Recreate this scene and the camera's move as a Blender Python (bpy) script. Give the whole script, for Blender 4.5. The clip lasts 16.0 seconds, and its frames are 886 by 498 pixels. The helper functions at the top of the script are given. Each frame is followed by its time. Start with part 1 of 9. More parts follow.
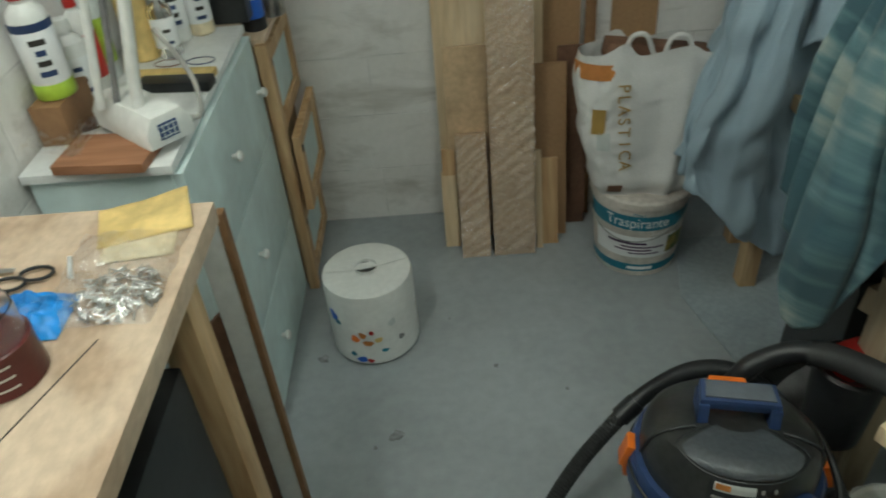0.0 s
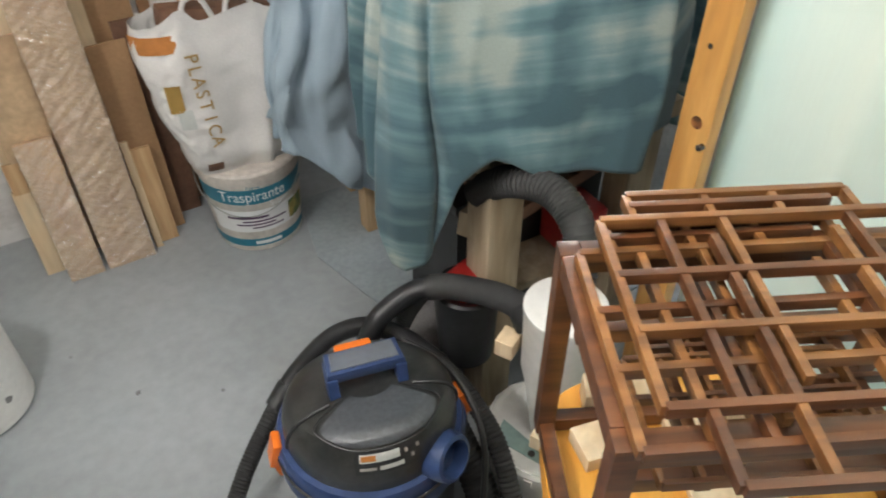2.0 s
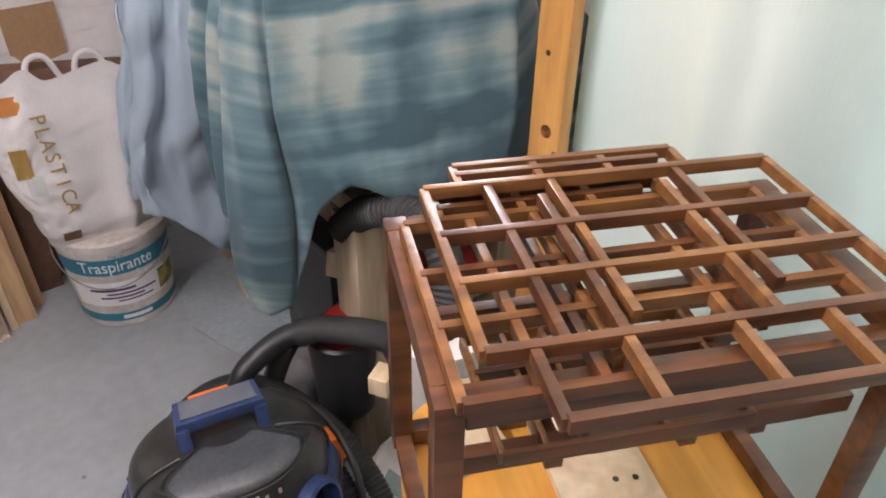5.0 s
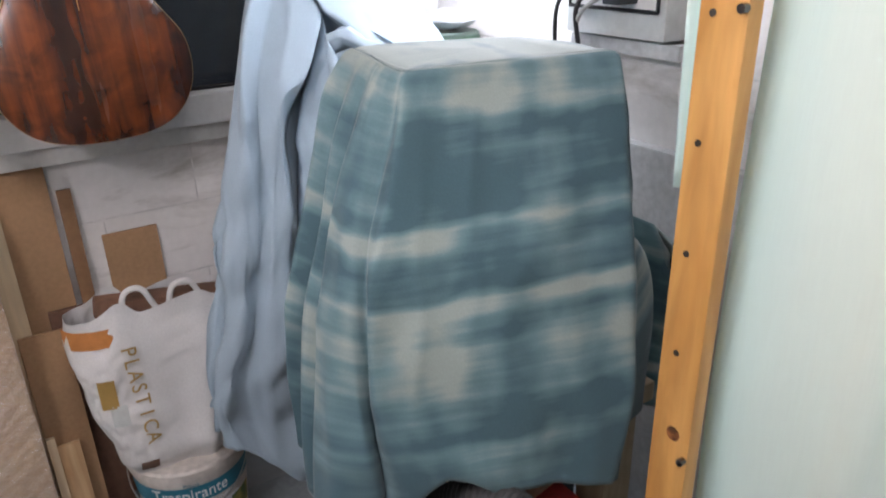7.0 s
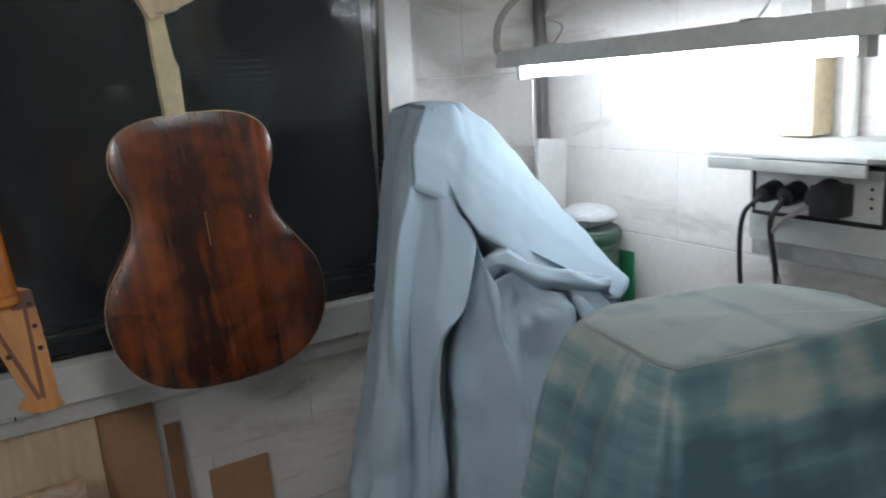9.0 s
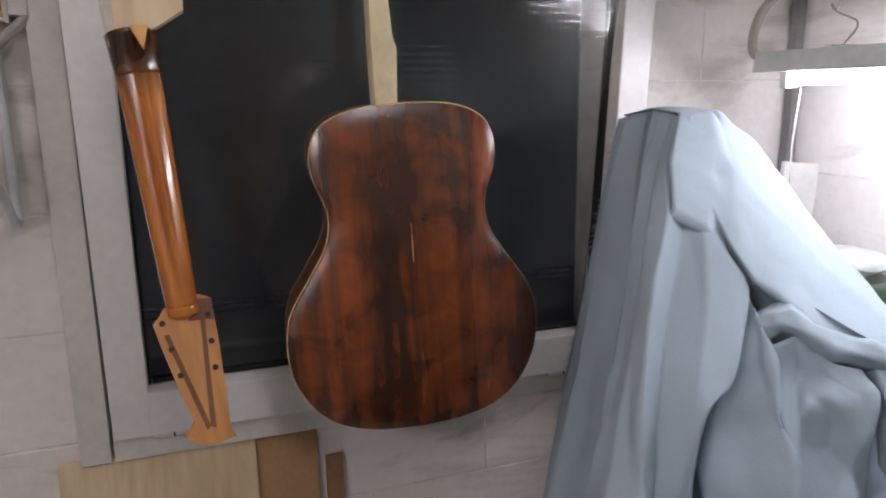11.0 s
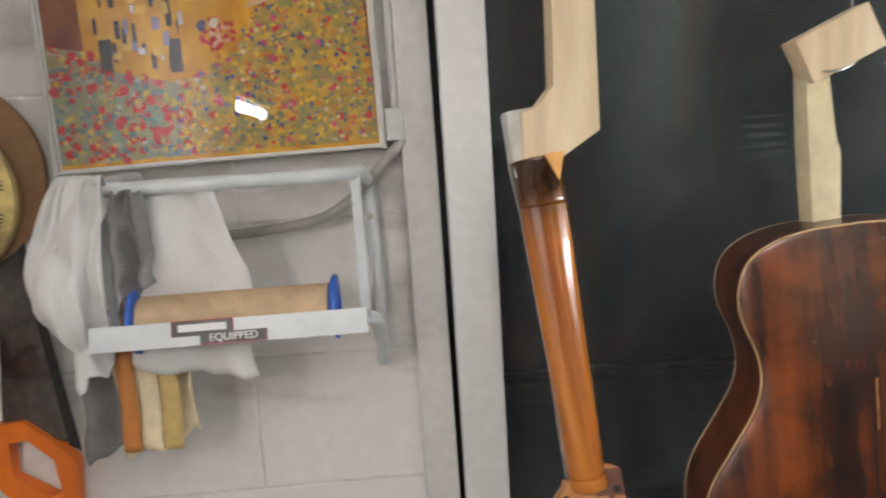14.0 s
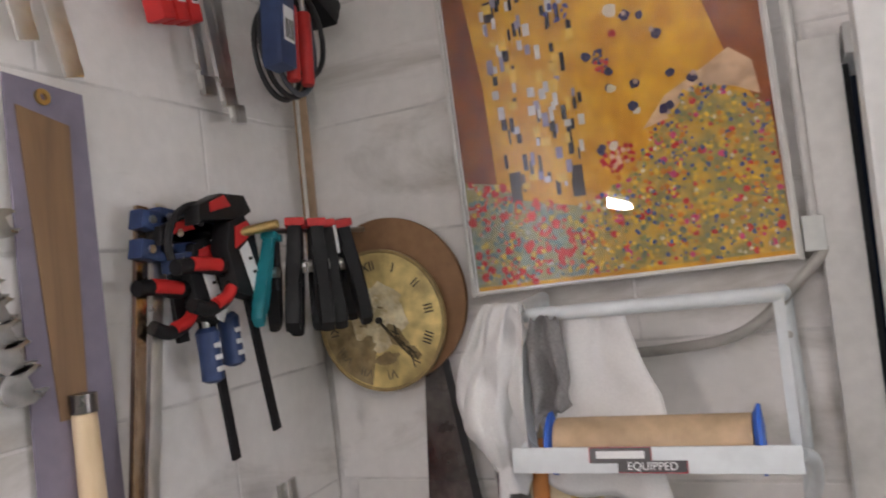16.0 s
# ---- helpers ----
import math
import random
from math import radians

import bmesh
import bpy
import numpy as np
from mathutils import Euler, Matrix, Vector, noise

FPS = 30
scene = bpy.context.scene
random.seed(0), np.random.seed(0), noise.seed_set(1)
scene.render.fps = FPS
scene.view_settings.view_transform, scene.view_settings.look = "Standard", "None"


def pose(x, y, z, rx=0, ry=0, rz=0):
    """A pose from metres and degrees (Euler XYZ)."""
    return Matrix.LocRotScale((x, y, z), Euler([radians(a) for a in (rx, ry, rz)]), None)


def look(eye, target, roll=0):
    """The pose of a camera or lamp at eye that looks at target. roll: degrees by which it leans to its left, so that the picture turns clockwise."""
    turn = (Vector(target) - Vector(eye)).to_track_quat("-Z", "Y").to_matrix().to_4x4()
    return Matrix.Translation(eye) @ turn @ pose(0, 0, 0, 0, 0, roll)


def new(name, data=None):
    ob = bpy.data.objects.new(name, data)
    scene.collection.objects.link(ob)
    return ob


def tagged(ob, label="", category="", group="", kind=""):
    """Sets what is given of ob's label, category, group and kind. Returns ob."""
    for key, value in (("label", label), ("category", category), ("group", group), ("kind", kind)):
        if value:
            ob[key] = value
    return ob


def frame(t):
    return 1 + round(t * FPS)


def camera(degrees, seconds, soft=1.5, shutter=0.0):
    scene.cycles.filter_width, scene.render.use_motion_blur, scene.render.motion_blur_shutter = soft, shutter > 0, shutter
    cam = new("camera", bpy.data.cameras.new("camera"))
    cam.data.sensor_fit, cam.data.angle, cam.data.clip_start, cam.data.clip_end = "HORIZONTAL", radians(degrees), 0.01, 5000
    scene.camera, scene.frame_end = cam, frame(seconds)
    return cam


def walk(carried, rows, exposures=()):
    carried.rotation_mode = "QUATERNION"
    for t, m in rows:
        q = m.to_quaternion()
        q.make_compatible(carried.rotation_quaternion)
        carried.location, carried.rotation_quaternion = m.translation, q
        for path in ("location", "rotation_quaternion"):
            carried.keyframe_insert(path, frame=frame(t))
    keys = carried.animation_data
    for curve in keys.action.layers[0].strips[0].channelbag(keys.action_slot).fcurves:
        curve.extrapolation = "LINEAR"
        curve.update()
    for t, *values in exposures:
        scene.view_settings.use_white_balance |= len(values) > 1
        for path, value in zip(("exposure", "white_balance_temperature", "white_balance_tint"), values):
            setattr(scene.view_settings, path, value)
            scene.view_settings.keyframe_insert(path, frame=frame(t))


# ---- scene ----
cam = camera(62.1, 16.0, soft=1.8, shutter=0.3)
PATH = [
    (0, (0.535, 0.146, 1.485), (0.499, 1.736, 0.271), -4.9),
    (0.5, (0.546, 0.155, 1.478), (0.788, 1.708, 0.241), -3.7),
    (1, (0.595, 0.179, 1.466), (1.054, 1.656, 0.198), -2.2),
    (1.5, (0.645, 0.21, 1.457), (1.266, 1.604, 0.165), -1.0),
    (2, (0.694, 0.222, 1.441), (1.457, 1.509, 0.113), -0.3),
    (2.5, (0.747, 0.221, 1.422), (1.628, 1.38, 0.051), 0.4),
    (3, (0.765, 0.192, 1.41), (1.742, 1.254, 0.025), 1.4),
    (3.2, (0.766, 0.169, 1.409), (1.763, 1.23, 0.038), 1.2),
    (5.3, (0.743, 0.165, 1.335), (1.783, 1.479, 0.243), 0.9),
    (5.5, (0.754, 0.185, 1.352), (1.782, 1.537, 0.295), 0.6),
    (6, (0.779, 0.241, 1.397), (1.793, 1.673, 0.437), -0.0),
    (6.5, (0.796, 0.289, 1.436), (1.791, 1.786, 0.56), -0.8),
    (7, (0.814, 0.338, 1.468), (1.82, 1.872, 0.672), -1.3),
    (7.5, (0.82, 0.439, 1.503), (1.881, 1.98, 0.796), -2.3),
    (8, (0.807, 0.538, 1.538), (1.932, 2.076, 0.929), -3.2),
    (8.5, (0.785, 0.601, 1.564), (1.862, 2.207, 1.054), -4.0),
    (9, (0.78, 0.678, 1.591), (1.745, 2.373, 1.148), -4.1),
    (9.5, (0.801, 0.761, 1.594), (1.614, 2.543, 1.19), -3.8),
    (10, (0.817, 0.844, 1.6), (1.509, 2.673, 1.181), -2.7),
    (10.2, (0.826, 0.869, 1.589), (1.476, 2.713, 1.165), -2.1),
    (12.3, (0.551, 1.164, 1.58), (1.27, 2.991, 1.2), 1.4),
    (12.5, (0.551, 1.178, 1.591), (1.244, 3.02, 1.235), 1.1),
    (13, (0.561, 1.203, 1.622), (1.119, 3.1, 1.322), -0.1),
    (13.5, (0.555, 1.225, 1.646), (0.926, 3.173, 1.393), -1.9),
    (14, (0.553, 1.231, 1.666), (0.633, 3.216, 1.436), -4.0),
    (14.5, (0.527, 1.234, 1.665), (0.327, 3.215, 1.472), -5.3),
    (15, (0.515, 1.229, 1.682), (0.076, 3.176, 1.56), -5.8),
    (15.5, (0.51, 1.221, 1.705), (-0.119, 3.12, 1.702), -6.0),
    (16, (0.483, 1.229, 1.73), (-0.317, 3.061, 1.792), -6.6),
]
EXPOSURES = [(0, -0.78, 6250, -8), (0.5, -0.42, 6600, -2), (1, -0.04, 6700, 10), (1.5, 0.17, 6500, 12), (2.5, 0.36, 6550, 7), (3, 0.36, 6600, 7), (5.5, 0.2, 6500, 26), (6.5, 0.02, 6350, 22), (7.5, -0.22, 6150, 17), (8, -0.4, 6250, 12), (8.5, -0.92, 6250, 11), (9.5, -1.52, 6000, 8), (10, -1.4, 6150, 14), (12.5, -0.12, 7050, 25), (13, -0.04, 7100, 24), (13.5, -0.1, 6450, 13), (14, -0.2, 6600, 13), (16, -0.32, 6480, 19)]
walk(cam, [(t, look(eye, target, roll)) for t, eye, target, roll in PATH], EXPOSURES)

# ---- world and lamps ----
world = bpy.data.worlds.new("night")
world.use_nodes = True
world.node_tree.nodes["Background"].inputs[0].default_value = (0.02, 0.025, 0.035, 1)
world.node_tree.nodes["Background"].inputs[1].default_value = 0.3
scene.world = world


def area_lamp(name, loc, aim, sx, sy, watts, colour):
    data = bpy.data.lights.new(name, "AREA")
    data.shape, data.size, data.size_y, data.energy, data.color = "RECTANGLE", sx, sy, watts, colour
    ob = new(name, data)
    ob.matrix_world = look(loc, aim)
    return ob


WX0, WX1, WY0, WY1, CEIL = -0.22, 2.05, -2.4, 2.3, 2.6
# assumed overhead light, added for the room's general brightness
CEIL_FILL = 9.0
area_lamp("assumed_ceiling_light", (0.95, 0.2, 2.5), (0.95, 0.2, 0.0), 0.16, 1.2, CEIL_FILL, (1.0, 0.97, 0.95))

# ---- materials ----


def mat(name, colour, rough=0.6, metal=0.0, vary=0.12, scale=6.0, fine=60.0, bump=0.15, second=None, coat=0.0,
        stretch=(1, 1, 1), per_object=0.0, mix=(0.4, 0.62), spec=0.5, sheen=0.0, coat_rough=0.12):
    """A surface with two scales of variation: broad patches and fine grain, in metres."""
    m = bpy.data.materials.new(name)
    m.use_nodes = True
    nt = m.node_tree
    n, lk = nt.nodes, nt.links.new
    b = n["Principled BSDF"]
    b.inputs["Roughness"].default_value, b.inputs["Metallic"].default_value = rough, metal
    b.inputs["Coat Weight"].default_value, b.inputs["Coat Roughness"].default_value = coat, coat_rough
    b.inputs["Specular IOR Level"].default_value = spec
    b.inputs["Sheen Weight"].default_value = sheen
    tc, mp = n.new("ShaderNodeTexCoord"), n.new("ShaderNodeMapping")
    mp.inputs["Scale"].default_value = stretch
    lk(tc.outputs["Object"], mp.inputs["Vector"])
    broad, grain = n.new("ShaderNodeTexNoise"), n.new("ShaderNodeTexNoise")
    broad.inputs["Scale"].default_value, broad.inputs["Detail"].default_value = scale, 5
    grain.inputs["Scale"].default_value, grain.inputs["Detail"].default_value = fine, 6
    lk(mp.outputs[0], broad.inputs["Vector"])
    lk(mp.outputs[0], grain.inputs["Vector"])
    ramp = n.new("ShaderNodeValToRGB")
    c2 = second or tuple(max(0.0, c * (1 - 2.2 * vary)) for c in colour)
    ramp.color_ramp.elements[0].color, ramp.color_ramp.elements[1].color = (*c2, 1), (*colour, 1)
    ramp.color_ramp.elements[0].position, ramp.color_ramp.elements[1].position = mix
    lk(broad.outputs[0], ramp.inputs[0])
    hsv = n.new("ShaderNodeHueSaturation")
    val = n.new("ShaderNodeMapRange")
    val.inputs["To Min"].default_value, val.inputs["To Max"].default_value = 1 - vary, 1 + vary
    val.inputs["From Min"].default_value, val.inputs["From Max"].default_value = 0.3, 0.7
    lk(grain.outputs[0], val.inputs["Value"])
    last = val.outputs[0]
    if per_object:
        info, r = n.new("ShaderNodeObjectInfo"), n.new("ShaderNodeMapRange")
        r.inputs["To Min"].default_value, r.inputs["To Max"].default_value = 1 - per_object, 1 + per_object
        lk(info.outputs["Random"], r.inputs["Value"])
        mul = n.new("ShaderNodeMath")
        mul.operation = "MULTIPLY"
        lk(last, mul.inputs[0])
        lk(r.outputs[0], mul.inputs[1])
        last = mul.outputs[0]
    lk(last, hsv.inputs["Value"])
    lk(ramp.outputs[0], hsv.inputs["Color"])
    lk(hsv.outputs[0], b.inputs["Base Color"])
    rr = n.new("ShaderNodeMapRange")
    rr.inputs["To Min"].default_value, rr.inputs["To Max"].default_value = max(0.03, rough - 0.12), min(1, rough + 0.12)
    lk(broad.outputs[0], rr.inputs["Value"])
    lk(rr.outputs[0], b.inputs["Roughness"])
    if bump:
        bp = n.new("ShaderNodeBump")
        bp.inputs["Strength"].default_value, bp.inputs["Distance"].default_value = bump, 0.004
        lk(grain.outputs[0], bp.inputs["Height"])
        lk(bp.outputs[0], b.inputs["Normal"])
    return m


def glow(name, colour, strength):
    m = bpy.data.materials.new(name)
    m.use_nodes = True
    b = m.node_tree.nodes["Principled BSDF"]
    b.inputs["Base Color"].default_value = (0.9, 0.9, 0.9, 1)
    b.inputs["Emission Color"].default_value, b.inputs["Emission Strength"].default_value = (*colour, 1), strength
    return m


def clear(name, tint=(1, 1, 1), rough=0.05, ior=1.3, bump=0.0, scale=40.0, stretch=(1, 1, 1)):
    m = mat(name, tint, rough, vary=0.02, bump=bump, fine=scale, stretch=stretch)
    b = m.node_tree.nodes["Principled BSDF"]
    b.inputs["Transmission Weight"].default_value, b.inputs["IOR"].default_value = 1.0, ior
    return m


def film_wrap(name):
    """Thin clear film: mostly see-through, with sharp crinkled gloss."""
    m = bpy.data.materials.new(name)
    m.use_nodes = True
    n, lk = m.node_tree.nodes, m.node_tree.links.new
    b = n.new("ShaderNodeBsdfGlossy")
    b.inputs["Roughness"].default_value, b.inputs["Color"].default_value = 0.09, (0.95, 0.95, 0.95, 1)
    tr, mx = n.new("ShaderNodeBsdfTransparent"), n.new("ShaderNodeMixShader")
    nz, bp = n.new("ShaderNodeTexNoise"), n.new("ShaderNodeBump")
    nz.inputs["Scale"].default_value, nz.inputs["Detail"].default_value = 26, 4
    bp.inputs["Strength"].default_value, bp.inputs["Distance"].default_value = 0.5, 0.002
    lk(nz.outputs[0], bp.inputs["Height"])
    lk(bp.outputs[0], b.inputs["Normal"])
    mx.inputs[0].default_value = 0.25
    lk(tr.outputs[0], mx.inputs[1])
    lk(b.outputs[0], mx.inputs[2])
    lk(mx.outputs[0], n["Material Output"].inputs[0])
    return m


def wood(name, light, dark, rough=0.5, along="Z", rings=9.0, coat=0.0, vary=0.1, warp=3.0, spec=0.5):
    """Grain bands that run along one axis of the object."""
    m = mat(name, light, rough, vary=vary, coat=coat, second=dark, bump=0.08, spec=spec)
    n, lk = m.node_tree.nodes, m.node_tree.links.new
    long = {"X": (0.12, 1, 1), "Y": (1, 0.12, 1), "Z": (1, 1, 0.12)}[along]
    mp = next(x for x in n if x.type == "MAPPING")
    mp.inputs["Scale"].default_value = long
    w = n.new("ShaderNodeTexNoise")
    w.inputs["Scale"].default_value, w.inputs["Detail"].default_value = rings * 3, 8
    w.inputs["Distortion"].default_value = warp * 0.3
    lk(mp.outputs[0], w.inputs["Vector"])
    ramp = next(x for x in n if x.type == "VALTORGB")
    ramp.color_ramp.elements[0].position, ramp.color_ramp.elements[1].position = 0.36, 0.62
    lk(w.outputs[0], ramp.inputs[0])
    return m


def dyed(name, dark, mid, pale, bands):
    """Dip-dyed cotton: pale bands across the cloth at given lengths down it (metres, paleness), wavering and broken up sideways."""
    m = mat(name, mid, 0.85, vary=0.06, fine=400, bump=0.1, sheen=0.15)
    n, lk = m.node_tree.nodes, m.node_tree.links.new
    tc = next(x for x in n if x.type == "TEX_COORD")

    def streaks(scale, detail):
        mp, no = n.new("ShaderNodeMapping"), n.new("ShaderNodeTexNoise")
        mp.inputs["Scale"].default_value = scale
        no.inputs["Scale"].default_value, no.inputs["Detail"].default_value = 1.0, detail
        lk(tc.outputs["UV"], mp.inputs[0])
        lk(mp.outputs[0], no.inputs["Vector"])
        return no.outputs[0]

    def calc(op, a, b, c=None):
        x = n.new("ShaderNodeMath")
        x.operation = op
        for k, val in enumerate((a, b, c)):
            if val is None:
                continue
            if isinstance(val, float):
                x.inputs[k].default_value = val
            else:
                lk(val, x.inputs[k])
        return x.outputs[0]
    xyz = n.new("ShaderNodeSeparateXYZ")
    lk(tc.outputs["UV"], xyz.inputs[0])
    down = calc("MULTIPLY_ADD", calc("ADD", streaks((5.0, 3.0, 1.0), 2), -0.5), 0.07, xyz.outputs[1])
    where = calc("MULTIPLY", down, 1.25)
    line = n.new("ShaderNodeValToRGB")
    e = line.color_ramp.elements
    e[0].position, e[0].color = 0.0, (bands[0][1],) * 3 + (1,)
    e[1].position, e[1].color = 1.0, (bands[-1][1],) * 3 + (1,)
    for d, k in bands[1:-1]:
        e.new(d * 1.25).color = (k, k, k, 1)
    lk(where, line.inputs[0])
    thin = streaks((2.2, 24.0, 1.0), 4)
    blotch = streaks((7.0, 4.0, 1.0), 3)
    columns = streaks((13.0, 0.9, 1.0), 1)
    total = calc("MULTIPLY_ADD", line.outputs[0], 0.36, calc("MULTIPLY_ADD", thin, 0.72, calc("MULTIPLY_ADD", blotch, 0.93, calc("MULTIPLY", columns, 0.46))))
    ramp = next(x for x in n if x.type == "VALTORGB" and x is not line)
    c = ramp.color_ramp.elements
    c[0].position, c[0].color = 0.72, (*dark, 1)
    c[1].position, c[1].color = 1.42 / 1.5, (*pale, 1)
    c.new(0.835).color = (*mid, 1)
    lk(calc("MULTIPLY_ADD", total, 0.70, -0.03), ramp.inputs[0])
    return m


M_BLOCK = mat("painted_block", (0.81, 0.785, 0.765), 0.7, vary=0.035, scale=2.4, fine=45, bump=0.22, per_object=0.02, second=(0.715, 0.69, 0.665), mix=(0.28, 0.50))


def grimy(m, colour, share):
    """Smears of old dirt over a wall, long and level, with thin runs between them."""
    n, lk = m.node_tree.nodes, m.node_tree.links.new
    b = n["Principled BSDF"]
    geo, mp, smear, ramp, mx = (n.new("ShaderNode" + x) for x in ("NewGeometry", "Mapping", "TexNoise", "ValToRGB", "Mix"))
    mp.inputs["Scale"].default_value = (2.2, 2.2, 7.0)
    smear.inputs["Scale"].default_value, smear.inputs["Detail"].default_value, smear.inputs["Roughness"].default_value = 1.0, 8, 0.62
    smear.inputs["Distortion"].default_value = 0.5
    e = ramp.color_ramp.elements
    e[0].position, e[0].color, e[1].position, e[1].color = 0.53, (0, 0, 0, 1), 0.68, (share, share, share, 1)
    mx.data_type = "RGBA"
    lk(geo.outputs["Position"], mp.inputs[0])
    lk(mp.outputs[0], smear.inputs["Vector"])
    lk(smear.outputs[0], ramp.inputs[0])
    lk(ramp.outputs[0], mx.inputs[0])
    lk(b.inputs["Base Color"].links[0].from_socket, mx.inputs[6])
    mx.inputs[7].default_value = (*colour, 1)
    lk(mx.outputs[2], b.inputs["Base Color"])


grimy(M_BLOCK, (0.40, 0.37, 0.33), 0.75)
M_MORTAR = mat("painted_mortar", (0.76, 0.735, 0.715), 0.85, vary=0.10, scale=9, bump=0.5)
M_GREYBAND = mat("grey_rendered_band", (0.60, 0.61, 0.61), 0.8, vary=0.12, scale=5, bump=0.3)
M_FLOOR = mat("grey_floor_paint", (0.36, 0.385, 0.40), 0.42, vary=0.07, scale=2.2, fine=30, bump=0.12, second=(0.30, 0.32, 0.33))
M_FLOOR2 = mat("blue_grey_floor_paint", (0.335, 0.378, 0.40), 0.45, vary=0.1, scale=3, bump=0.12)
M_CEIL = mat("white_ceiling_plaster", (0.8, 0.79, 0.77), 0.9, vary=0.04, bump=0.2)
M_AQUA = mat("pale_aqua_paint", (0.64, 0.75, 0.75), 0.5, vary=0.07, scale=4, fine=20, bump=0.08)
M_LAMINATE = mat("white_laminate", (0.78, 0.78, 0.77), 0.35, vary=0.05, scale=5, bump=0.03)
M_PINE = wood("pine_board", (0.62, 0.43, 0.24), (0.45, 0.27, 0.13), 0.55, "Z", 8)
M_PINE_Y = wood("bench_top_wood", (0.64, 0.50, 0.37), (0.53, 0.39, 0.27), 0.65, "Y", 4, vary=0.16)
M_BENCH = mat("stained_bench_wood", (0.55, 0.42, 0.31), 0.7, vary=0.12, scale=11, fine=70, bump=0.2, second=(0.40, 0.28, 0.19), stretch=(1, 0.6, 1), mix=(0.36, 0.56))
M_SPRUCE = wood("pale_spruce", (0.74, 0.60, 0.41), (0.62, 0.46, 0.28), 0.55, "Z", 7)
M_POST = wood("varnished_pine_post", (0.66, 0.36, 0.11), (0.50, 0.24, 0.06), 0.4, "Z", 7)
M_AMBER = wood("amber_stained_board", (0.75, 0.37, 0.06), (0.58, 0.25, 0.03), 0.42, "Y", 5)
M_LEG = wood("weathered_timber_leg", (0.45, 0.36, 0.25), (0.33, 0.25, 0.16), 0.7, "Z", 8)
M_CARD = mat("brown_cardboard", (0.42, 0.25, 0.13), 0.8, vary=0.08, scale=4, fine=90, bump=0.08)
M_CARD_DARK = mat("dark_brown_board", (0.20, 0.10, 0.06), 0.7, vary=0.15, scale=5, bump=0.08)
M_KRAFT = mat("tan_packing_paper", (0.62, 0.44, 0.27), 0.6, vary=0.12, scale=9, bump=0.15)
M_MDF = mat("brown_hardboard", (0.28, 0.15, 0.07), 0.7, vary=0.1, bump=0.08)


def crinkled(name, colour, second):
    """Paper under clear stretch film: the film is a glossy, crinkled coat."""
    m = mat(name, colour, 0.6, vary=0.1, scale=7, second=second, coat=1.0, bump=0.1)
    n, lk = m.node_tree.nodes, m.node_tree.links.new
    b = n["Principled BSDF"]
    b.inputs["Coat Roughness"].default_value, b.inputs["Coat IOR"].default_value = 0.09, 1.6
    tc = next(x for x in n if x.type == "TEX_COORD")
    mp, nz, bp = n.new("ShaderNodeMapping"), n.new("ShaderNodeTexNoise"), n.new("ShaderNodeBump")
    mp.inputs["Scale"].default_value, mp.inputs["Rotation"].default_value = (1, 1, 2.6), (0, 0.35, 0)
    nz.inputs["Scale"].default_value, nz.inputs["Detail"].default_value, nz.inputs["Distortion"].default_value = 16, 5, 1.2
    bp.inputs["Strength"].default_value, bp.inputs["Distance"].default_value = 1.0, 0.06
    lk(tc.outputs["Object"], mp.inputs[0])
    lk(mp.outputs[0], nz.inputs["Vector"])
    lk(nz.outputs[0], bp.inputs["Height"])
    lk(bp.outputs[0], b.inputs["Coat Normal"])
    return m


M_WRAPPED = crinkled("tan_board_under_film", (0.62, 0.42, 0.25), (0.54, 0.35, 0.20))
M_FILM = film_wrap("clear_stretch_film")
M_BAG = mat("white_woven_sack", (0.76, 0.74, 0.72), 0.6, vary=0.06, scale=5, fine=260, bump=0.2)
M_BUCKET = mat("dusty_white_plastic", (0.66, 0.60, 0.545), 0.5, vary=0.12, scale=7, bump=0.05)
M_TEAL = mat("teal_label_ink", (0.016, 0.19, 0.28), 0.45, vary=0.06)
M_WHITE = mat("white_label_paper", (0.82, 0.82, 0.82), 0.5, vary=0.03, bump=0.02)
M_ORANGE_PRINT = mat("orange_brown_print", (0.58, 0.22, 0.05), 0.55, vary=0.1)
M_GOLD_PRINT = mat("gold_brown_print", (0.42, 0.26, 0.07), 0.55, vary=0.05)
M_BLUECLOTH = mat("blue_grey_cotton_sheet", (0.36, 0.455, 0.53), 0.85, vary=0.05, scale=5, fine=500, bump=0.1, sheen=0.08)


def creased(m, scale, depth, stretch=(1, 1, 1)):
    """Add pressed-in creases to a cloth's relief."""
    n, lk = m.node_tree.nodes, m.node_tree.links.new
    b = n["Principled BSDF"]
    tc, mp, no, bp = n.new("ShaderNodeTexCoord"), n.new("ShaderNodeMapping"), n.new("ShaderNodeTexNoise"), n.new("ShaderNodeBump")
    mp.inputs["Scale"].default_value = stretch
    no.noise_type = "RIDGED_MULTIFRACTAL"
    no.inputs["Scale"].default_value, no.inputs["Detail"].default_value, no.inputs["Distortion"].default_value = scale, 2.0, 0.4
    bp.inputs["Strength"].default_value, bp.inputs["Distance"].default_value = 0.7, depth
    lk(tc.outputs["UV"], mp.inputs["Vector"])
    lk(mp.outputs[0], no.inputs["Vector"])
    lk(no.outputs[0], bp.inputs["Height"])
    old = b.inputs["Normal"].links
    if old:
        lk(old[0].from_socket, bp.inputs["Normal"])
    lk(bp.outputs[0], b.inputs["Normal"])
    return m


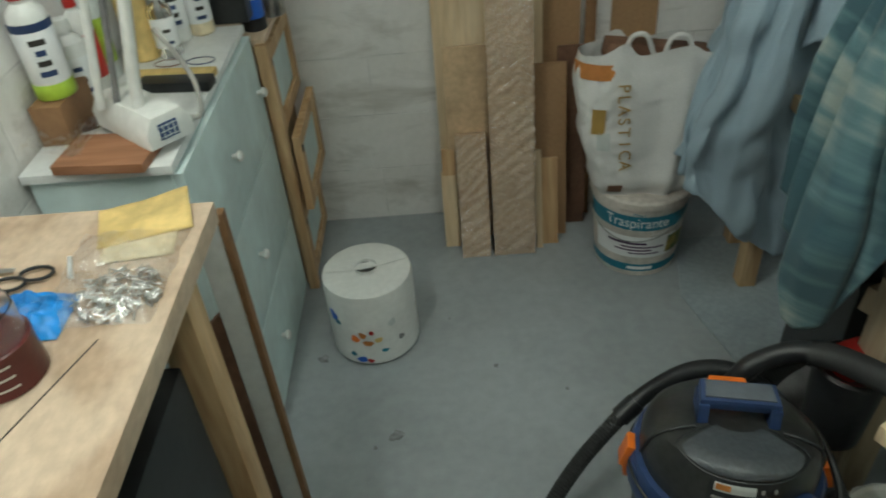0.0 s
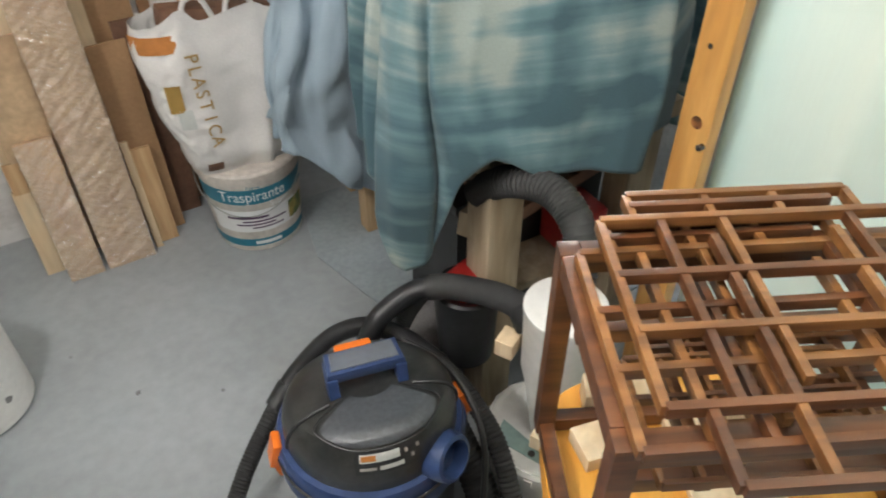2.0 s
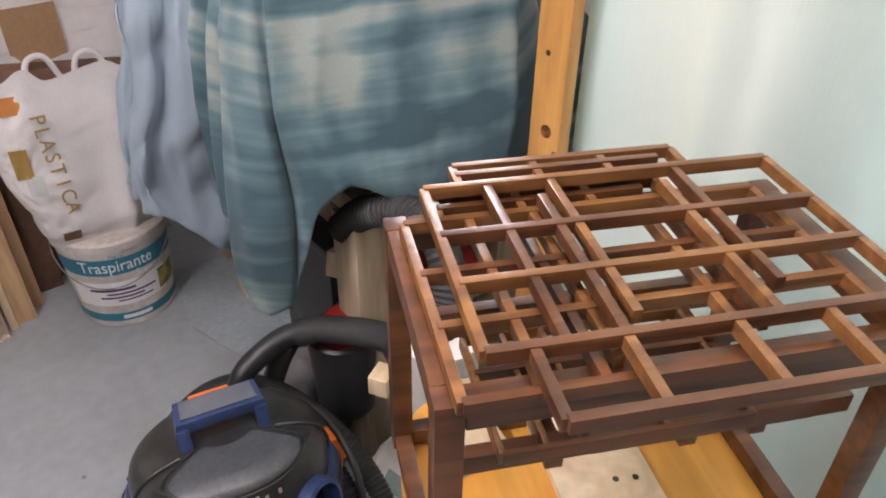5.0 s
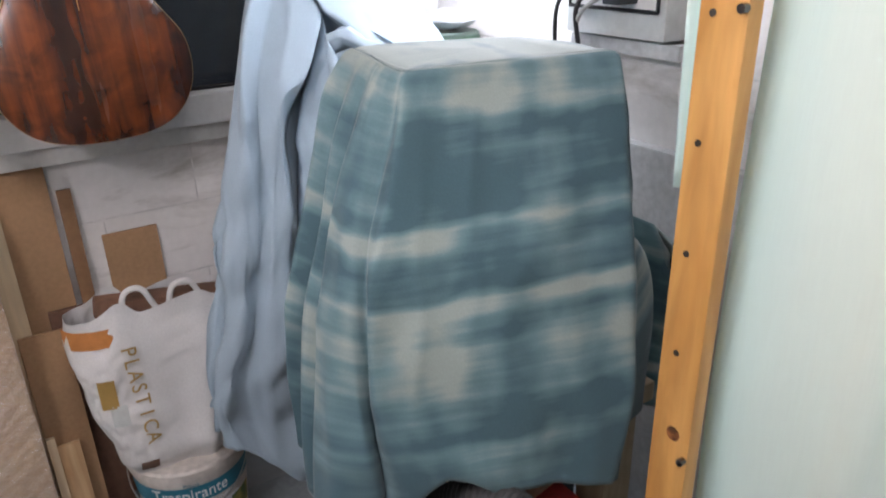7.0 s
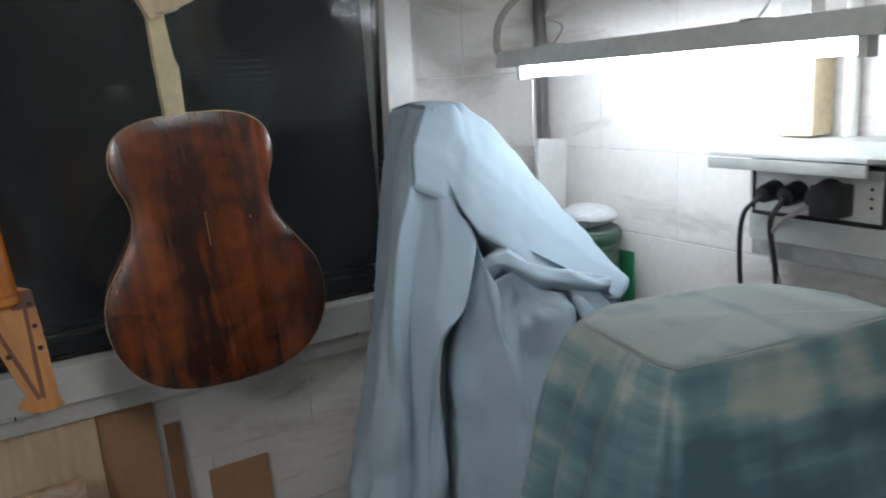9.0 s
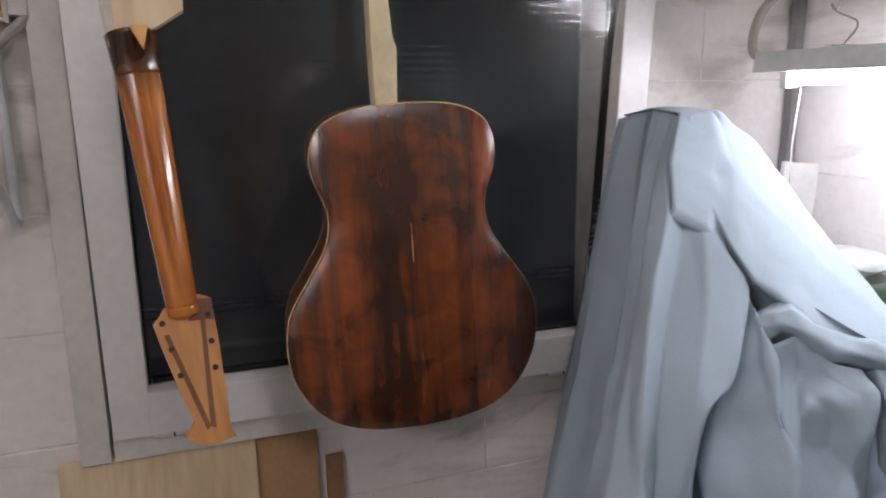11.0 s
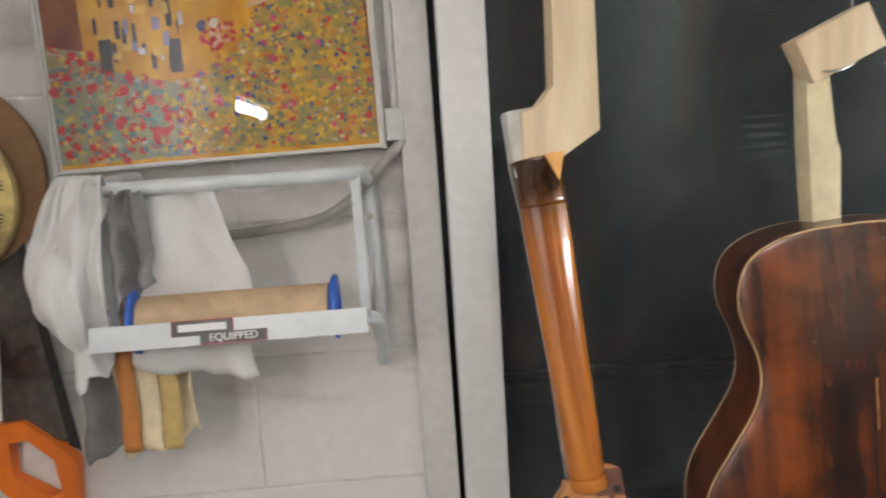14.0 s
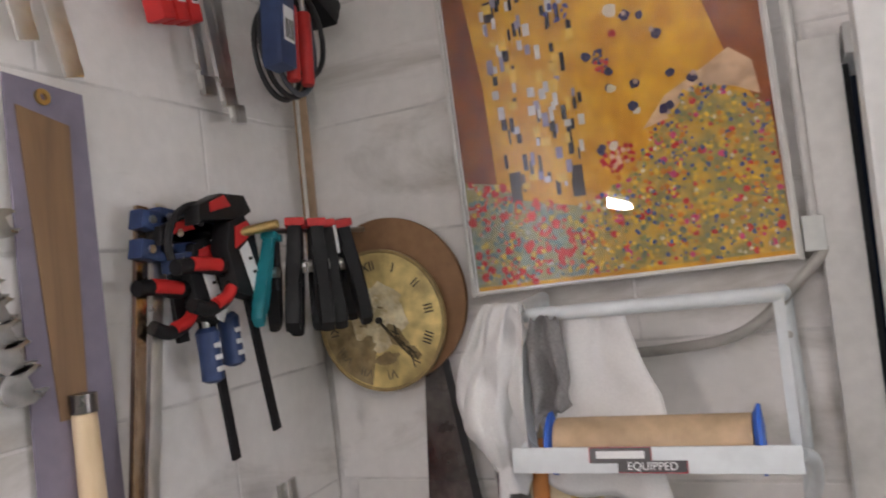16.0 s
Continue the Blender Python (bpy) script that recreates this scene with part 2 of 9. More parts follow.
creased(M_BLUECLOTH, 5.0, 0.030, (1.0, 0.8, 1.0))
# dye bands; the pale top and dark low end also hold light and shade
M_DYED = dyed("teal_dip_dyed_cotton", (0.040, 0.088, 0.108), (0.098, 0.175, 0.195), (0.26, 0.305, 0.285),
              [(0.0, 0.75), (0.03, 0.7), (0.06, 0.85), (0.085, 0.2), (0.20, 0.15), (0.215, 0.9), (0.245, 0.25), (0.30, 0.2), (0.315, 0.95), (0.345, 0.35), (0.37, 0.75), (0.40, 0.6),
               (0.43, 0.7), (0.46, 0.4), (0.49, 0.1), (0.53, 0.4), (0.56, 0.05), (0.66, 0.0), (0.8, 0.1)])
creased(M_DYED, 5.5, 0.030)
M_CURTAIN = mat("pale_green_curtain_cotton", (0.55, 0.76, 0.74), 0.85, vary=0.012, scale=3.2, fine=300, bump=0.08, second=(0.68, 0.77, 0.69), stretch=(1, 1, 0.06), sheen=0.2, mix=(0.36, 0.62))
M_WALNUT = wood("dark_walnut_stain", (0.150, 0.056, 0.020), (0.062, 0.022, 0.009), 0.34, "X", 14, coat=0.2)
M_WALNUT_LITE = wood("walnut_stained_strip", (0.260, 0.115, 0.036), (0.135, 0.053, 0.017), 0.34, "X", 14, coat=0.2)
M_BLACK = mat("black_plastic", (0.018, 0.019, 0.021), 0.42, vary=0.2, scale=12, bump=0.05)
M_NAVY = mat("navy_plastic", (0.028, 0.055, 0.15), 0.42, vary=0.15, scale=9, bump=0.04)
M_ORANGE = mat("orange_plastic", (0.85, 0.19, 0.015), 0.4, vary=0.06, bump=0.03)
M_RED = mat("red_plastic", (0.55, 0.03, 0.025), 0.4, vary=0.12, bump=0.03)
M_HOSE = mat("grey_black_hose", (0.034, 0.034, 0.034), 0.72, vary=0.15, bump=0.05)
M_WHITEPLAST = mat("white_plastic", (0.78, 0.77, 0.74), 0.38, vary=0.05, scale=6, bump=0.03)
M_GREYPLAST = mat("pale_grey_plastic", (0.60, 0.62, 0.60), 0.45, vary=0.06, bump=0.03)
M_STEEL = mat("brushed_steel", (0.55, 0.54, 0.52), 0.3, 1.0, vary=0.12, scale=14, bump=0.05)
M_DARKSTEEL = mat("dark_saw_steel", (0.22, 0.20, 0.19), 0.28, 1.0, vary=0.2, scale=8, bump=0.04)
M_BRASS = mat("brass", (0.70, 0.50, 0.20), 0.3, 1.0, vary=0.1)
M_COPPER = mat("coppery_steel_bar", (0.60, 0.44, 0.30), 0.16, 1.0, vary=0.15)
M_RACK = mat("white_enamelled_tube", (0.70, 0.74, 0.76), 0.35, vary=0.05, bump=0.02)
M_CASING = mat("off_white_window_paint", (0.68, 0.67, 0.64), 0.5, vary=0.06, scale=4, bump=0.08)
M_SASH = mat("white_window_lacquer", (0.76, 0.76, 0.75), 0.4, vary=0.04, scale=4, bump=0.04)
M_RUBBER = mat("black_gasket_rubber", (0.012, 0.012, 0.012), 0.6, vary=0.1)
M_TAPE = mat("cream_masking_tape", (0.76, 0.66, 0.42), 0.6, vary=0.08, scale=14, bump=0.2)
M_TISSUE = mat("grey_white_tape", (0.66, 0.65, 0.60), 0.55, vary=0.12, scale=20, bump=0.3)
M_PURPLE = mat("mauve_grey_card", (0.25, 0.22, 0.29), 0.6, vary=0.06, bump=0.04)
M_RAG = mat("white_cotton_rag", (0.76, 0.75, 0.745), 0.9, vary=0.04, fine=300, bump=0.02)
M_RAG_GREY = mat("grey_cotton_rag", (0.25, 0.24, 0.24), 0.9, vary=0.15, fine=300, bump=0.15)
M_YELLOW = mat("yellow_paper", (0.72, 0.52, 0.20), 0.7, vary=0.12, scale=12, bump=0.05)
M_CREAM = mat("cream_paper", (0.78, 0.66, 0.45), 0.7, vary=0.1, scale=10, bump=0.05)
M_BLUE = mat("blue_plastic", (0.03, 0.14, 0.62), 0.4, vary=0.08)
M_GREYPLAST_DARK = mat("grey_rubber", (0.10, 0.11, 0.13), 0.55, vary=0.1)
M_CABLE = mat("black_cable_rubber", (0.02, 0.02, 0.02), 0.5, vary=0.1)
M_GREYCABLE = mat("grey_cable_sheath", (0.42, 0.40, 0.37), 0.55, vary=0.08)
M_GREENPLAST = mat("dark_green_plastic", (0.035, 0.095, 0.055), 0.45, vary=0.15, bump=0.05)
M_TUBE = glow("ceiling_fill_tube", (1.0, 0.96, 0.91), 20.0)
M_TUBE_COOL = glow("lit_cool_tube", (0.92, 0.97, 1.0), 100.0)
M_TUBE_BENCH = glow("lit_bench_tube", (1.0, 0.97, 0.94), 215.0)
M_BOOK = mat("maroon_tin", (0.10, 0.012, 0.012), 0.35, vary=0.15)
M_PICTURE = clear("picture_glass", (1, 1, 1), 0.02, 1.45)
M_PICTURE.node_tree.links.remove(M_PICTURE.node_tree.nodes["Principled BSDF"].inputs["Roughness"].links[0])
M_PICTURE.node_tree.nodes["Principled BSDF"].inputs["Roughness"].default_value = 0.015
M_GLASS = clear("clear_plastic_glass", (0.95, 0.97, 0.97), 0.08, 1.45)
M_PANE = clear("ribbed_window_glass", (0.80, 0.84, 0.82), 0.11, 1.48, 0.35, 60, (0.15, 1, 9))
M_PANE.node_tree.nodes["Principled BSDF"].inputs["Transmission Weight"].default_value = 0.978
M_PANE.node_tree.links.remove(M_PANE.node_tree.nodes["Principled BSDF"].inputs["Roughness"].links[0])
M_PANE.node_tree.nodes["Principled BSDF"].inputs["Roughness"].default_value = 0.07
ribs, ribs_bump = M_PANE.node_tree.nodes.new("ShaderNodeTexWave"), M_PANE.node_tree.nodes.new("ShaderNodeBump")
ribs.bands_direction = "Z"
ribs.inputs["Scale"].default_value, ribs.inputs["Distortion"].default_value = 24.0, 0.6
ribs_bump.inputs["Strength"].default_value, ribs_bump.inputs["Distance"].default_value = 0.5, 0.00024
M_PANE.node_tree.links.new(M_PANE.node_tree.nodes["Texture Coordinate"].outputs["Object"], ribs.inputs["Vector"])
M_PANE.node_tree.links.new(ribs.outputs["Fac"], ribs_bump.inputs["Height"])
M_PANE.node_tree.links.new(ribs_bump.outputs[0], M_PANE.node_tree.nodes["Principled BSDF"].inputs["Normal"])

# ---- mesh helpers ----


def add_box(bm, c, s, m=None, bevel=0.0):
    made = bmesh.ops.create_cube(bm, size=1.0)["verts"]
    bmesh.ops.scale(bm, vec=s, verts=made)
    if bevel:
        edges = list({e for v in made for e in v.link_edges})
        made = list({v for f in bmesh.ops.bevel(bm, geom=edges, offset=bevel, segments=2, affect="EDGES", profile=0.7)["faces"] for v in f.verts} | {v for v in made if v.is_valid})
    t = Matrix.Translation(c) @ (m.to_4x4() if m else Matrix())
    bmesh.ops.transform(bm, matrix=t, verts=made)
    return bm


def box(c, s, m=None, bevel=0.0):
    return add_box(bmesh.new(), c, s, m, bevel)


def add_rod(bm, p0, p1, r0, r1=None, seg=20, bevel=0.0):
    p0, p1 = Vector(p0), Vector(p1)
    d = p1 - p0
    q = d.to_track_quat("Z", "Y").to_matrix().to_4x4()
    made = bmesh.ops.create_cone(bm, cap_ends=True, segments=seg, radius1=r0, radius2=r0 if r1 is None else r1, depth=d.length)["verts"]
    if bevel:
        edges = [e for e in {e for v in made for e in v.link_edges} if any(len(f.verts) > 4 for f in e.link_faces)]
        out = bmesh.ops.bevel(bm, geom=edges, offset=bevel, segments=2, affect="EDGES", profile=0.6)
        made = list({v for v in made if v.is_valid} | {v for v in out["verts"]})
    bmesh.ops.transform(bm, matrix=Matrix.Translation((p0 + p1) / 2) @ q, verts=made)
    return bm


def rod(p0, p1, r0, r1=None, seg=20, bevel=0.0):
    return add_rod(bmesh.new(), p0, p1, r0, r1, seg, bevel)


def add_lathe(bm, profile, c=(0, 0, 0), seg=40, m=None, ring=False):
    """Turns (radius, height) pairs round the z axis; the ends are capped, or joined to one another for a ring."""
    rings = []
    profile = [(max(r, 0.0004), z) for r, z in profile]
    for r, z in profile:
        ring = []
        for k in range(seg):
            a = 2 * math.pi * k / seg
            p = Vector((r * math.cos(a), r * math.sin(a), z))
            ring.append(bm.verts.new(Vector(c) + (m @ p if m else p)))
        rings.append(ring)
    for a, b in zip(rings, rings[1:]):
        for k in range(seg):
            bm.faces.new((a[k], a[(k + 1) % seg], b[(k + 1) % seg], b[k]))
    if ring:
        for k in range(seg):
            bm.faces.new((rings[-1][k], rings[-1][(k + 1) % seg], rings[0][(k + 1) % seg], rings[0][k]))
        return bm
    bm.faces.new(list(reversed(rings[0])))
    bm.faces.new(rings[-1])
    return bm


def lathe(profile, c=(0, 0, 0), seg=40, m=None, ring=False):
    return add_lathe(bmesh.new(), profile, c, seg, m, ring)


def smooth_path(pts, steps=8):
    """A curve through the points (Catmull-Rom)."""
    p = [Vector(q) for q in pts]
    p = [2 * p[0] - p[1]] + p + [2 * p[-1] - p[-2]]
    out = []
    for i in range(1, len(p) - 2):
        for k in range(steps):
            t = k / steps
            a, b, c, d = p[i - 1], p[i], p[i + 1], p[i + 2]
            out.append(0.5 * ((2 * b) + (c - a) * t + (2 * a - 5 * b + 4 * c - d) * t * t + (3 * b - a - 3 * c + d) * t ** 3))
    return out + [p[-2]]


def add_tube(bm, pts, r, seg=12, steps=8, ribs=0.0, pitch=0.008):
    """A round tube along a smooth path; ribs: how far corrugations stand out."""
    path = smooth_path(pts, steps)
    if ribs:
        fine, left = [path[0]], 0.0
        for a, b in zip(path, path[1:]):
            d = (b - a).length
            k = max(1, round(d / (pitch / 2)))
            fine += [a.lerp(b, (i + 1) / k) for i in range(k)]
        path = fine
    rings, side = [], None
    for i, p in enumerate(path):
        d = (path[min(i + 1, len(path) - 1)] - path[max(i - 1, 0)]).normalized()
        if side is None:
            side = d.orthogonal().normalized()
        side = (side - d * side.dot(d)).normalized()
        up = d.cross(side)
        rad = (r(i / (len(path) - 1)) if callable(r) else r) + (ribs if i % 2 else 0)
        rings.append([bm.verts.new(p + rad * (side * math.cos(2 * math.pi * k / seg) + up * math.sin(2 * math.pi * k / seg))) for k in range(seg)])
    for a, b in zip(rings, rings[1:]):
        for k in range(seg):
            bm.faces.new((a[k], a[(k + 1) % seg], b[(k + 1) % seg], b[k]))
    bm.faces.new(list(reversed(rings[0])))
    bm.faces.new(rings[-1])
    return bm


def tube(pts, r, seg=12, steps=8, ribs=0.0, pitch=0.008):
    return add_tube(bmesh.new(), pts, r, seg, steps, ribs, pitch)


def add_prism(bm, outline, z0, z1, m=None, bevel=0.0):
    """A flat outline in x and y, given a thickness from z0 to z1."""
    lo = [bm.verts.new((x, y, z0)) for x, y in outline]
    hi = [bm.verts.new((x, y, z1)) for x, y in outline]
    n = len(outline)
    faces = [bm.faces.new(list(reversed(lo))), bm.faces.new(hi)]
    for k in range(n):
        faces.append(bm.faces.new((lo[k], lo[(k + 1) % n], hi[(k + 1) % n], hi[k])))
    verts = lo + hi
    if bevel:
        rim = [e for f in faces[:2] for e in f.edges]
        out = bmesh.ops.bevel(bm, geom=rim, offset=bevel, segments=2, affect="EDGES", profile=0.6)
        verts = list({v for v in verts if v.is_valid} | set(out["verts"]))
    if m:
        bmesh.ops.transform(bm, matrix=m, verts=verts)
    return bm


def prism(outline, z0, z1, m=None, bevel=0.0):
    return add_prism(bmesh.new(), outline, z0, z1, m, bevel)


def add_sheet(bm, f, nu, nv, close=False):
    """A surface of points f(u, v), with u and v from 0 to 1; close joins the last u to the first."""
    rows = [[bm.verts.new(f(i / nu, j / nv)) for i in range(nu if close else nu + 1)] for j in range(nv + 1)]
    for a, b in zip(rows, rows[1:]):
        for i in range(nu):
            k = (i + 1) % nu if close else i + 1
            bm.faces.new((a[i], a[k], b[k], b[i]))
    return bm


def sheet(f, nu, nv, close=False):
    return add_sheet(bmesh.new(), f, nu, nv, close)


def mesh_object(name, bm, material, smooth=True, angle=35):
    bmesh.ops.recalc_face_normals(bm, faces=bm.faces)
    me = bpy.data.meshes.new(name)
    if smooth:
        for f in bm.faces:
            f.smooth = True
        for e in bm.edges:
            if len(e.link_faces) == 2 and e.calc_face_angle(0) > radians(angle):
                e.smooth = False
    bm.to_mesh(me)
    bm.free()
    me.materials.append(material)
    return new(name, me)


def thing(name, loc, label, category, group="", kind="", turn=0.0, m=None):
    ob = new(name)
    ob.empty_display_size = 0.05
    ob.matrix_world = m if m is not None else pose(*loc, 0, 0, turn)
    return tagged(ob, label, category, group, kind)


def part(name, bm, material, parent, label="", smooth=True, angle=35, thick=0.0):
    ob = mesh_object(name, bm, material, smooth, angle)
    ob.parent = parent
    if thick:
        so = ob.modifiers.new("thickness", "SOLIDIFY")
        so.thickness, so.offset = thick, 0.0
    return tagged(ob, label)


def solo(name, bm, material, label, category, group="", kind="", thick=0.0, angle=35, smooth=True):
    """A thing that is one mesh, built in place."""
    ob = mesh_object(name, bm, material, smooth, angle)
    if thick:
        so = ob.modifiers.new("thickness", "SOLIDIFY")
        so.thickness, so.offset = thick, 0.0
    return tagged(ob, label, category, group, kind)


def letters(name, text, size, m, material, parent, depth=0.0006):
    """Writing as a mesh, in the plane z = 0 of m, centred."""
    data = bpy.data.curves.new(name, "FONT")
    data.body, data.size, data.align_x, data.align_y, data.extrude = text, size, "CENTER", "CENTER", depth
    tmp = bpy.data.objects.new(name, data)
    scene.collection.objects.link(tmp)
    me = bpy.data.meshes.new_from_object(tmp.evaluated_get(bpy.context.evaluated_depsgraph_get()))
    bpy.data.objects.remove(tmp)
    me.materials.append(material)
    ob = new(name, me)
    ob.parent, ob.matrix_local = parent, m
    return ob


def wob(x, y, z, amp=1.0):
    return amp * noise.noise(Vector((x, y, z)))


def upsample(a, closed):
    """Twice as many rows along the first axis, on a smooth curve through the old ones."""
    n = len(a)
    if closed:
        p, q, r, s = np.roll(a, 1, 0), a, np.roll(a, -1, 0), np.roll(a, -2, 0)
        mid = (9 * (q + r) - p - s) / 16
        out = np.empty((2 * n, *a.shape[1:]))
        out[0::2], out[1::2] = a, mid
        return out
    e = np.concatenate([2 * a[:1] - a[1:2], a, 2 * a[-1:] - a[-2:-1]])
    mid = (9 * (e[1:-2] + e[2:-1]) - e[:-3] - e[3:]) / 16
    out = np.empty((2 * n - 1, *a.shape[1:]))
    out[0::2], out[1::2] = a, mid
    return out


def crumple(f, nu, nv, wide, tall, out=0.04, inside=0.012, rounds=260, seed=1, hold=0.015, finer=2, sag=0.0):
    """A closed cloth tube f(u, v) whose stuff is a little too wide and tall for its shape, so that it buckles into folds.
    wide and tall give, for a place, how many times longer the cloth is than the shape under it."""
    p0 = np.array([[f(i / nu, j / nv) for j in range(nv + 1)] for i in range(nu)])
    rnd = np.random.RandomState(seed)
    du, dv = np.roll(p0, -1, 0) - np.roll(p0, 1, 0), np.gradient(p0, axis=1)
    n0 = np.cross(du, dv)
    n0 /= np.linalg.norm(n0, axis=2, keepdims=True) + 1e-9
    centre = p0.mean((0, 1))
    if ((p0 - centre) * n0).sum() < 0:
        n0 = -n0
    su = np.array([[wide(*p) for p in row] for row in p0])[..., None]
    sv = np.array([[tall(*p) for p in row] for row in p0])[..., None]

    def length(d):
        return np.linalg.norm(d, axis=2, keepdims=True) + 1e-9
    lu, lv = length(np.roll(p0, -1, 0) - p0) * su, length(p0[:, 1:] - p0[:, :-1]) * sv[:, 1:]
    ld = length(np.roll(p0, -1, 0)[:, 1:] - p0[:, :-1]) * (su + sv)[:, 1:] / 2
    le = length(np.roll(p0, -1, 0)[:, :-1] - p0[:, 1:]) * (su + sv)[:, 1:] / 2
    bu, bv = length(np.roll(p0, -2, 0) - p0) * su, length(p0[:, 2:] - p0[:, :-2]) * sv[:, 2:]
    soft = rnd.randn(nu, nv + 1, 1)
    for _ in range(3):
        soft = (soft + np.roll(soft, 1, 0) + np.roll(soft, -1, 0)) / 3
    p = p0 + n0 * soft * 0.006
    for _ in range(rounds):
        acc, cnt = np.zeros_like(p), np.zeros((nu, nv + 1, 1))
        for rest, sl_a, sl_b, roll, k in ((lu, slice(None), slice(None), 1, 1.0), (lv, slice(0, -1), slice(1, None), 0, 1.0), (ld, slice(0, -1), slice(1, None), 1, 0.5),
                                          (le, slice(1, None), slice(0, -1), 1, 0.5), (bu, slice(None), slice(None), 2, 0.22), (bv, slice(0, -2), slice(2, None), 0, 0.22)):
            q = np.roll(p, -roll, 0) if roll else p
            d = q[:, sl_b] - p[:, sl_a]
            l = length(d)
            c = 0.5 * k * (l - rest) / l * d
            acc[:, sl_a] += c
            cnt[:, sl_a] += k
            back = np.zeros_like(p)
            hits = np.zeros_like(cnt)
            back[:, sl_b] -= c
            hits[:, sl_b] += k
            acc += np.roll(back, roll, 0) if roll else back
            cnt += np.roll(hits, roll, 0) if roll else hits
        p = p + 1.3 * acc / cnt
        p[..., 2] -= sag
        off = p - p0
        off *= 1 - hold
        s = (off * n0).sum(2, keepdims=True)
        off += n0 * (np.clip(s, -inside, out) - s)
        r = np.linalg.norm(off, axis=2, keepdims=True) + 1e-9
        p = p0 + off * np.minimum(1, out * 1.2 / r)
    for _ in range(finer):
        p = upsample(p, True)
        p = np.swapaxes(upsample(np.swapaxes(p, 0, 1), False), 0, 1)
    bm = bmesh.new()
    n, m = p.shape[:2]
    vs = [[bm.verts.new(p[i, j]) for j in range(m)] for i in range(n)]
    for i in range(n):
        for j in range(m - 1):
            bm.faces.new((vs[i][j], vs[(i + 1) % n][j], vs[(i + 1) % n][j + 1], vs[i][j + 1]))
    return bm


def cloth_part(name, parent, lines, material, label, per=8, rows=70, closed=False, soft=2, creases=(), m=None, thick=0.002, lid=None, taut=False):
    """A hung cloth: the lines are folds and edges that run down it; the stuff spans from line to line, a little rounded.
    creases: (depth, across, along, seed, from share, to share) of pressed-in folds. lid: the middle of a flat top for a closed cloth. taut: straight between the knots."""
    cols = []
    for line in lines:
        path = [Vector(q) for q in line] if taut else smooth_path(line, 12)
        far = np.concatenate([[0], np.cumsum([(b - a).length for a, b in zip(path, path[1:])])])
        at = np.linspace(0, far[-1], rows + 1)
        cols.append(np.stack([np.interp(at, far, [p[i] for p in path]) for i in range(3)], 1))
    if closed:
        cols.append(cols[0])
    cols = np.array(cols)
    k = np.arange(per)[:, None, None] / per
    p = np.concatenate([a + (b - a) * k for a, b in zip(cols, cols[1:])] + ([] if closed else [cols[-1:]]))
    if lid is not None:
        share = np.linspace(0, 1, 14)[:-1][None, :, None]
        p = np.concatenate([np.array(lid) + (p[:, :1] - np.array(lid)) * share, p], 1)
    hold = p[:, -1].copy()
    for _ in range(soft):
        q = (np.roll(p, 1, 0) + 2 * p + np.roll(p, -1, 0)) / 4
        if not closed:
            q[0], q[-1] = p[0], p[-1]
        p = q
        p[:, 1:-1] = (p[:, :-2] + 2 * p[:, 1:-1] + p[:, 2:]) / 4
    n, mm = p.shape[:2]
    u = np.concatenate([[0], np.cumsum(np.linalg.norm(np.diff(p[:, mm // 2], axis=0), axis=1))])
    v = np.concatenate([np.zeros((n, 1)), np.cumsum(np.linalg.norm(np.diff(p, axis=1), axis=2), axis=1)], 1)
    if lid is not None:
        v = v - v[:, 13:14]
    if creases:
        du = np.roll(p, -1, 0) - np.roll(p, 1, 0) if closed else np.gradient(p, axis=0)
        nrm = np.cross(du, np.gradient(p, axis=1))
        nrm /= np.linalg.norm(nrm, axis=2, keepdims=True) + 1e-9
        lift = np.zeros((n, mm))
        for depth, fu, fv, seed, lo, hi in creases:
            for i in range(n):
                w = 1.0 if closed else min(1.0, i / 4, (n - 1 - i) / 4)
                for j in range(mm):
                    t = j / (mm - 1)
                    if lo <= t <= hi:
                        fade = min(1.0, (t - lo) / 0.08, (hi - t) / 0.08 if hi < 1 else 1.0)
                        warp = 0.6 * wob(u[i] * 3, v[i, j] * 3, seed + 9)
                        lift[i, j] += depth * w * fade * (0.42 - 2 * abs(wob(u[i] * fu + v[i, j] * fv * 0.3 + warp, v[i, j] * fv - u[i] * fu * 0.25, seed)))
        p = p + nrm * lift[..., None]
    grid = np.arange(n * mm).reshape(n, mm)
    if closed:
        grid = np.concatenate([grid, grid[:1]])
    faces = np.stack([grid[:-1, :-1], grid[1:, :-1], grid[1:, 1:], grid[:-1, 1:]], 2).reshape(-1, 4)
    me = bpy.data.meshes.new(name)
    me.from_pydata(p.reshape(-1, 3).tolist(), [], faces.tolist())
    uv = me.uv_layers.new(name="UVMap")
    flat_uv = np.stack([np.broadcast_to(u[:, None], v.shape), v], 2)
    if lid is not None:
        flat_uv[:, :13] = np.stack([p[:, :13, 0], -0.35 * p[:, :13, 1]], 2)
    flat_uv = flat_uv.reshape(-1, 2)
    uv.data.foreach_set("uv", flat_uv[faces.reshape(-1)].reshape(-1))
    me.polygons.foreach_set("use_smooth", [True] * len(faces))
    me.materials.append(material)
    ob = new(name, me)
    ob.parent = parent
    if m is not None:
        ob.matrix_local = m
    so = ob.modifiers.new("thickness", "SOLIDIFY")
    so.thickness, so.offset = thick, 0.0
    return tagged(ob, label)


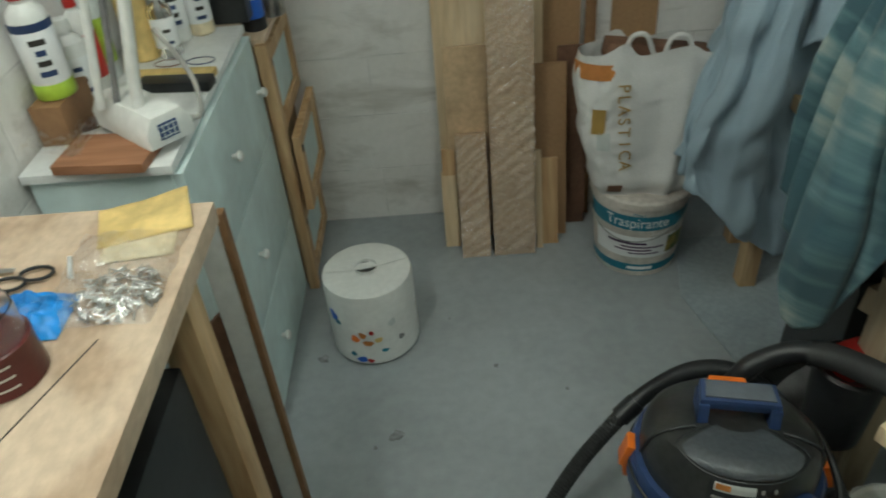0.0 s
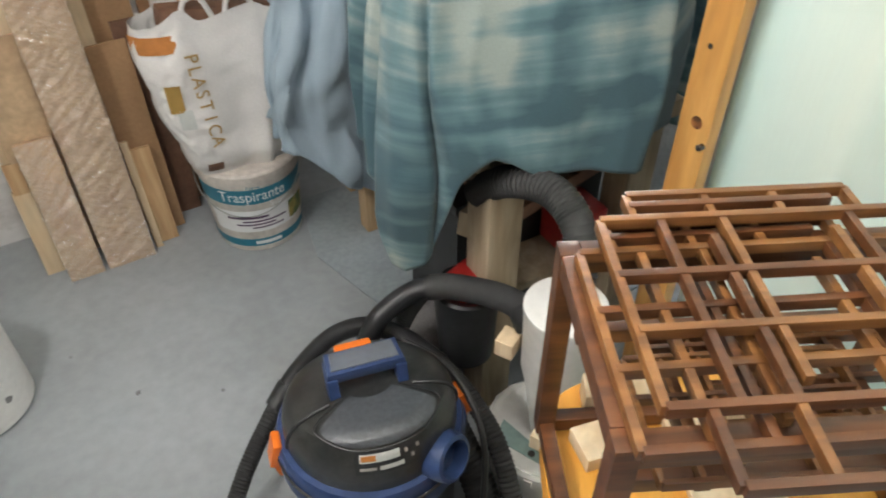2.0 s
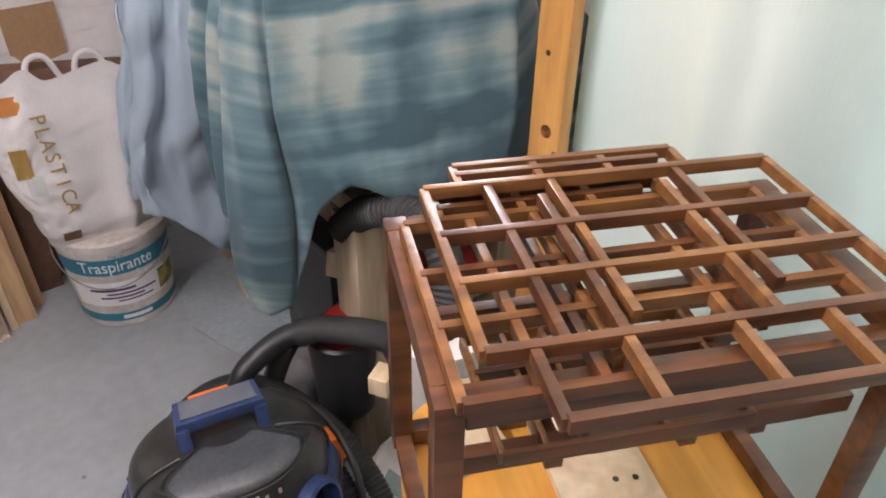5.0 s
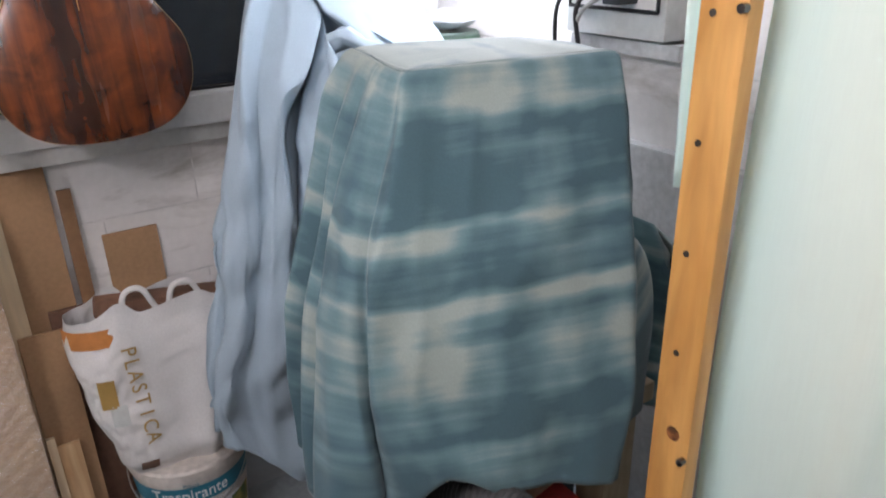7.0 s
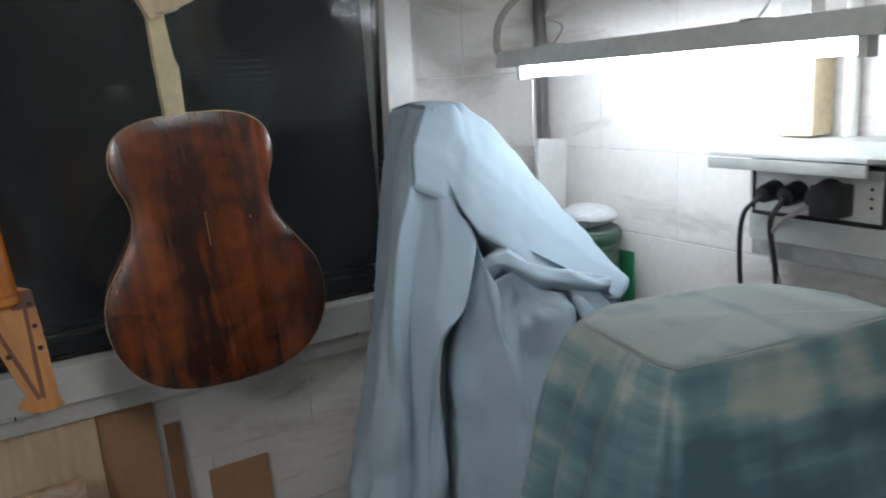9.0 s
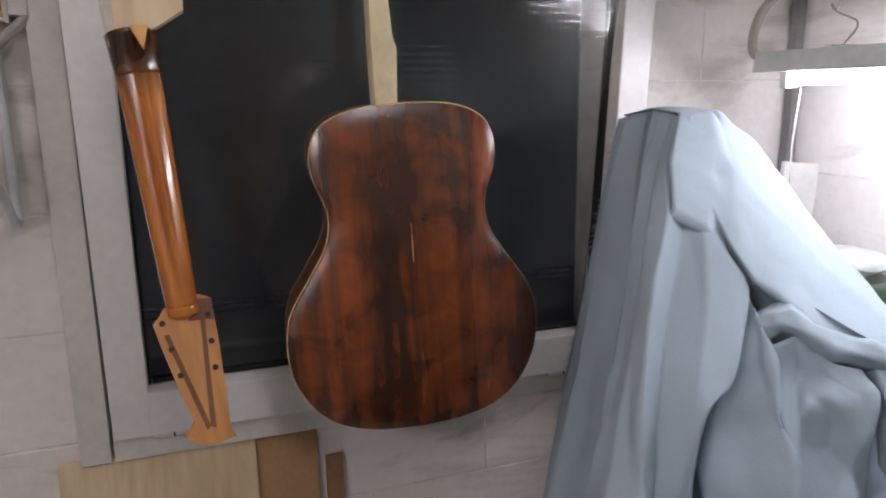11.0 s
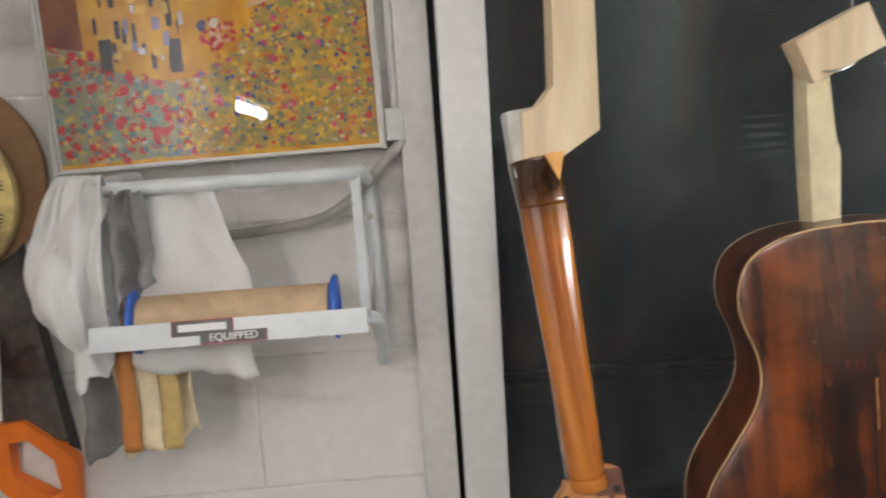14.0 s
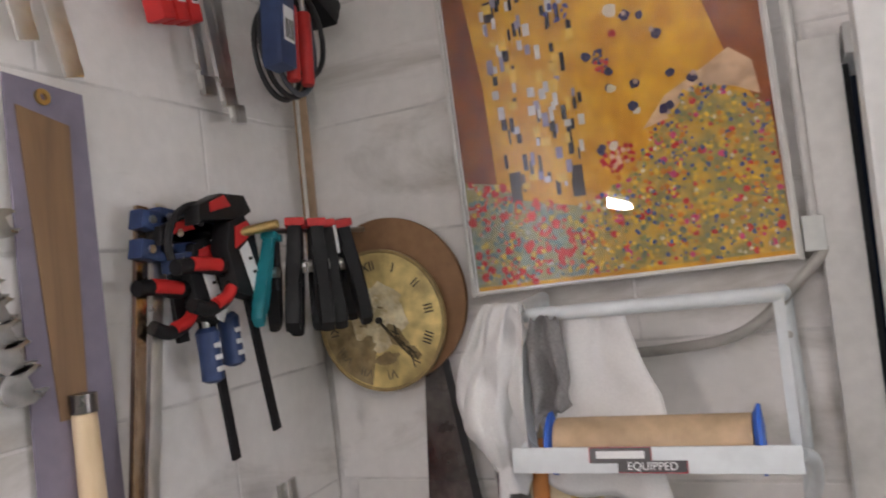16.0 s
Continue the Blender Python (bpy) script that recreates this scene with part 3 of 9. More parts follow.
def spline(pairs, x):
    """A smooth value at x between (x, value) pairs."""
    for (a, va), (b, vb) in zip(pairs, pairs[1:]):
        if x <= b:
            t = max(0.0, min(1.0, (x - a) / (b - a)))
            t = t * t * (3 - 2 * t)
            return va + (vb - va) * t
    return pairs[-1][1]

# ---- the room ----
T = 0.2
solo("floor", box(((WX0 + WX1) / 2, (WY0 + WY1) / 2, -0.05), (WX1 - WX0 + 2 * T, WY1 - WY0 + 2 * T, 0.1)), M_FLOOR,
     "worn grey painted concrete workshop floor with small stains", "floor", kind="structure", smooth=False)
solo("ceiling", box(((WX0 + WX1) / 2, (WY0 + WY1) / 2, CEIL + 0.05), (WX1 - WX0 + 2 * T, WY1 - WY0 + 2 * T, 0.1)), M_CEIL,
     "plain white plastered ceiling", "ceiling", kind="structure", smooth=False)
solo("floor_patch", prism([(1.19, 1.78), (1.33, 1.20), (2.03, 1.20), (2.03, 2.05), (1.25, 2.05)], 0.0, 0.005), M_FLOOR2,
     "blue-grey painted strip of floor under the machines", "floor", kind="structure", smooth=False)

HOLE = (0.56, 1.625, 0.985, 1.955)


def wall(name, label, cores):
    w = thing(name, (0, 0, 0), label, "wall", kind="structure")
    bm = bmesh.new()
    for c, s in cores:
        add_box(bm, c, s)
    part("wall_core", bm, M_MORTAR, w, "recessed painted mortar", smooth=False)
    return w


x0, x1, z0, z1 = HOLE
yw = WY1 + 0.006 + T / 2
north = wall("wall_north", "white painted concrete block wall with a window", [
    (((WX0 - T + x0) / 2, yw, CEIL / 2), (x0 - WX0 + T, T, CEIL)), (((WX1 + T + x1) / 2, yw, CEIL / 2), (WX1 + T - x1, T, CEIL)),
    (((x0 + x1) / 2, yw, z0 / 2), (x1 - x0, T, z0)), (((x0 + x1) / 2, yw, (CEIL + z1) / 2), (x1 - x0, T, CEIL - z1))])
west = wall("wall_west", "white painted concrete block wall hung with tools", [((WX0 - 0.006 - T / 2, (WY0 + WY1) / 2, CEIL / 2), (T, WY1 - WY0, CEIL))])
east = wall("wall_east", "white painted concrete block wall with a power box", [((WX1 + 0.006 + T / 2, (WY0 + WY1) / 2, CEIL / 2), (T, WY1 - WY0, CEIL))])
solo("wall_south", box(((WX0 + WX1) / 2, WY0 - T / 2, CEIL / 2), (WX1 - WX0 + 2 * T, T, CEIL)), M_BLOCK,
     "plain white painted wall behind the walk", "wall", kind="structure", smooth=False)
solo("wall_band", box((WX1 - 0.012, 0.55, 0.515), (0.03, 3.45, 1.03), bevel=0.004), M_GREYBAND,
     "grey rendered lower band along the block wall", "wall", kind="structure")
solo("outside_ground", box((1.1, 5.0, -0.3), (12, 5, 0.1)), M_GREYBAND, "dark ground outside at night", "ground", kind="structure", smooth=False)

# ---- window, tipped inwards at the top ----
casing = thing("window_1", (0, 0, 0), "off-white window casing, its ribbed glass sash tipped inwards, dark outside", "window", kind="structure")
for c, s in (((0.571, 2.30, 1.47), (0.048, 0.06, 1.0)), ((1.62, 2.30, 1.47), (0.05, 0.06, 1.0)),
             ((1.0975, 2.30, 0.995), (0.995, 0.06, 0.05)), ((1.0975, 2.30, 1.962), (0.995, 0.06, 0.04))):
    part("window_frame", box(c, s, bevel=0.004), M_CASING, casing)
# black strips put in the open gaps beside the sash, which are only dark
part("gasket_gap_strip", box((0.599, 2.335, 1.48), (0.018, 0.02, 0.92)), M_RUBBER, casing)
part("gasket_gap_strip", box((1.59, 2.325, 1.48), (0.008, 0.03, 0.92)), M_RUBBER, casing)
for hx in (0.70, 1.46):
    part("hinge", rod((hx - 0.035, 2.262, 1.012), (hx + 0.033, 2.262, 1.012), 0.0065, seg=12), M_SASH, casing, "white barrel hinge")
    part("hinge_pin", rod((hx - 0.002, 2.262, 1.012), (hx + 0.001, 2.262, 1.012), 0.0068, seg=12), M_RUBBER, casing)
sash_m = Matrix.Translation((0, 2.285, 1.02)) @ Matrix.Rotation(radians(4.6), 4, "X")
sash = part("sash", bmesh.new(), M_SASH, casing, "white lacquered sash frame")
bm = bmesh.new()
for c, s in (((0.634, -0.012, 0.50), (0.062, 0.05, 1.0)), ((1.567, -0.012, 0.50), (0.064, 0.05, 1.0)),
             ((1.0975, -0.012, 0.04), (0.875, 0.049, 0.08)), ((1.0975, -0.012, 0.965), (0.875, 0.049, 0.07))):
    add_box(bm, c, s, bevel=0.004)
bm.to_mesh(sash.data)
bm.free()
sash.matrix_world = sash_m
for c, s in (((0.664, 0.004, 0.505), (0.008, 0.012, 0.85)), ((1.529, 0.004, 0.505), (0.012, 0.012, 0.85)), ((1.0975, 0.004, 0.086), (0.85, 0.012, 0.008))):
    g = part("gasket_gap_strip", box(c, s), M_RUBBER, sash, "black rubber gasket")
pane = part("pane", box((1.0975, 0.006, 0.505), (0.87, 0.005, 0.87)), M_PANE, sash, "dark ribbed glass pane", smooth=False)
pane.matrix_local = Matrix.Translation((0, 0.006, 0.505)) @ Matrix.Rotation(radians(5.0), 4, "X") @ Matrix.Translation((0, -0.006, -0.505))
pane.visible_shadow = False

# ---- poster in a clip frame ----
poster = thing("picture_frame", (0.2955, 2.29, 1.695), "framed golden art print under glass hung on the wall", "picture", turn=0.0)
poster.matrix_world = Matrix.Translation((0.2955, 2.286, 1.695)) @ Matrix.Rotation(radians(-1.0), 4, "Y")
PW, PH = 0.448, 0.62
part("backing", box((0, 0.004, PH / 2), (PW, 0.006, PH)), M_WHITE, poster, "white paper border", smooth=False)
M_KGOLD = mat("golden_print", (0.68, 0.37, 0.035), 0.5, vary=0.10, scale=22, fine=90, bump=0.0, spec=0.08, second=(0.52, 0.24, 0.02))
M_KBROWN = mat("brown_red_print", (0.17, 0.042, 0.022), 0.5, vary=0.2, scale=18, bump=0.0, spec=0.08, second=(0.27, 0.085, 0.025))
M_KGREEN = mat("meadow_print", (0.52, 0.31, 0.05), 0.5, vary=0.2, scale=45, bump=0.0, spec=0.08, second=(0.24, 0.22, 0.09))
IW = PW - 0.006
art = part("print", box((0, 0.0005, PH / 2), (IW, 0.001, PH - 0.004)), M_KGOLD, poster, "golden painted print", smooth=False)
bm = bmesh.new()
for sgn, xs in ((-1, ((-0.5, 0.0), (-0.40, 0.0), (-0.38, 0.1), (-0.39, 0.5), (-0.43, 0.8), (-0.44, 1.0), (-0.5, 1.0))), (1, ((0.5, 0.0), (0.5, 1.0), (0.28, 1.0), (0.33, 0.62), (0.40, 0.42), (0.46, 0.32), (0.47, 0.0)))):
    pts = [(x * IW, 0.02 + y * (PH - 0.04)) for x, y in xs]
    add_prism(bm, pts, -0.0003, 0.0003, Matrix(((1, 0, 0, 0), (0, 0, -1, -0.0006), (0, 1, 0, 0), (0, 0, 0, 1))))
part("dark_ground", bm, M_KBROWN, art, smooth=False)
stand_up = Matrix(((1, 0, 0, 0), (0, 0, -1, -0.0014), (0, 1, 0, 0), (0, 0, 0, 1)))
M_KBLUE = mat("blue_green_meadow_print", (0.20, 0.25, 0.20), 0.5, vary=0.2, scale=40, bump=0.0, spec=0.08, second=(0.30, 0.26, 0.10))
for name, m_, mead in (("meadow", M_KBLUE, [(-0.5, 0.0), (-0.12, 0.0), (-0.10, 0.17), (-0.3, 0.21), (-0.38, 0.26), (-0.5, 0.28)]),
                       ("meadow", M_KGREEN, [(-0.12, 0.0), (0.5, 0.0), (0.49, 0.33), (0.40, 0.38), (0.28, 0.40), (0.18, 0.33), (0.05, 0.22), (-0.10, 0.17)]),
                       ("pale_shoulder", mat("pale_pink_print", (0.62, 0.42, 0.27), 0.5, vary=0.12, scale=30, bump=0.0, spec=0.08), [(0.12, 0.33), (0.20, 0.345), (0.28, 0.41), (0.40, 0.39), (0.47, 0.36), (0.46, 0.44), (0.40, 0.48), (0.33, 0.45), (0.20, 0.40)])):
    part(name, prism([(x * IW, 0.008 + y * (PH - 0.04)) for x, y in mead], -0.0003, 0.0003, stand_up), m_, art, smooth=False)


def meadow_top(x):
    pts = [(-0.5, 0.28), (-0.38, 0.26), (-0.3, 0.21), (-0.1, 0.17), (0.05, 0.22), (0.18, 0.33), (0.28, 0.40), (0.40, 0.38), (0.5, 0.33)]
    return spline(pts, x)


def dots(count, colour, rmin, rmax, inside, seed, sides=7, name="flowers"):
    rnd = random.Random(seed)
    bm, k, tries = bmesh.new(), 0, 0
    while k < count and tries < count * 4000:
        tries += 1
        x, y = rnd.uniform(-0.49, 0.49), rnd.uniform(0.0, 1.0)
        if not inside(x, y):
            continue
        r = rnd.uniform(rmin, rmax)
        cx, cz = x * IW, 0.008 + y * (PH - 0.04)
        vs = [bm.verts.new((cx + r * rnd.uniform(0.75, 1.2) * math.cos(2 * math.pi * i / sides), -0.0022 - 0.00002 * (seed % 17) - k * 1e-6, cz + r * rnd.uniform(0.75, 1.2) * math.sin(2 * math.pi * i / sides))) for i in range(sides)]
        bm.faces.new(vs)
        k += 1
    m = mat("print_" + name, colour, 0.5, vary=0.1, scale=50, bump=0.0, spec=0.08)
    ob = part(name, bm, m, art, smooth=False)
    return tagged(ob, kind="stuff")


in_left = lambda x, y: y < meadow_top(x) and x < -0.08
in_right = lambda x, y: y < meadow_top(x) + 0.01 and x > -0.12
for i, (n, c, r0, r1, where) in enumerate(((110, (0.52, 0.035, 0.03), 0.003, 0.0075, in_left), (60, (0.66, 0.16, 0.10), 0.002, 0.005, in_left), (120, (0.13, 0.20, 0.19), 0.002, 0.005, in_left),
                                           (70, (0.62, 0.42, 0.07), 0.002, 0.005, in_left), (50, (0.45, 0.42, 0.36), 0.0015, 0.004, in_left), (26, (0.70, 0.55, 0.20), 0.001, 0.002, in_left),
                                           (120, (0.18, 0.22, 0.16), 0.0015, 0.0045, in_right), (340, (0.72, 0.45, 0.05), 0.0014, 0.0036, in_right), (210, (0.08, 0.11, 0.26), 0.0012, 0.0038, in_right), (70, (0.55, 0.05, 0.05), 0.002, 0.006, in_right),
                                           (50, (0.58, 0.08, 0.20), 0.002, 0.006, in_right), (110, (0.24, 0.26, 0.10), 0.002, 0.004, in_right), (60, (0.60, 0.54, 0.40), 0.0015, 0.0035, in_right), (110, (0.60, 0.22, 0.03), 0.002, 0.005, in_right))):
    dots(n, c, r0, r1, where, i + 3, name="flowers")
robe = lambda x, y: y > meadow_top(x) + 0.03 and -0.36 < x < -0.06
robe2 = lambda x, y: y > meadow_top(x) + 0.02 and -0.05 < x < 0.27


def tiles(count, colour, seed, inside, w, h):
    rnd = random.Random(seed)
    bm, k, tries = bmesh.new(), 0, 0
    while k < count and tries < 4000:
        tries += 1
        x, y = rnd.uniform(-0.45, 0.45), rnd.uniform(0.1, 1.0)
        if not inside(x, y):
            continue
        a, b = rnd.uniform(*w), rnd.uniform(*h)
        cx, cz, yy = x * IW, 0.008 + y * (PH - 0.04), -0.0016 - 0.00002 * (seed % 13) - k * 1e-6
        bm.faces.new([bm.verts.new((cx + sx * a, yy, cz + sz * b)) for sx, sz in ((-1, -1), (1, -1), (1, 1), (-1, 1))])
        k += 1
    m = mat("print_tiles", colour, 0.5, vary=0.1, scale=40, bump=0.0, spec=0.08)
    return tagged(part("tiles", bm, m, art, smooth=False), kind="stuff")


tiles(80, (0.03, 0.028, 0.03), 21, robe, (0.0014, 0.0045), (0.005, 0.014))
for k, (x, y) in enumerate(((-0.32, 0.25), (-0.11, 0.235), (-0.20, 0.62), (-0.33, 0.70))):
    tall_tile = lambda px, py, x=x, y=y: abs(px - x) < 0.012 and abs(py - y) < 0.012
    tiles(1, (0.035, 0.028, 0.028), 22, tall_tile, (0.0075, 0.0085), (0.022, 0.026) if k < 2 else (0.014, 0.017))
tiles(46, (0.62, 0.60, 0.55), 23, robe, (0.002, 0.006), (0.004, 0.011))
tiles(26, (0.30, 0.28, 0.36), 24, robe, (0.002, 0.005), (0.004, 0.012))
tiles(30, (0.78, 0.50, 0.08), 25, robe, (0.003, 0.008), (0.004, 0.010))
dots(16, (0.06, 0.06, 0.13), 0.005, 0.008, robe2, 31, 12, "rosettes")
dots(4, (0.42, 0.03, 0.04), 0.004, 0.007, robe2, 32, 12, "rosettes")
dots(4, (0.66, 0.60, 0.48), 0.005, 0.011, robe2, 33, 12, "rosettes")
for n, cx, cy, rad, colour, seed in ((34, 0.03, 0.28, 0.055, (0.52, 0.035, 0.04), 41), (14, 0.03, 0.28, 0.04, (0.70, 0.45, 0.30), 42), (16, 0.02, 0.52, 0.035, (0.06, 0.06, 0.16), 43), (14, -0.10, 0.67, 0.04, (0.07, 0.08, 0.20), 44),
                                     (8, 0.02, 0.50, 0.025, (0.55, 0.05, 0.05), 45), (6, 0.10, 0.38, 0.02, (0.66, 0.62, 0.52), 46)):
    dots(n, colour, 0.0022, 0.0042, lambda x, y, cx=cx, cy=cy, rad=rad: (x - cx) ** 2 + (0.58 / 0.442 * (y - cy)) ** 2 < rad ** 2, seed, 9, "rosettes")
for n, cx, cy in ((1, 0.29, 0.43), (1, 0.20, 0.36), (1, 0.12, 0.44), (1, 0.22, 0.66), (1, 0.12, 0.62), (1, 0.19, 0.56)):
    dots(n, (0.05, 0.04, 0.10), 0.007, 0.009, lambda x, y, cx=cx, cy=cy: abs(x - cx) < 0.012 and abs(y - cy) < 0.012, 47, 12, "rosettes")
    dots(n, (0.45, 0.32, 0.30), 0.003, 0.004, lambda x, y, cx=cx, cy=cy: abs(x - cx) < 0.012 and abs(y - cy) < 0.012, 48, 12, "rosettes")
glass = part("glass", box((0, -0.006, PH / 2), (PW, 0.003, PH), bevel=0.0005), M_PICTURE, poster, "clear picture glass", smooth=False)
glass.visible_shadow = False
for sx in (-1, 1):
    part("frame_side", box((sx * (PW / 2 + 0.003), -0.003, PH / 2), (0.006, 0.014, PH + 0.012), bevel=0.001), M_CASING, poster, "thin off-white frame strip")
part("frame_bottom", box((0, -0.003, -0.002), (PW, 0.014, 0.004), bevel=0.001), M_CASING, poster, "thin off-white frame strip")
part("frame_top", box((0, -0.003, PH + 0.004), (PW, 0.016, 0.008), bevel=0.001), M_CASING, poster, "thin off-white frame strip")

# pipe stub and hanging flexible pipe beside the window
pipe = thing("conduit", (0.548, 2.28, 1.73), "grey corner connector with a sagging grey cable pipe", "pipe")
part("connector", box((-0.008, 0.0, -0.005), (0.026, 0.03, 0.045), bevel=0.003), M_GREYPLAST, pipe)
part("pipe_run", tube([(0.012, 0.0, -0.015), (-0.02, -0.01, -0.05), (-0.10, -0.02, -0.12), (-0.20, -0.01, -0.14), (-0.33, 0.0, -0.145)], 0.0075), M_GREYCABLE, pipe)
part("riser", rod((-0.005, 0.008, 0.015), (-0.008, 0.01, 0.86), 0.007, seg=10), M_CASING, pipe)

# ---- paper roll rack with rags ----
rack = thing("roll_dispenser", (0.33, 2.30, 1.40), "white enamelled wall roll holder with a kraft paper roll", "rack")
part("top_bar", tube([(-0.155, -0.02, 0.275), (-0.158, -0.12, 0.268), (-0.145, -0.155, 0.262), (0.0, -0.16, 0.262), (0.145, -0.155, 0.262), (0.162, -0.12, 0.262), (0.165, -0.02, 0.25)], 0.0095, steps=6), M_RACK, rack)
part("side_bracket", tube([(0.166, -0.02, 0.255), (0.170, -0.016, 0.15), (0.170, -0.016, 0.05), (0.168, -0.02, -0.01)], 0.0085), M_RACK, rack)
part("arm", tube([(0.160, -0.195, 0.090), (0.172, -0.17, 0.078), (0.174, -0.11, 0.035), (0.170, -0.05, 0.0), (0.168, -0.02, -0.01)], 0.0085), M_RACK, rack)
part("side_bracket", tube([(-0.156, -0.02, 0.27), (-0.158, -0.022, 0.10), (-0.158, -0.03, 0.03), (-0.158, -0.09, 0.075), (-0.155, -0.17, 0.092)], 0.009), M_RACK, rack)
part("strut", box((0.158, -0.155, 0.175), (0.012, 0.003, 0.17)), M_RACK, rack)
part("strut", box((-0.152, -0.155, 0.175), (0.012, 0.003, 0.17)), M_RACK, rack)
tear = part("tear_bar", box((0.0, -0.205, 0.088), (0.325, 0.012, 0.030), Matrix.Rotation(radians(-12), 3, "X"), 0.002), M_RACK, rack)
part("wall_plate", box((0.166, -0.004, 0.2), (0.022, 0.006, 0.12), bevel=0.002), M_RACK, rack)
part("screw", rod((0.166, -0.03, 0.20), (0.166, -0.036, 0.20), 0.005, seg=10), M_STEEL, rack)
part("paper_roll", rod((-0.115, -0.165, 0.10), (0.115, -0.165, 0.10), 0.030, seg=28, bevel=0.002), M_KRAFT, rack, "tan kraft paper roll")
for sx in (-1, 1):
    part("end_cap", lathe([(0.012, -0.006), (0.030, -0.005), (0.040, 0.0), (0.040, 0.004), (0.02, 0.006)], (sx * 0.121, -0.165, 0.10), 24, Matrix.Rotation(radians(90), 3, "Y")), M_BLUE, rack, "blue plastic end cap")
# sticker on the bar
M_STICK = mat("black_sticker", (0.02, 0.015, 0.015), 0.35, vary=0.1)
sm = Matrix.Translation((0, -0.2125, 0.0885)) @ Matrix.Rotation(radians(78), 4, "X")
st = part("sticker", bmesh.new(), M_STICK, tear, "black sticker with red border and white writing")
bm = bmesh.new()
add_box(bm, (-0.030, 0.007, 0.0), (0.072, 0.018, 0.001), bevel=0.0004)
add_box(bm, (0.006, -0.006, 0.0002), (0.078, 0.014, 0.001), bevel=0.0004)
bm.to_mesh(st.data)
bm.free()
st.matrix_local = sm
M_REDINK = mat("red_ink", (0.42, 0.02, 0.025), 0.4, vary=0.05)
bm = bmesh.new()
for c, s in (((-0.030, 0.0158, 0.001), (0.070, 0.001, 0.0006)), ((-0.0655, 0.007, 0.001), (0.001, 0.017, 0.0006)), ((0.006, -0.0125, 0.001), (0.076, 0.001, 0.0006)), ((0.0445, -0.006, 0.001), (0.001, 0.013, 0.0006)), ((0.0055, 0.008, 0.001), (0.001, 0.014, 0.0006))):
    add_box(bm, c, s)
part("sticker_border", bm, M_REDINK, tear, smooth=False).matrix_local = sm
part("sticker_bar", box((-0.030, 0.0075, 0.001), (0.056, 0.0085, 0.0006)), M_WHITE, tear, smooth=False).matrix_local = sm
letters("sticker_word", "EQUIPPED", 0.0125, sm @ Matrix.Translation((0.006, -0.0055, 0.0011)), M_WHITE, tear)


def rag(name, x, y, top, bottom, half, material, label, seed, folds=5, depth=0.018):
    def f(u, v):
        z = top + (bottom(u) - top) * v
        w = half * (0.55 + 0.45 * min(1, v * 2.2))
        a = (u - 0.5) * 2
        return Vector((x + a * w + 0.012 * wob(seed, v * 3, u), y - depth * math.sin(u * folds * math.pi) * (0.3 + 0.7 * v) + 0.012 * wob(u * 3, v * 4, seed), z + 0.01 * wob(u * 5, seed, v)))
    return solo(name, sheet(f, 36, 24), material, label, "rag", thick=0.003, angle=80)


rag("rag", 0.27, 2.145, 1.665, lambda u: 1.44 - 0.02 * u, 0.075, M_RAG, "white cotton rag draped behind the paper roll", 2.7, 3, 0.01)
rag("rag", 0.218, 2.12, 1.66, lambda u: 1.52 + 0.03 * u, 0.026, M_RAG_GREY, "grey stained rag over the holder's bar", 4.1, 3)
towel = rag("striped_towel", 0.212, 2.165, 1.58, lambda u: 1.315 + 0.030 * u, 0.046, M_CREAM, "cream and yellow striped cloth hanging under the roll", 5.2, 2, 0.006)
for at, half, m_, n_ in ((0.230, 0.0125, M_YELLOW, "yellow stripe"), (0.178, 0.011, M_ORANGE_PRINT, "orange stripe")):
    part("stripe", sheet(lambda u, v, at=at, half=half: Vector((at + (u - 0.5) * 2 * half + 0.004 * wob(2, v * 4, at), 2.1565 - 0.003 * math.sin(u * math.pi), 1.50 - 0.172 * v)), 8, 20), m_, towel, n_, thick=0.0015)
rag("rag", 0.135, 2.20, 1.50, lambda u: 1.30 + 0.03 * u, 0.035, M_RAG_GREY, "dark grey rag hanging below the holder", 7.7, 3, 0.012)

RAG_LINES = []
for k in range(10):
    t, zig = k / 9, 0.016 * math.sin(2.6 * k + 0.4 * k * k)
    hem = spline([(0, 1.485), (0.25, 1.452), (0.45, 1.418), (0.6, 1.445), (0.8, 1.43), (1, 1.47)], t)
    RAG_LINES.append([(0.160 + 0.035 * t, 2.128 + 0.3 * zig, 1.668), (0.142 + 0.052 * t, 2.120 + 0.4 * zig, 1.684), (0.112 + 0.078 * t, 2.118 + 0.9 * zig, 1.630),
                      (0.088 + 0.095 * t, 2.122 + 1.2 * zig, 1.565 - 0.02 * t), (0.102 + 0.078 * t, 2.132 + 1.1 * zig, 1.50 - 0.01 * t), (0.112 + 0.065 * t, 2.138 + zig, hem)])
rag_thing = thing("rag", (0, 0, 0), "bunched white cotton rag hung over the roll holder", "rag")
cloth_part("folds", rag_thing, RAG_LINES, M_RAG, "", 7, 44, False, 3, ((0.022, 9.0, 8.0, 2.2, 0.1, 1.0), (0.008, 22.0, 16.0, 5.2, 0.1, 1.0)))

# ---- clock on a brown disc ----
disc = solo("hardboard_disc", rod((-0.082, 2.2925, 1.694), (-0.082, 2.281, 1.694), 0.134, seg=64, bevel=0.001), M_MDF,
            "round brown hardboard disc leaning behind the clock", "disc")
clock = thing("wall_clock", (-0.092, 2.268, 1.665), "round cream wall clock with roman numerals and worn print", "clock")
rx = Matrix.Rotation(radians(90), 3, "X")
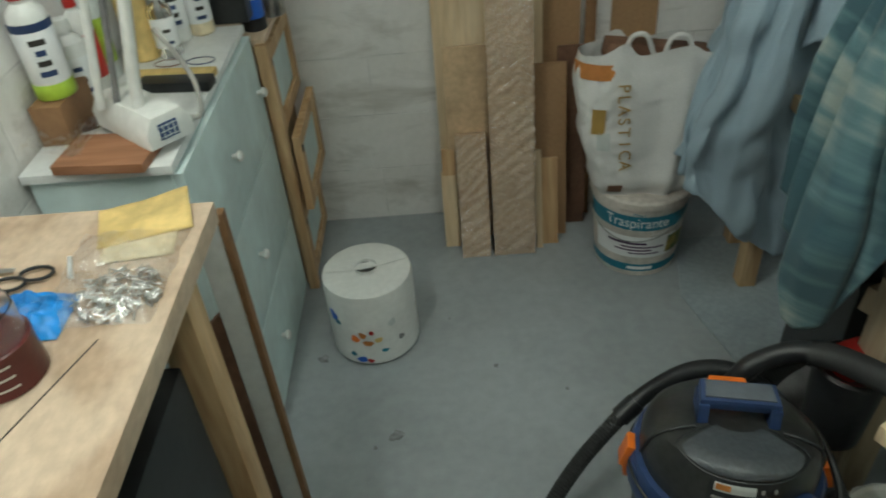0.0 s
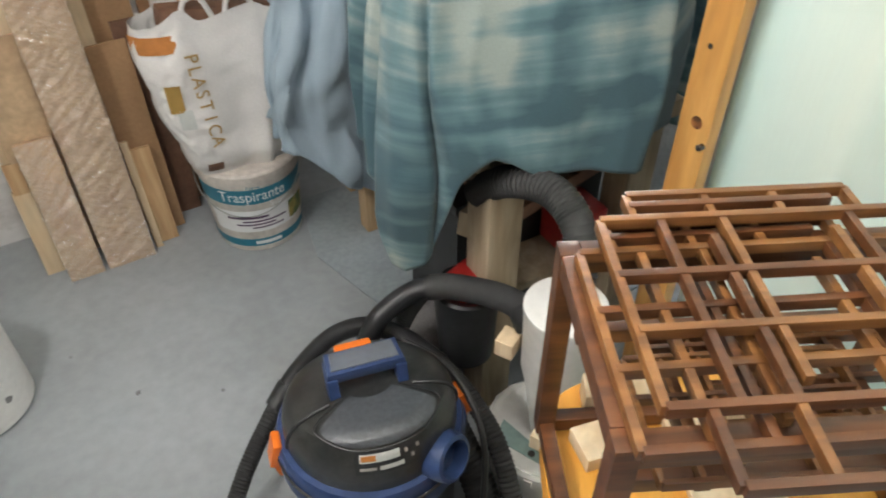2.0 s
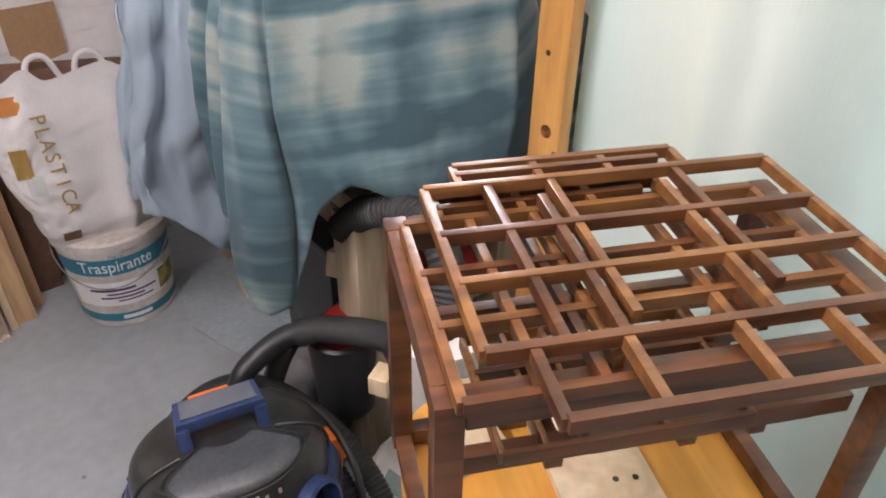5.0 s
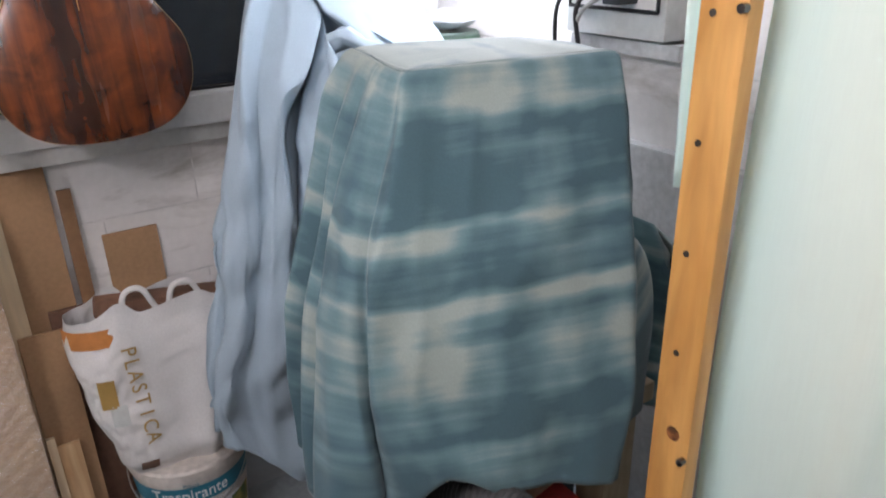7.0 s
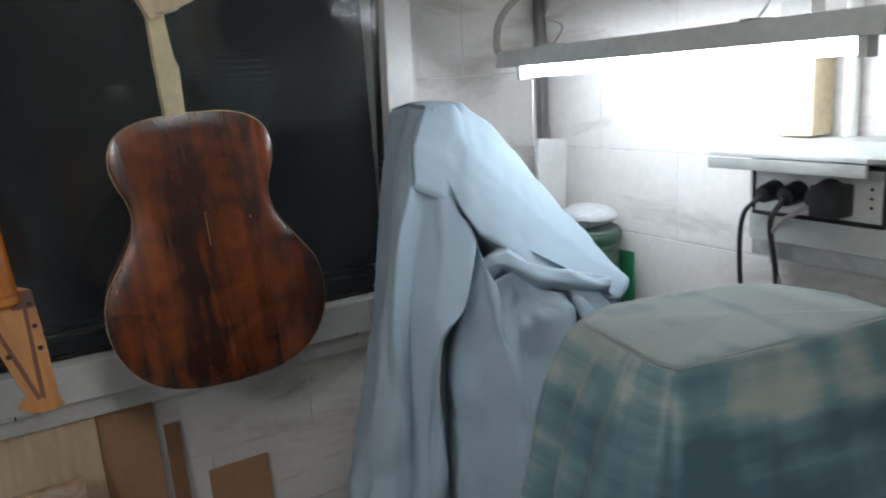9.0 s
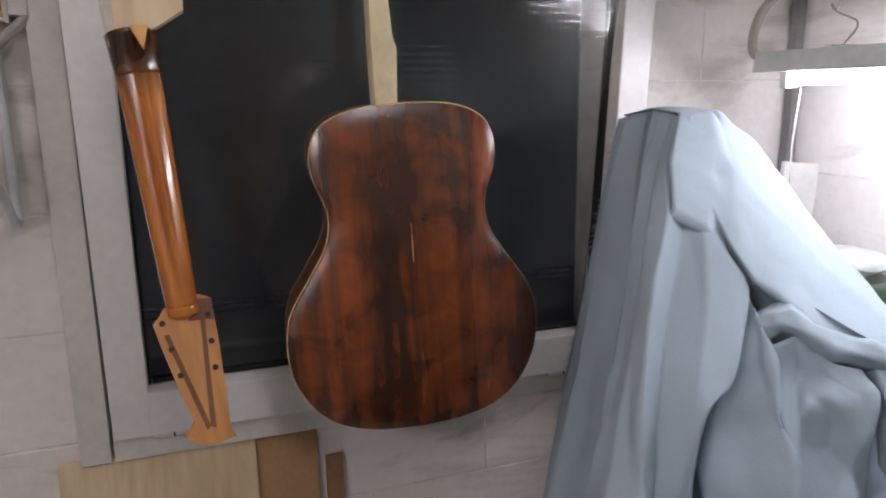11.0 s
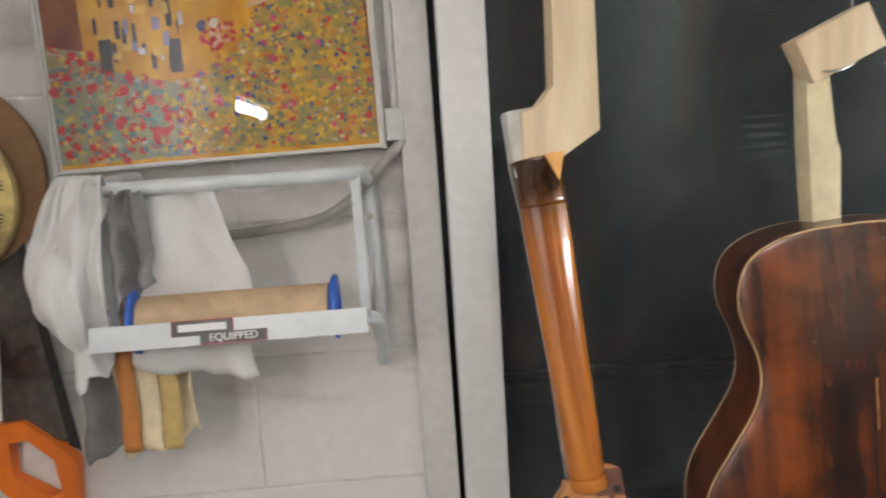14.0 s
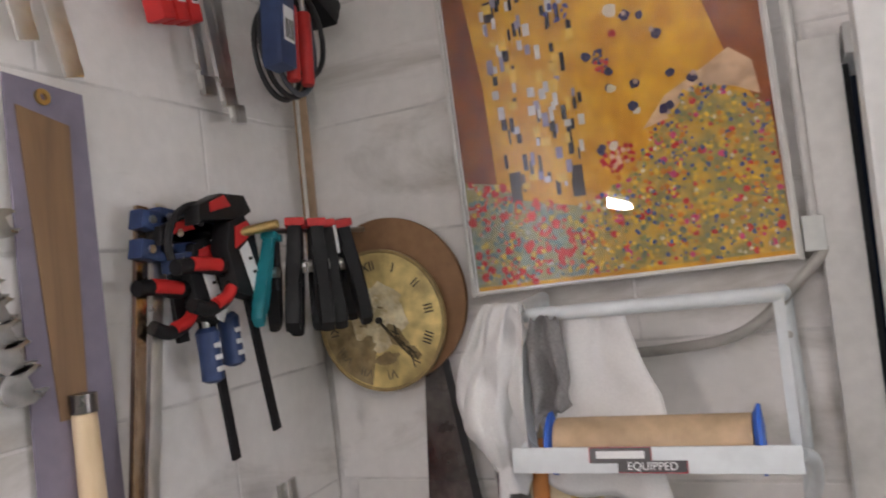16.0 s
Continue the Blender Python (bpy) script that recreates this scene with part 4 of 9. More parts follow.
M_CLOCK = mat("aged_cream_dial", (0.82, 0.64, 0.25), 0.5, vary=0.16, scale=16, fine=60, bump=0.02, second=(0.42, 0.31, 0.12))
part("dial", lathe([(0.105, -0.008), (0.112, -0.004), (0.112, 0.003), (0.108, 0.005), (0.0, 0.005)], (0, 0, 0), 56, rx), M_CLOCK, clock)
part("rim", lathe([(0.108, -0.002), (0.1135, -0.002), (0.1135, 0.006), (0.1105, 0.0065), (0.108, 0.005)], (0, 0, 0), 56, rx, True), mat("aged_gilt_rim", (0.42, 0.30, 0.12), 0.45, vary=0.2), clock)
M_INK = mat("black_ink", (0.03, 0.025, 0.02), 0.5, vary=0.1)
M_ROSE = mat("pale_rose_print", (0.82, 0.74, 0.52), 0.5, vary=0.2, scale=40, second=(0.55, 0.44, 0.24))
M_SEPIA = mat("faded_sepia_print", (0.36, 0.27, 0.13), 0.5, vary=0.25, scale=40, second=(0.22, 0.15, 0.06))
M_FADED = mat("faded_numeral_ink", (0.20, 0.15, 0.08), 0.5, vary=0.2, scale=60)
M_FERN = mat("dark_leaf_print", (0.10, 0.075, 0.03), 0.5, vary=0.3, scale=50)
rnd = random.Random(8)


def scrap(name, cx, cz, r, level, material, ragged=0.25, sides=18, squash=1.0, turn=0.0):
    """A torn scrap of print pasted on the dial."""
    ring = [(r * rnd.uniform(1 - ragged, 1 + ragged) * math.cos(a), r * squash * rnd.uniform(1 - ragged, 1 + ragged) * math.sin(a)) for a in [2 * math.pi * q / sides for q in range(sides)]]
    at = Matrix.Translation((cx, -0.0052 - 0.0003 * level, cz)) @ Matrix.Rotation(radians(90), 4, "X") @ Matrix.Rotation(turn, 4, "Z")
    part(name, prism(ring, -0.0002, 0.0001, at), material, clock, smooth=False)


part("faded_sector", prism([(0.0, 0.0)] + [(0.106 * math.cos(radians(a)), 0.106 * math.sin(radians(a))) for a in range(178, 262, 6)], -0.0002, 0.0001, Matrix.Translation((0, -0.0051, 0)) @ Matrix.Rotation(radians(90), 4, "X")), M_SEPIA, clock, "faded brown lower part", smooth=False)
scrap("centre_print", -0.002, 0.006, 0.052, 1, M_ROSE, 0.16, 26)
scrap("pasted_scrap", -0.012, 0.012, 0.026, 2, mat("cream_rose_print", (0.80, 0.72, 0.50), 0.5, vary=0.2, scale=90, second=(0.52, 0.42, 0.22)), 0.2, 20)
for cx, cz, r, sq, turn in ((0.030, -0.030, 0.024, 0.5, -0.9), (-0.030, -0.040, 0.022, 0.6, 0.7), (0.006, -0.062, 0.020, 0.45, 0.2), (0.052, -0.052, 0.016, 0.5, -0.6)):
    scrap("pasted_scrap", cx, cz, r, 2, M_SEPIA, 0.3, 16, sq, turn)
for q in range(9):
    scrap("leaf_print", 0.022 + 0.0042 * q + rnd.uniform(-0.005, 0.005), -0.020 - 0.0052 * q + rnd.uniform(-0.006, 0.006), 0.0085, 3, M_FERN, 0.25, 8, 0.24, -0.9 + rnd.uniform(-0.7, 0.7))
for q in range(6):
    scrap("leaf_print", rnd.uniform(-0.035, 0.01), rnd.uniform(-0.01, 0.035), 0.006, 3, M_SEPIA, 0.3, 8, 0.3, rnd.uniform(-1.5, 1.5))
for k, s in enumerate(("XII", "I", "II", "III", "IIII", "V", "VI", "VII", "VIII", "IX", "X", "XI")):
    a = radians(90 - 30 * k + 8)
    letters("numeral", s, 0.022, Matrix.Translation((0.087 * math.cos(a), -0.0056, 0.087 * math.sin(a))) @ Matrix.Rotation(radians(90), 4, "X") @ Matrix.Rotation(a - radians(90), 4, "Z"), M_FADED if 5 <= k <= 8 else M_INK, clock, 0.0003)
part("hour_hand", box((0.018, -0.008, -0.022), (0.050, 0.0012, 0.0026), Matrix.Rotation(radians(50), 3, "Y")), M_FERN, clock)
part("minute_hand", box((0.024, -0.0098, -0.030), (0.072, 0.0012, 0.0018), Matrix.Rotation(radians(49), 3, "Y")), M_FERN, clock)
part("hub", rod((0, -0.005, 0), (0, -0.012, 0), 0.005, seg=12), M_INK, clock)

# ---- hand saw with orange handle ----
saw = thing("hand_saw", (0.0, 2.285, 1.40), "hand saw with a dark steel blade and orange plastic handle", "saw")
blade = [(-0.03, 0.21), (0.005, 0.215), (0.05, -0.10), (-0.055, -0.07)]
flat = Matrix(((1, 0, 0, 0), (0, 0, -1, 0), (0, 1, 0, 0), (0, 0, 0, 1)))
part("blade", prism(blade, -0.0012, 0.0012, flat), M_DARKSTEEL, saw, smooth=False)
part("back_edge", prism([(-0.004, 0.215), (0.008, 0.215), (0.052, -0.11), (0.036, -0.10)], 0.0012, 0.003, flat), M_BLACK, saw, smooth=False)
bm = bmesh.new()
outer = [(-0.066, -0.06), (-0.02, -0.058), (0.012, -0.085), (0.047, -0.12), (0.042, -0.20), (0.03, -0.215), (-0.02, -0.205), (-0.066, -0.155)]
inner = [(-0.044, -0.088), (-0.018, -0.085), (0.016, -0.118), (0.022, -0.165), (0.008, -0.172), (-0.044, -0.138)]


def add_ringplate(bm, outer, inner, y0, y1):
    """A plate between two outlines with a hole, standing in the x-z plane."""
    n = 48
    def along(poly, t):
        lens = [math.dist(a, b) for a, b in zip(poly, poly[1:] + poly[:1])]
        d = t * sum(lens)
        for (a, b), l in zip(zip(poly, poly[1:] + poly[:1]), lens):
            if d <= l:
                return (a[0] + (b[0] - a[0]) * d / l, a[1] + (b[1] - a[1]) * d / l)
            d -= l
        return poly[0]
    rows = [[bm.verts.new((*[c for c in (along(p, k / n)[0], y, along(p, k / n)[1])],)) for k in range(n)] for p, y in ((outer, y0), (outer, y1), (inner, y1), (inner, y0))]
    for a, b in zip(rows, rows[1:] + rows[:1]):
        for k in range(n):
            bm.faces.new((a[k], a[(k + 1) % n], b[(k + 1) % n], b[k]))
    return bm


part("handle", add_ringplate(bm, outer, inner, -0.012, 0.010), M_ORANGE, saw, "orange plastic handle with a hand hole")
part("hanging_tab", box((-0.004, -0.002, 0.215), (0.022, 0.003, 0.02), bevel=0.002), M_GREYPLAST, saw)
# ---- guitar body hanging in the window ----
G = 0.935
HALF = [(0.0, 0.0), (0.006, 0.075), (0.025, 0.135), (0.06, 0.176), (0.11, 0.202), (0.165, 0.209), (0.22, 0.199), (0.275, 0.165), (0.32, 0.137), (0.355, 0.127),
        (0.39, 0.130), (0.43, 0.144), (0.465, 0.1475), (0.50, 0.136), (0.522, 0.108), (0.534, 0.065), (0.538, 0.0)]


def guitar_outline(n=14):
    pts = smooth_path([(0, -0.0, 0)] + [(h, z, 0) for z, h in HALF[1:-1]] + [(0, 0.538, 0)], n // 2)
    right = [(p.x, p.y) for p in pts]
    right = [(G * x, G * y) for x, y in right]
    return right + [(-x, y) for x, y in reversed(right[1:-1])]


M_ROSEWOOD = wood("oiled_rosewood_back", (0.20, 0.046, 0.010), (0.028, 0.008, 0.005), 0.26, "Z", 7.0, coat=1.0, vary=0.16, warp=1.0)
next(x for x in M_ROSEWOOD.node_tree.nodes if x.type == "MAPPING").inputs["Scale"].default_value = (1.3, 1.0, 0.075)
M_ROSEWOOD.node_tree.nodes["Principled BSDF"].inputs["Coat Roughness"].default_value = 0.26
figure, cloud = M_ROSEWOOD.node_tree.nodes.new("ShaderNodeTexNoise"), M_ROSEWOOD.node_tree.nodes.new("ShaderNodeMapRange")
figure.inputs["Scale"].default_value, figure.inputs["Detail"].default_value, figure.inputs["Distortion"].default_value = 13.0, 4.0, 0.8
cloud.inputs["From Min"].default_value, cloud.inputs["From Max"].default_value, cloud.inputs["To Min"].default_value, cloud.inputs["To Max"].default_value = 0.36, 0.62, 0.40, 1.12
blend = M_ROSEWOOD.node_tree.nodes.new("ShaderNodeMath")
blend.operation = "MULTIPLY"
shade = next(x for x in M_ROSEWOOD.node_tree.nodes if x.type == "HUE_SAT")
M_ROSEWOOD.node_tree.links.new(M_ROSEWOOD.node_tree.nodes["Texture Coordinate"].outputs["Object"], figure.inputs["Vector"])
M_ROSEWOOD.node_tree.links.new(figure.outputs[0], cloud.inputs["Value"])
M_ROSEWOOD.node_tree.links.new(cloud.outputs[0], blend.inputs[0])
M_ROSEWOOD.node_tree.links.new(shade.inputs["Value"].links[0].from_socket, blend.inputs[1])
M_ROSEWOOD.node_tree.links.new(blend.outputs[0], shade.inputs["Value"])
M_ROSESIDE = wood("rosewood_sides", (0.14, 0.036, 0.012), (0.04, 0.012, 0.007), 0.32, "Z", 9, coat=0.4)
M_PURF = mat("pale_binding", (0.62, 0.44, 0.22), 0.45, vary=0.05)
guitar = thing("acoustic_guitar", (1.075, 2.022, 1.065), "unfinished acoustic guitar with a glossy dark rosewood back", "guitar", m=pose(1.074, 2.022, 1.066, 0, -2.6, -6))
o = guitar_outline()
stand = Matrix(((1, 0, 0, 0), (0, 0, 1, 0), (0, 1, 0, 0), (0, 0, 0, 1)))
part("sides", prism(o, 0.0, 0.088, stand), M_ROSESIDE, guitar, "bent rosewood sides", angle=50)
bm = bmesh.new()
rings = []
for k, s in enumerate((1.0, 0.985, 0.9, 0.75, 0.55, 0.3)):
    dome = (0.003, 0.0045, 0.008, 0.012, 0.015, 0.017)[k]
    rings.append([bm.verts.new((x * s, -dome, 0.22 + (z - 0.22) * s)) for x, z in o])
base_ring = [bm.verts.new((x, 0.0, z)) for x, z in o]
for a, b in zip([base_ring] + rings, rings):
    for k in range(len(o)):
        bm.faces.new((a[k], a[(k + 1) % len(o)], b[(k + 1) % len(o)], b[k]))
bm.faces.new(rings[-1])
part("back_plate", bm, M_ROSEWOOD, guitar, "two-piece rosewood back with streaked figure", angle=60)
bm = bmesh.new()
add_tube(bm, [(x * 1.002, 0.0005, 0.22 + (z - 0.22) * 1.002) for x, z in o] + [(o[0][0], 0.0005, o[0][1])], 0.0013, 6, 1)
part("binding", bm, M_PURF, guitar, "thin pale binding round the back")
part("centre_seam", box((0.0, -0.0172, 0.30), (0.0010, 0.0010, 0.06)), M_POST, guitar, "short pale chip along the centre seam", smooth=False)
part("top_plate", prism(o, 0.088, 0.092, stand), M_SPRUCE, guitar, "pale spruce top", smooth=False)
hang = thing("hanging_stick", (1.048, 2.10, 1.55), "tape-wrapped stick that carries the guitar", "stick")
part("stick", prism([(-0.017, -0.02), (0.017, -0.02), (0.018, 0.10), (0.006, 0.125), (0.004, 0.20), (-0.024, 0.20), (-0.022, 0.11)], -0.016, 0.016, Matrix(((1, 0, 0, 0), (0, 0, -1, 0), (0, 1, 0, 0), (0, 0, 0, 1))), 0.004), M_TAPE, hang, "cream masking tape wrapping", angle=25)
part("cross_block", box((0.012, -0.01, 0.222), (0.095, 0.035, 0.055), Matrix.Rotation(radians(-24), 3, "Y"), 0.003), M_SPRUCE, hang, "pale wooden block")
part("wire", tube([(0.04, 0.0, 0.24), (0.05, 0.02, 0.33), (0.02, 0.05, 0.50), (0.0, 0.12, 0.62)], 0.0015, 6), M_STEEL, hang)
part("wire_loop", tube([(-0.03, -0.015, 0.195), (0.0, -0.03, 0.19), (0.03, -0.02, 0.20), (0.0, 0.01, 0.21), (-0.03, -0.015, 0.195)], 0.0015, 6), M_STEEL, hang)

# ---- guitar neck hanging beside it ----
M_NECK = wood("glossy_amber_mahogany", (0.60, 0.21, 0.022), (0.27, 0.068, 0.010), 0.2, "Z", 4, coat=0.9, vary=0.12)
burst, burst_z, burst_mul = (M_NECK.node_tree.nodes.new(k) for k in ("ShaderNodeMapRange", "ShaderNodeSeparateXYZ", "ShaderNodeMath"))
burst.inputs["From Min"].default_value, burst.inputs["From Max"].default_value, burst.inputs["To Min"].default_value, burst.inputs["To Max"].default_value = 0.27, 0.345, 1.0, 0.13
burst.interpolation_type = "SMOOTHSTEP"
burst_mul.operation = "MULTIPLY"
burst_hsv = next(x for x in M_NECK.node_tree.nodes if x.type == "HUE_SAT")
M_NECK.node_tree.links.new(M_NECK.node_tree.nodes["Texture Coordinate"].outputs["Object"], burst_z.inputs[0])
M_NECK.node_tree.links.new(burst_z.outputs[2], burst.inputs["Value"])
M_NECK.node_tree.links.new(burst.outputs[0], burst_mul.inputs[0])
M_NECK.node_tree.links.new(burst_hsv.inputs["Value"].links[0].from_socket, burst_mul.inputs[1])
M_NECK.node_tree.links.new(burst_mul.outputs[0], burst_hsv.inputs["Value"])
M_HEAD = wood("striped_headstock_wood", (0.56, 0.27, 0.09), (0.34, 0.13, 0.05), 0.4, "Z", 5)
M_STRIPE = wood("dark_headstock_stripe", (0.19, 0.075, 0.045), (0.12, 0.045, 0.03), 0.4, "Z", 6)
M_HEEL = mat("sunburst_dark_heel", (0.30, 0.085, 0.015), 0.2, vary=0.25, scale=14, coat=0.8, second=(0.06, 0.014, 0.006))
neck = thing("guitar_neck", (0.728, 2.045, 1.30), "glossy amber guitar neck hanging head down", "guitar neck")
neck.matrix_world = pose(0.7315, 2.03, 1.295, -6.0, -4.6, 6)


def neck_section(u, v):
    z = v * 0.335
    w = 0.0205 + 0.0075 * v
    a = math.pi * u
    d = 0.021 + 0.003 * v
    return Vector((w * math.cos(a), -d * math.sin(a), z))


part("shaft", sheet(neck_section, 20, 30), M_NECK, neck, "glossy rounded neck back", thick=0.002)
part("fingerboard_face", box((0, 0.004, 0.168), (0.045, 0.008, 0.336)), M_HEEL, neck)
heel_bm = bmesh.new()
add_sheet(heel_bm, lambda u, v: Vector(((0.0277 + 0.0043 * v) * math.cos(math.pi * u), -(0.0240 + 0.0265 * v ** 1.8) * math.sin(math.pi * u), 0.318 + 0.052 * v)), 20, 12)
part("heel", heel_bm, M_NECK, neck, "dark shaded heel", thick=0.002)
part("heel_top", prism([(0.032 * math.cos(math.pi * k / 12), -0.0505 * math.sin(math.pi * k / 12)) for k in range(13)], 0.368, 0.371), M_HEEL, neck)
part("heel_cap", prism([(-0.010, 0.0), (0.012, 0.0), (0.002, -0.03)], -0.002, 0.002, Matrix.Translation((0.006, -0.0515, 0.372)) @ flat), M_POST, neck, "amber heel cap wedge", smooth=False)
part("volute", lathe([(0.012, -0.012), (0.0215, -0.006), (0.0225, 0.0), (0.0215, 0.006), (0.012, 0.012)], (0, -0.004, 0.0), 24), M_NECK, neck)
head = [(-0.026, 0.005), (-0.030, -0.004), (-0.042, -0.012), (-0.036, -0.05), (-0.022, -0.125), (-0.012, -0.155), (-0.030, -0.172), (-0.014, -0.186), (0.012, -0.192), (0.036, -0.188), (0.030, -0.172), (0.034, -0.125), (0.038, -0.05), (0.039, 0.008), (0.024, 0.016), (0.0, 0.012)]
tilt = Matrix.Rotation(radians(-9), 4, "X")
hs = part("headstock", prism(head, -0.008, 0.008, tilt @ flat, 0.0012), M_HEAD, neck, "striped wooden headstock with six drilled holes")
for pts in ([(-0.031, -0.03), (-0.024, -0.03), (0.006, -0.165), (0.000, -0.170)], [(0.020, -0.01), (0.026, -0.01), (0.012, -0.17), (0.005, -0.165)]):
    part("stripe", prism(pts, 0.008, 0.0086, tilt @ flat), M_STRIPE, hs, smooth=False)
part("wing", prism([(0.002, 0.012), (0.0385, 0.008), (0.038, -0.022), (0.004, -0.018)], 0.008, 0.0084, tilt @ flat), M_STRIPE, hs, smooth=False)
for k in range(3):
    for sx in (-1, 1):
        p = tilt @ Vector((0.0 + sx * (0.030 - 0.005 * k * (1 if sx < 0 else 0.35)), -0.0078, -0.014 - 0.037 * k))
        part("tuner_hole", rod(p, p + Vector((0, -0.0012, 0)), 0.0042, seg=12), M_INK, hs)
carrier = thing("neck_hanger", (0.710, 2.07, 1.648), "pale wooden hook block taped to the guitar neck", "hanger")
part("tape_wrap", box((-0.018, -0.005, 0.035), (0.05, 0.045, 0.075), Matrix.Rotation(radians(-6), 3, "Y"), 0.006), M_TISSUE, carrier, "grey-white tape wrapping")
foot = [(-0.03, 0.0), (0.0, 0.0), (0.055, 0.035), (0.055, 0.35), (0.012, 0.35), (0.008, 0.085), (-0.012, 0.062), (-0.03, 0.06)]
part("hook", prism(foot, -0.022, 0.022, Matrix.Translation((0.0, -0.018, 0.008)) @ flat, 0.002), M_SPRUCE, carrier, "pale spruce hook")
part("hook_arm", box((0.033, 0.105, 0.345), (0.042, 0.25, 0.028), bevel=0.002), M_SPRUCE, carrier)

# ---- boards leaning on the wall ----


def leaner(name, x0, x1, ybase, ytop, ztop, t, material, label, tilt_x=0.0, wrap=False, bevel=0.002):
    h = math.hypot(ztop, ytop - ybase)
    m = Matrix.Translation(((x0 + x1) / 2, ybase, 0.0)) @ Matrix.Rotation(radians(tilt_x), 4, "Y") @ Matrix.Rotation(math.atan2(-(ytop - ybase), ztop), 4, "X")
    ob = thing(name, (0, 0, 0), label, "board", m=m)
    part("panel", box((0, t / 2, h / 2), (x1 - x0, t, h), bevel=bevel), material, ob)
    if wrap:
        def film(u, v):
            x, z = (u - 0.5) * (x1 - x0 + 0.004), v * h
            fold = 0.5 - abs(wob(x * 9 + z * 5 + x0 * 50, z * 30 - x * 22, 2))
            fine = 0.5 - abs(wob(x * 14 - z * 6, z * 90 + x * 48, 6 + x0))
            return Vector((x, -0.004 - 0.014 * fold - 0.008 * fine, z))
        part("stretch_film", sheet(film, 40, int(h * 420)), M_FILM, ob, "crinkled clear stretch film", angle=12)
    return ob


leaner("pine_board", 0.508, 0.835, 2.19, 2.285, 0.972, 0.018, M_SPRUCE, "pale pine board leaning on the block wall")
leaner("cardboard_sheet", 0.74, 0.95, 2.235, 2.295, 0.99, 0.008, M_CARD, "tall brown cardboard panel against the wall")
leaner("hardboard_strip", 0.965, 0.998, 2.24, 2.292, 0.90, 0.010, M_MDF, "narrow brown hardboard strip against the wall")
leaner("cardboard_piece", 0.532, 0.665, 2.15, 2.19, 0.655, 0.010, M_KRAFT, "tan hardboard piece in front of the pine board")
leaner("wrapped_board", 0.66, 0.792, 2.035, 2.165, 0.89, 0.028, M_WRAPPED, "tall board wrapped in clear stretch film", wrap=True)
leaner("wrapped_board", 0.556, 0.648, 2.035, 2.14, 0.395, 0.022, M_WRAPPED, "short board wrapped in clear stretch film", wrap=True)
leaner("wooden_stick", 0.503, 0.552, 2.10, 2.16, 0.25, 0.024, M_SPRUCE, "short pale wooden offcut on the floor")
leaner("wooden_stick", 0.508, 0.55, 2.125, 2.17, 0.33, 0.012, M_PINE, "short pine offcut behind the others")
leaner("wooden_stick", 0.800, 0.820, 2.06, 2.14, 0.32, 0.018, M_SPRUCE, "thin pale wooden stick")
leaner("plywood_piece", 0.818, 0.872, 2.08, 2.14, 0.29, 0.014, M_PINE, "short plywood piece leaning on cardboard")
leaner("cardboard_sheet", 0.80, 0.905, 2.13, 2.22, 0.57, 0.012, M_CARD, "brown cardboard piece half way up")
leaner("dark_board", 0.88, 0.975, 2.19, 2.24, 0.61, 0.014, M_CARD_DARK, "dark reddish brown board")
leaner("cardboard_card", 1.045, 1.183, 2.27, 2.295, 0.762, 0.006, M_CARD, "small brown card behind the sack")

# ---- paint bucket and sack ----
bucket = thing("paint_bucket", (1.103, 2.005, 0.0), "dusty white paint bucket with teal bands and a white label", "bucket", turn=-14)
part("body", lathe([(0.118, 0.0), (0.124, 0.003), (0.143, 0.255), (0.150, 0.258), (0.151, 0.28), (0.146, 0.285), (0.02, 0.286)], seg=56), M_BUCKET, bucket)


def band(z0, z1, a0, a1, off=0.0012):
    def f(u, v):
        z = z0 + (z1 - z0) * v
        r = 0.124 + 0.019 * (z / 0.255) + off
        a = radians(a0 + (a1 - a0) * u)
        return Vector((r * math.cos(a), r * math.sin(a), z))
    return sheet(f, 30, 2)


part("top_band", band(0.182, 0.234, -168, -12), M_TEAL, bucket, "teal printed band")
part("bottom_band", band(0.022, 0.050, -190, 10), M_TEAL, bucket, "teal printed band")
part("label_field", band(0.078, 0.158, -150, -38, 0.0014), M_WHITE, bucket, "white label field with dark brush strokes")
part("handle_wire", tube([(0.152 * math.cos(a), 0.152 * math.sin(a), 0.25 - 0.10 * math.sin(math.pi * k / 10)) for k, a in [(k, radians(-185 + 17 * k)) for k in range(11)]], 0.0018, 6, 3), M_STEEL, bucket, "thin wire handle")


def wrap_word(text, size, z, mid, r, parent, material, squeeze=1.0):
    """A word bent round a bucket."""
    ob = letters("word", text, size, Matrix(), material, parent, 0.0003)
    for vert in ob.data.vertices:
        x, y, d = vert.co.x * squeeze, vert.co.y, vert.co.z
        rad = r + 0.019 * (y / 0.255) + d
        a = radians(mid) + x / r
        vert.co = (rad * math.cos(a), rad * math.sin(a), z + y)
    return ob


wrap_word("Traspirante", 0.050, 0.2085, -92, 0.1415, bucket, M_WHITE, 0.82)
wrap_word("Super", 0.030, 0.172, -62, 0.1385, bucket, M_WHITE, 0.85)
wrap_word("Pittura", 0.014, 0.240, -90, 0.1435, bucket, M_TEAL)
part("brand_bar", band(0.030, 0.042, -100, -66, 0.002), M_WHITE, bucket, "white bar of writing")
for k, (za, zb, a, b) in enumerate(((0.128, 0.136, -128, -78), (0.115, 0.121, -110, -55), (0.103, 0.109, -118, -70), (0.092, 0.097, -100, -60))):
    part("label_stroke", band(za, zb, a, b, 0.0022), mat("violet_label_ink", (0.10, 0.05, 0.12), 0.5, vary=0.1), bucket)
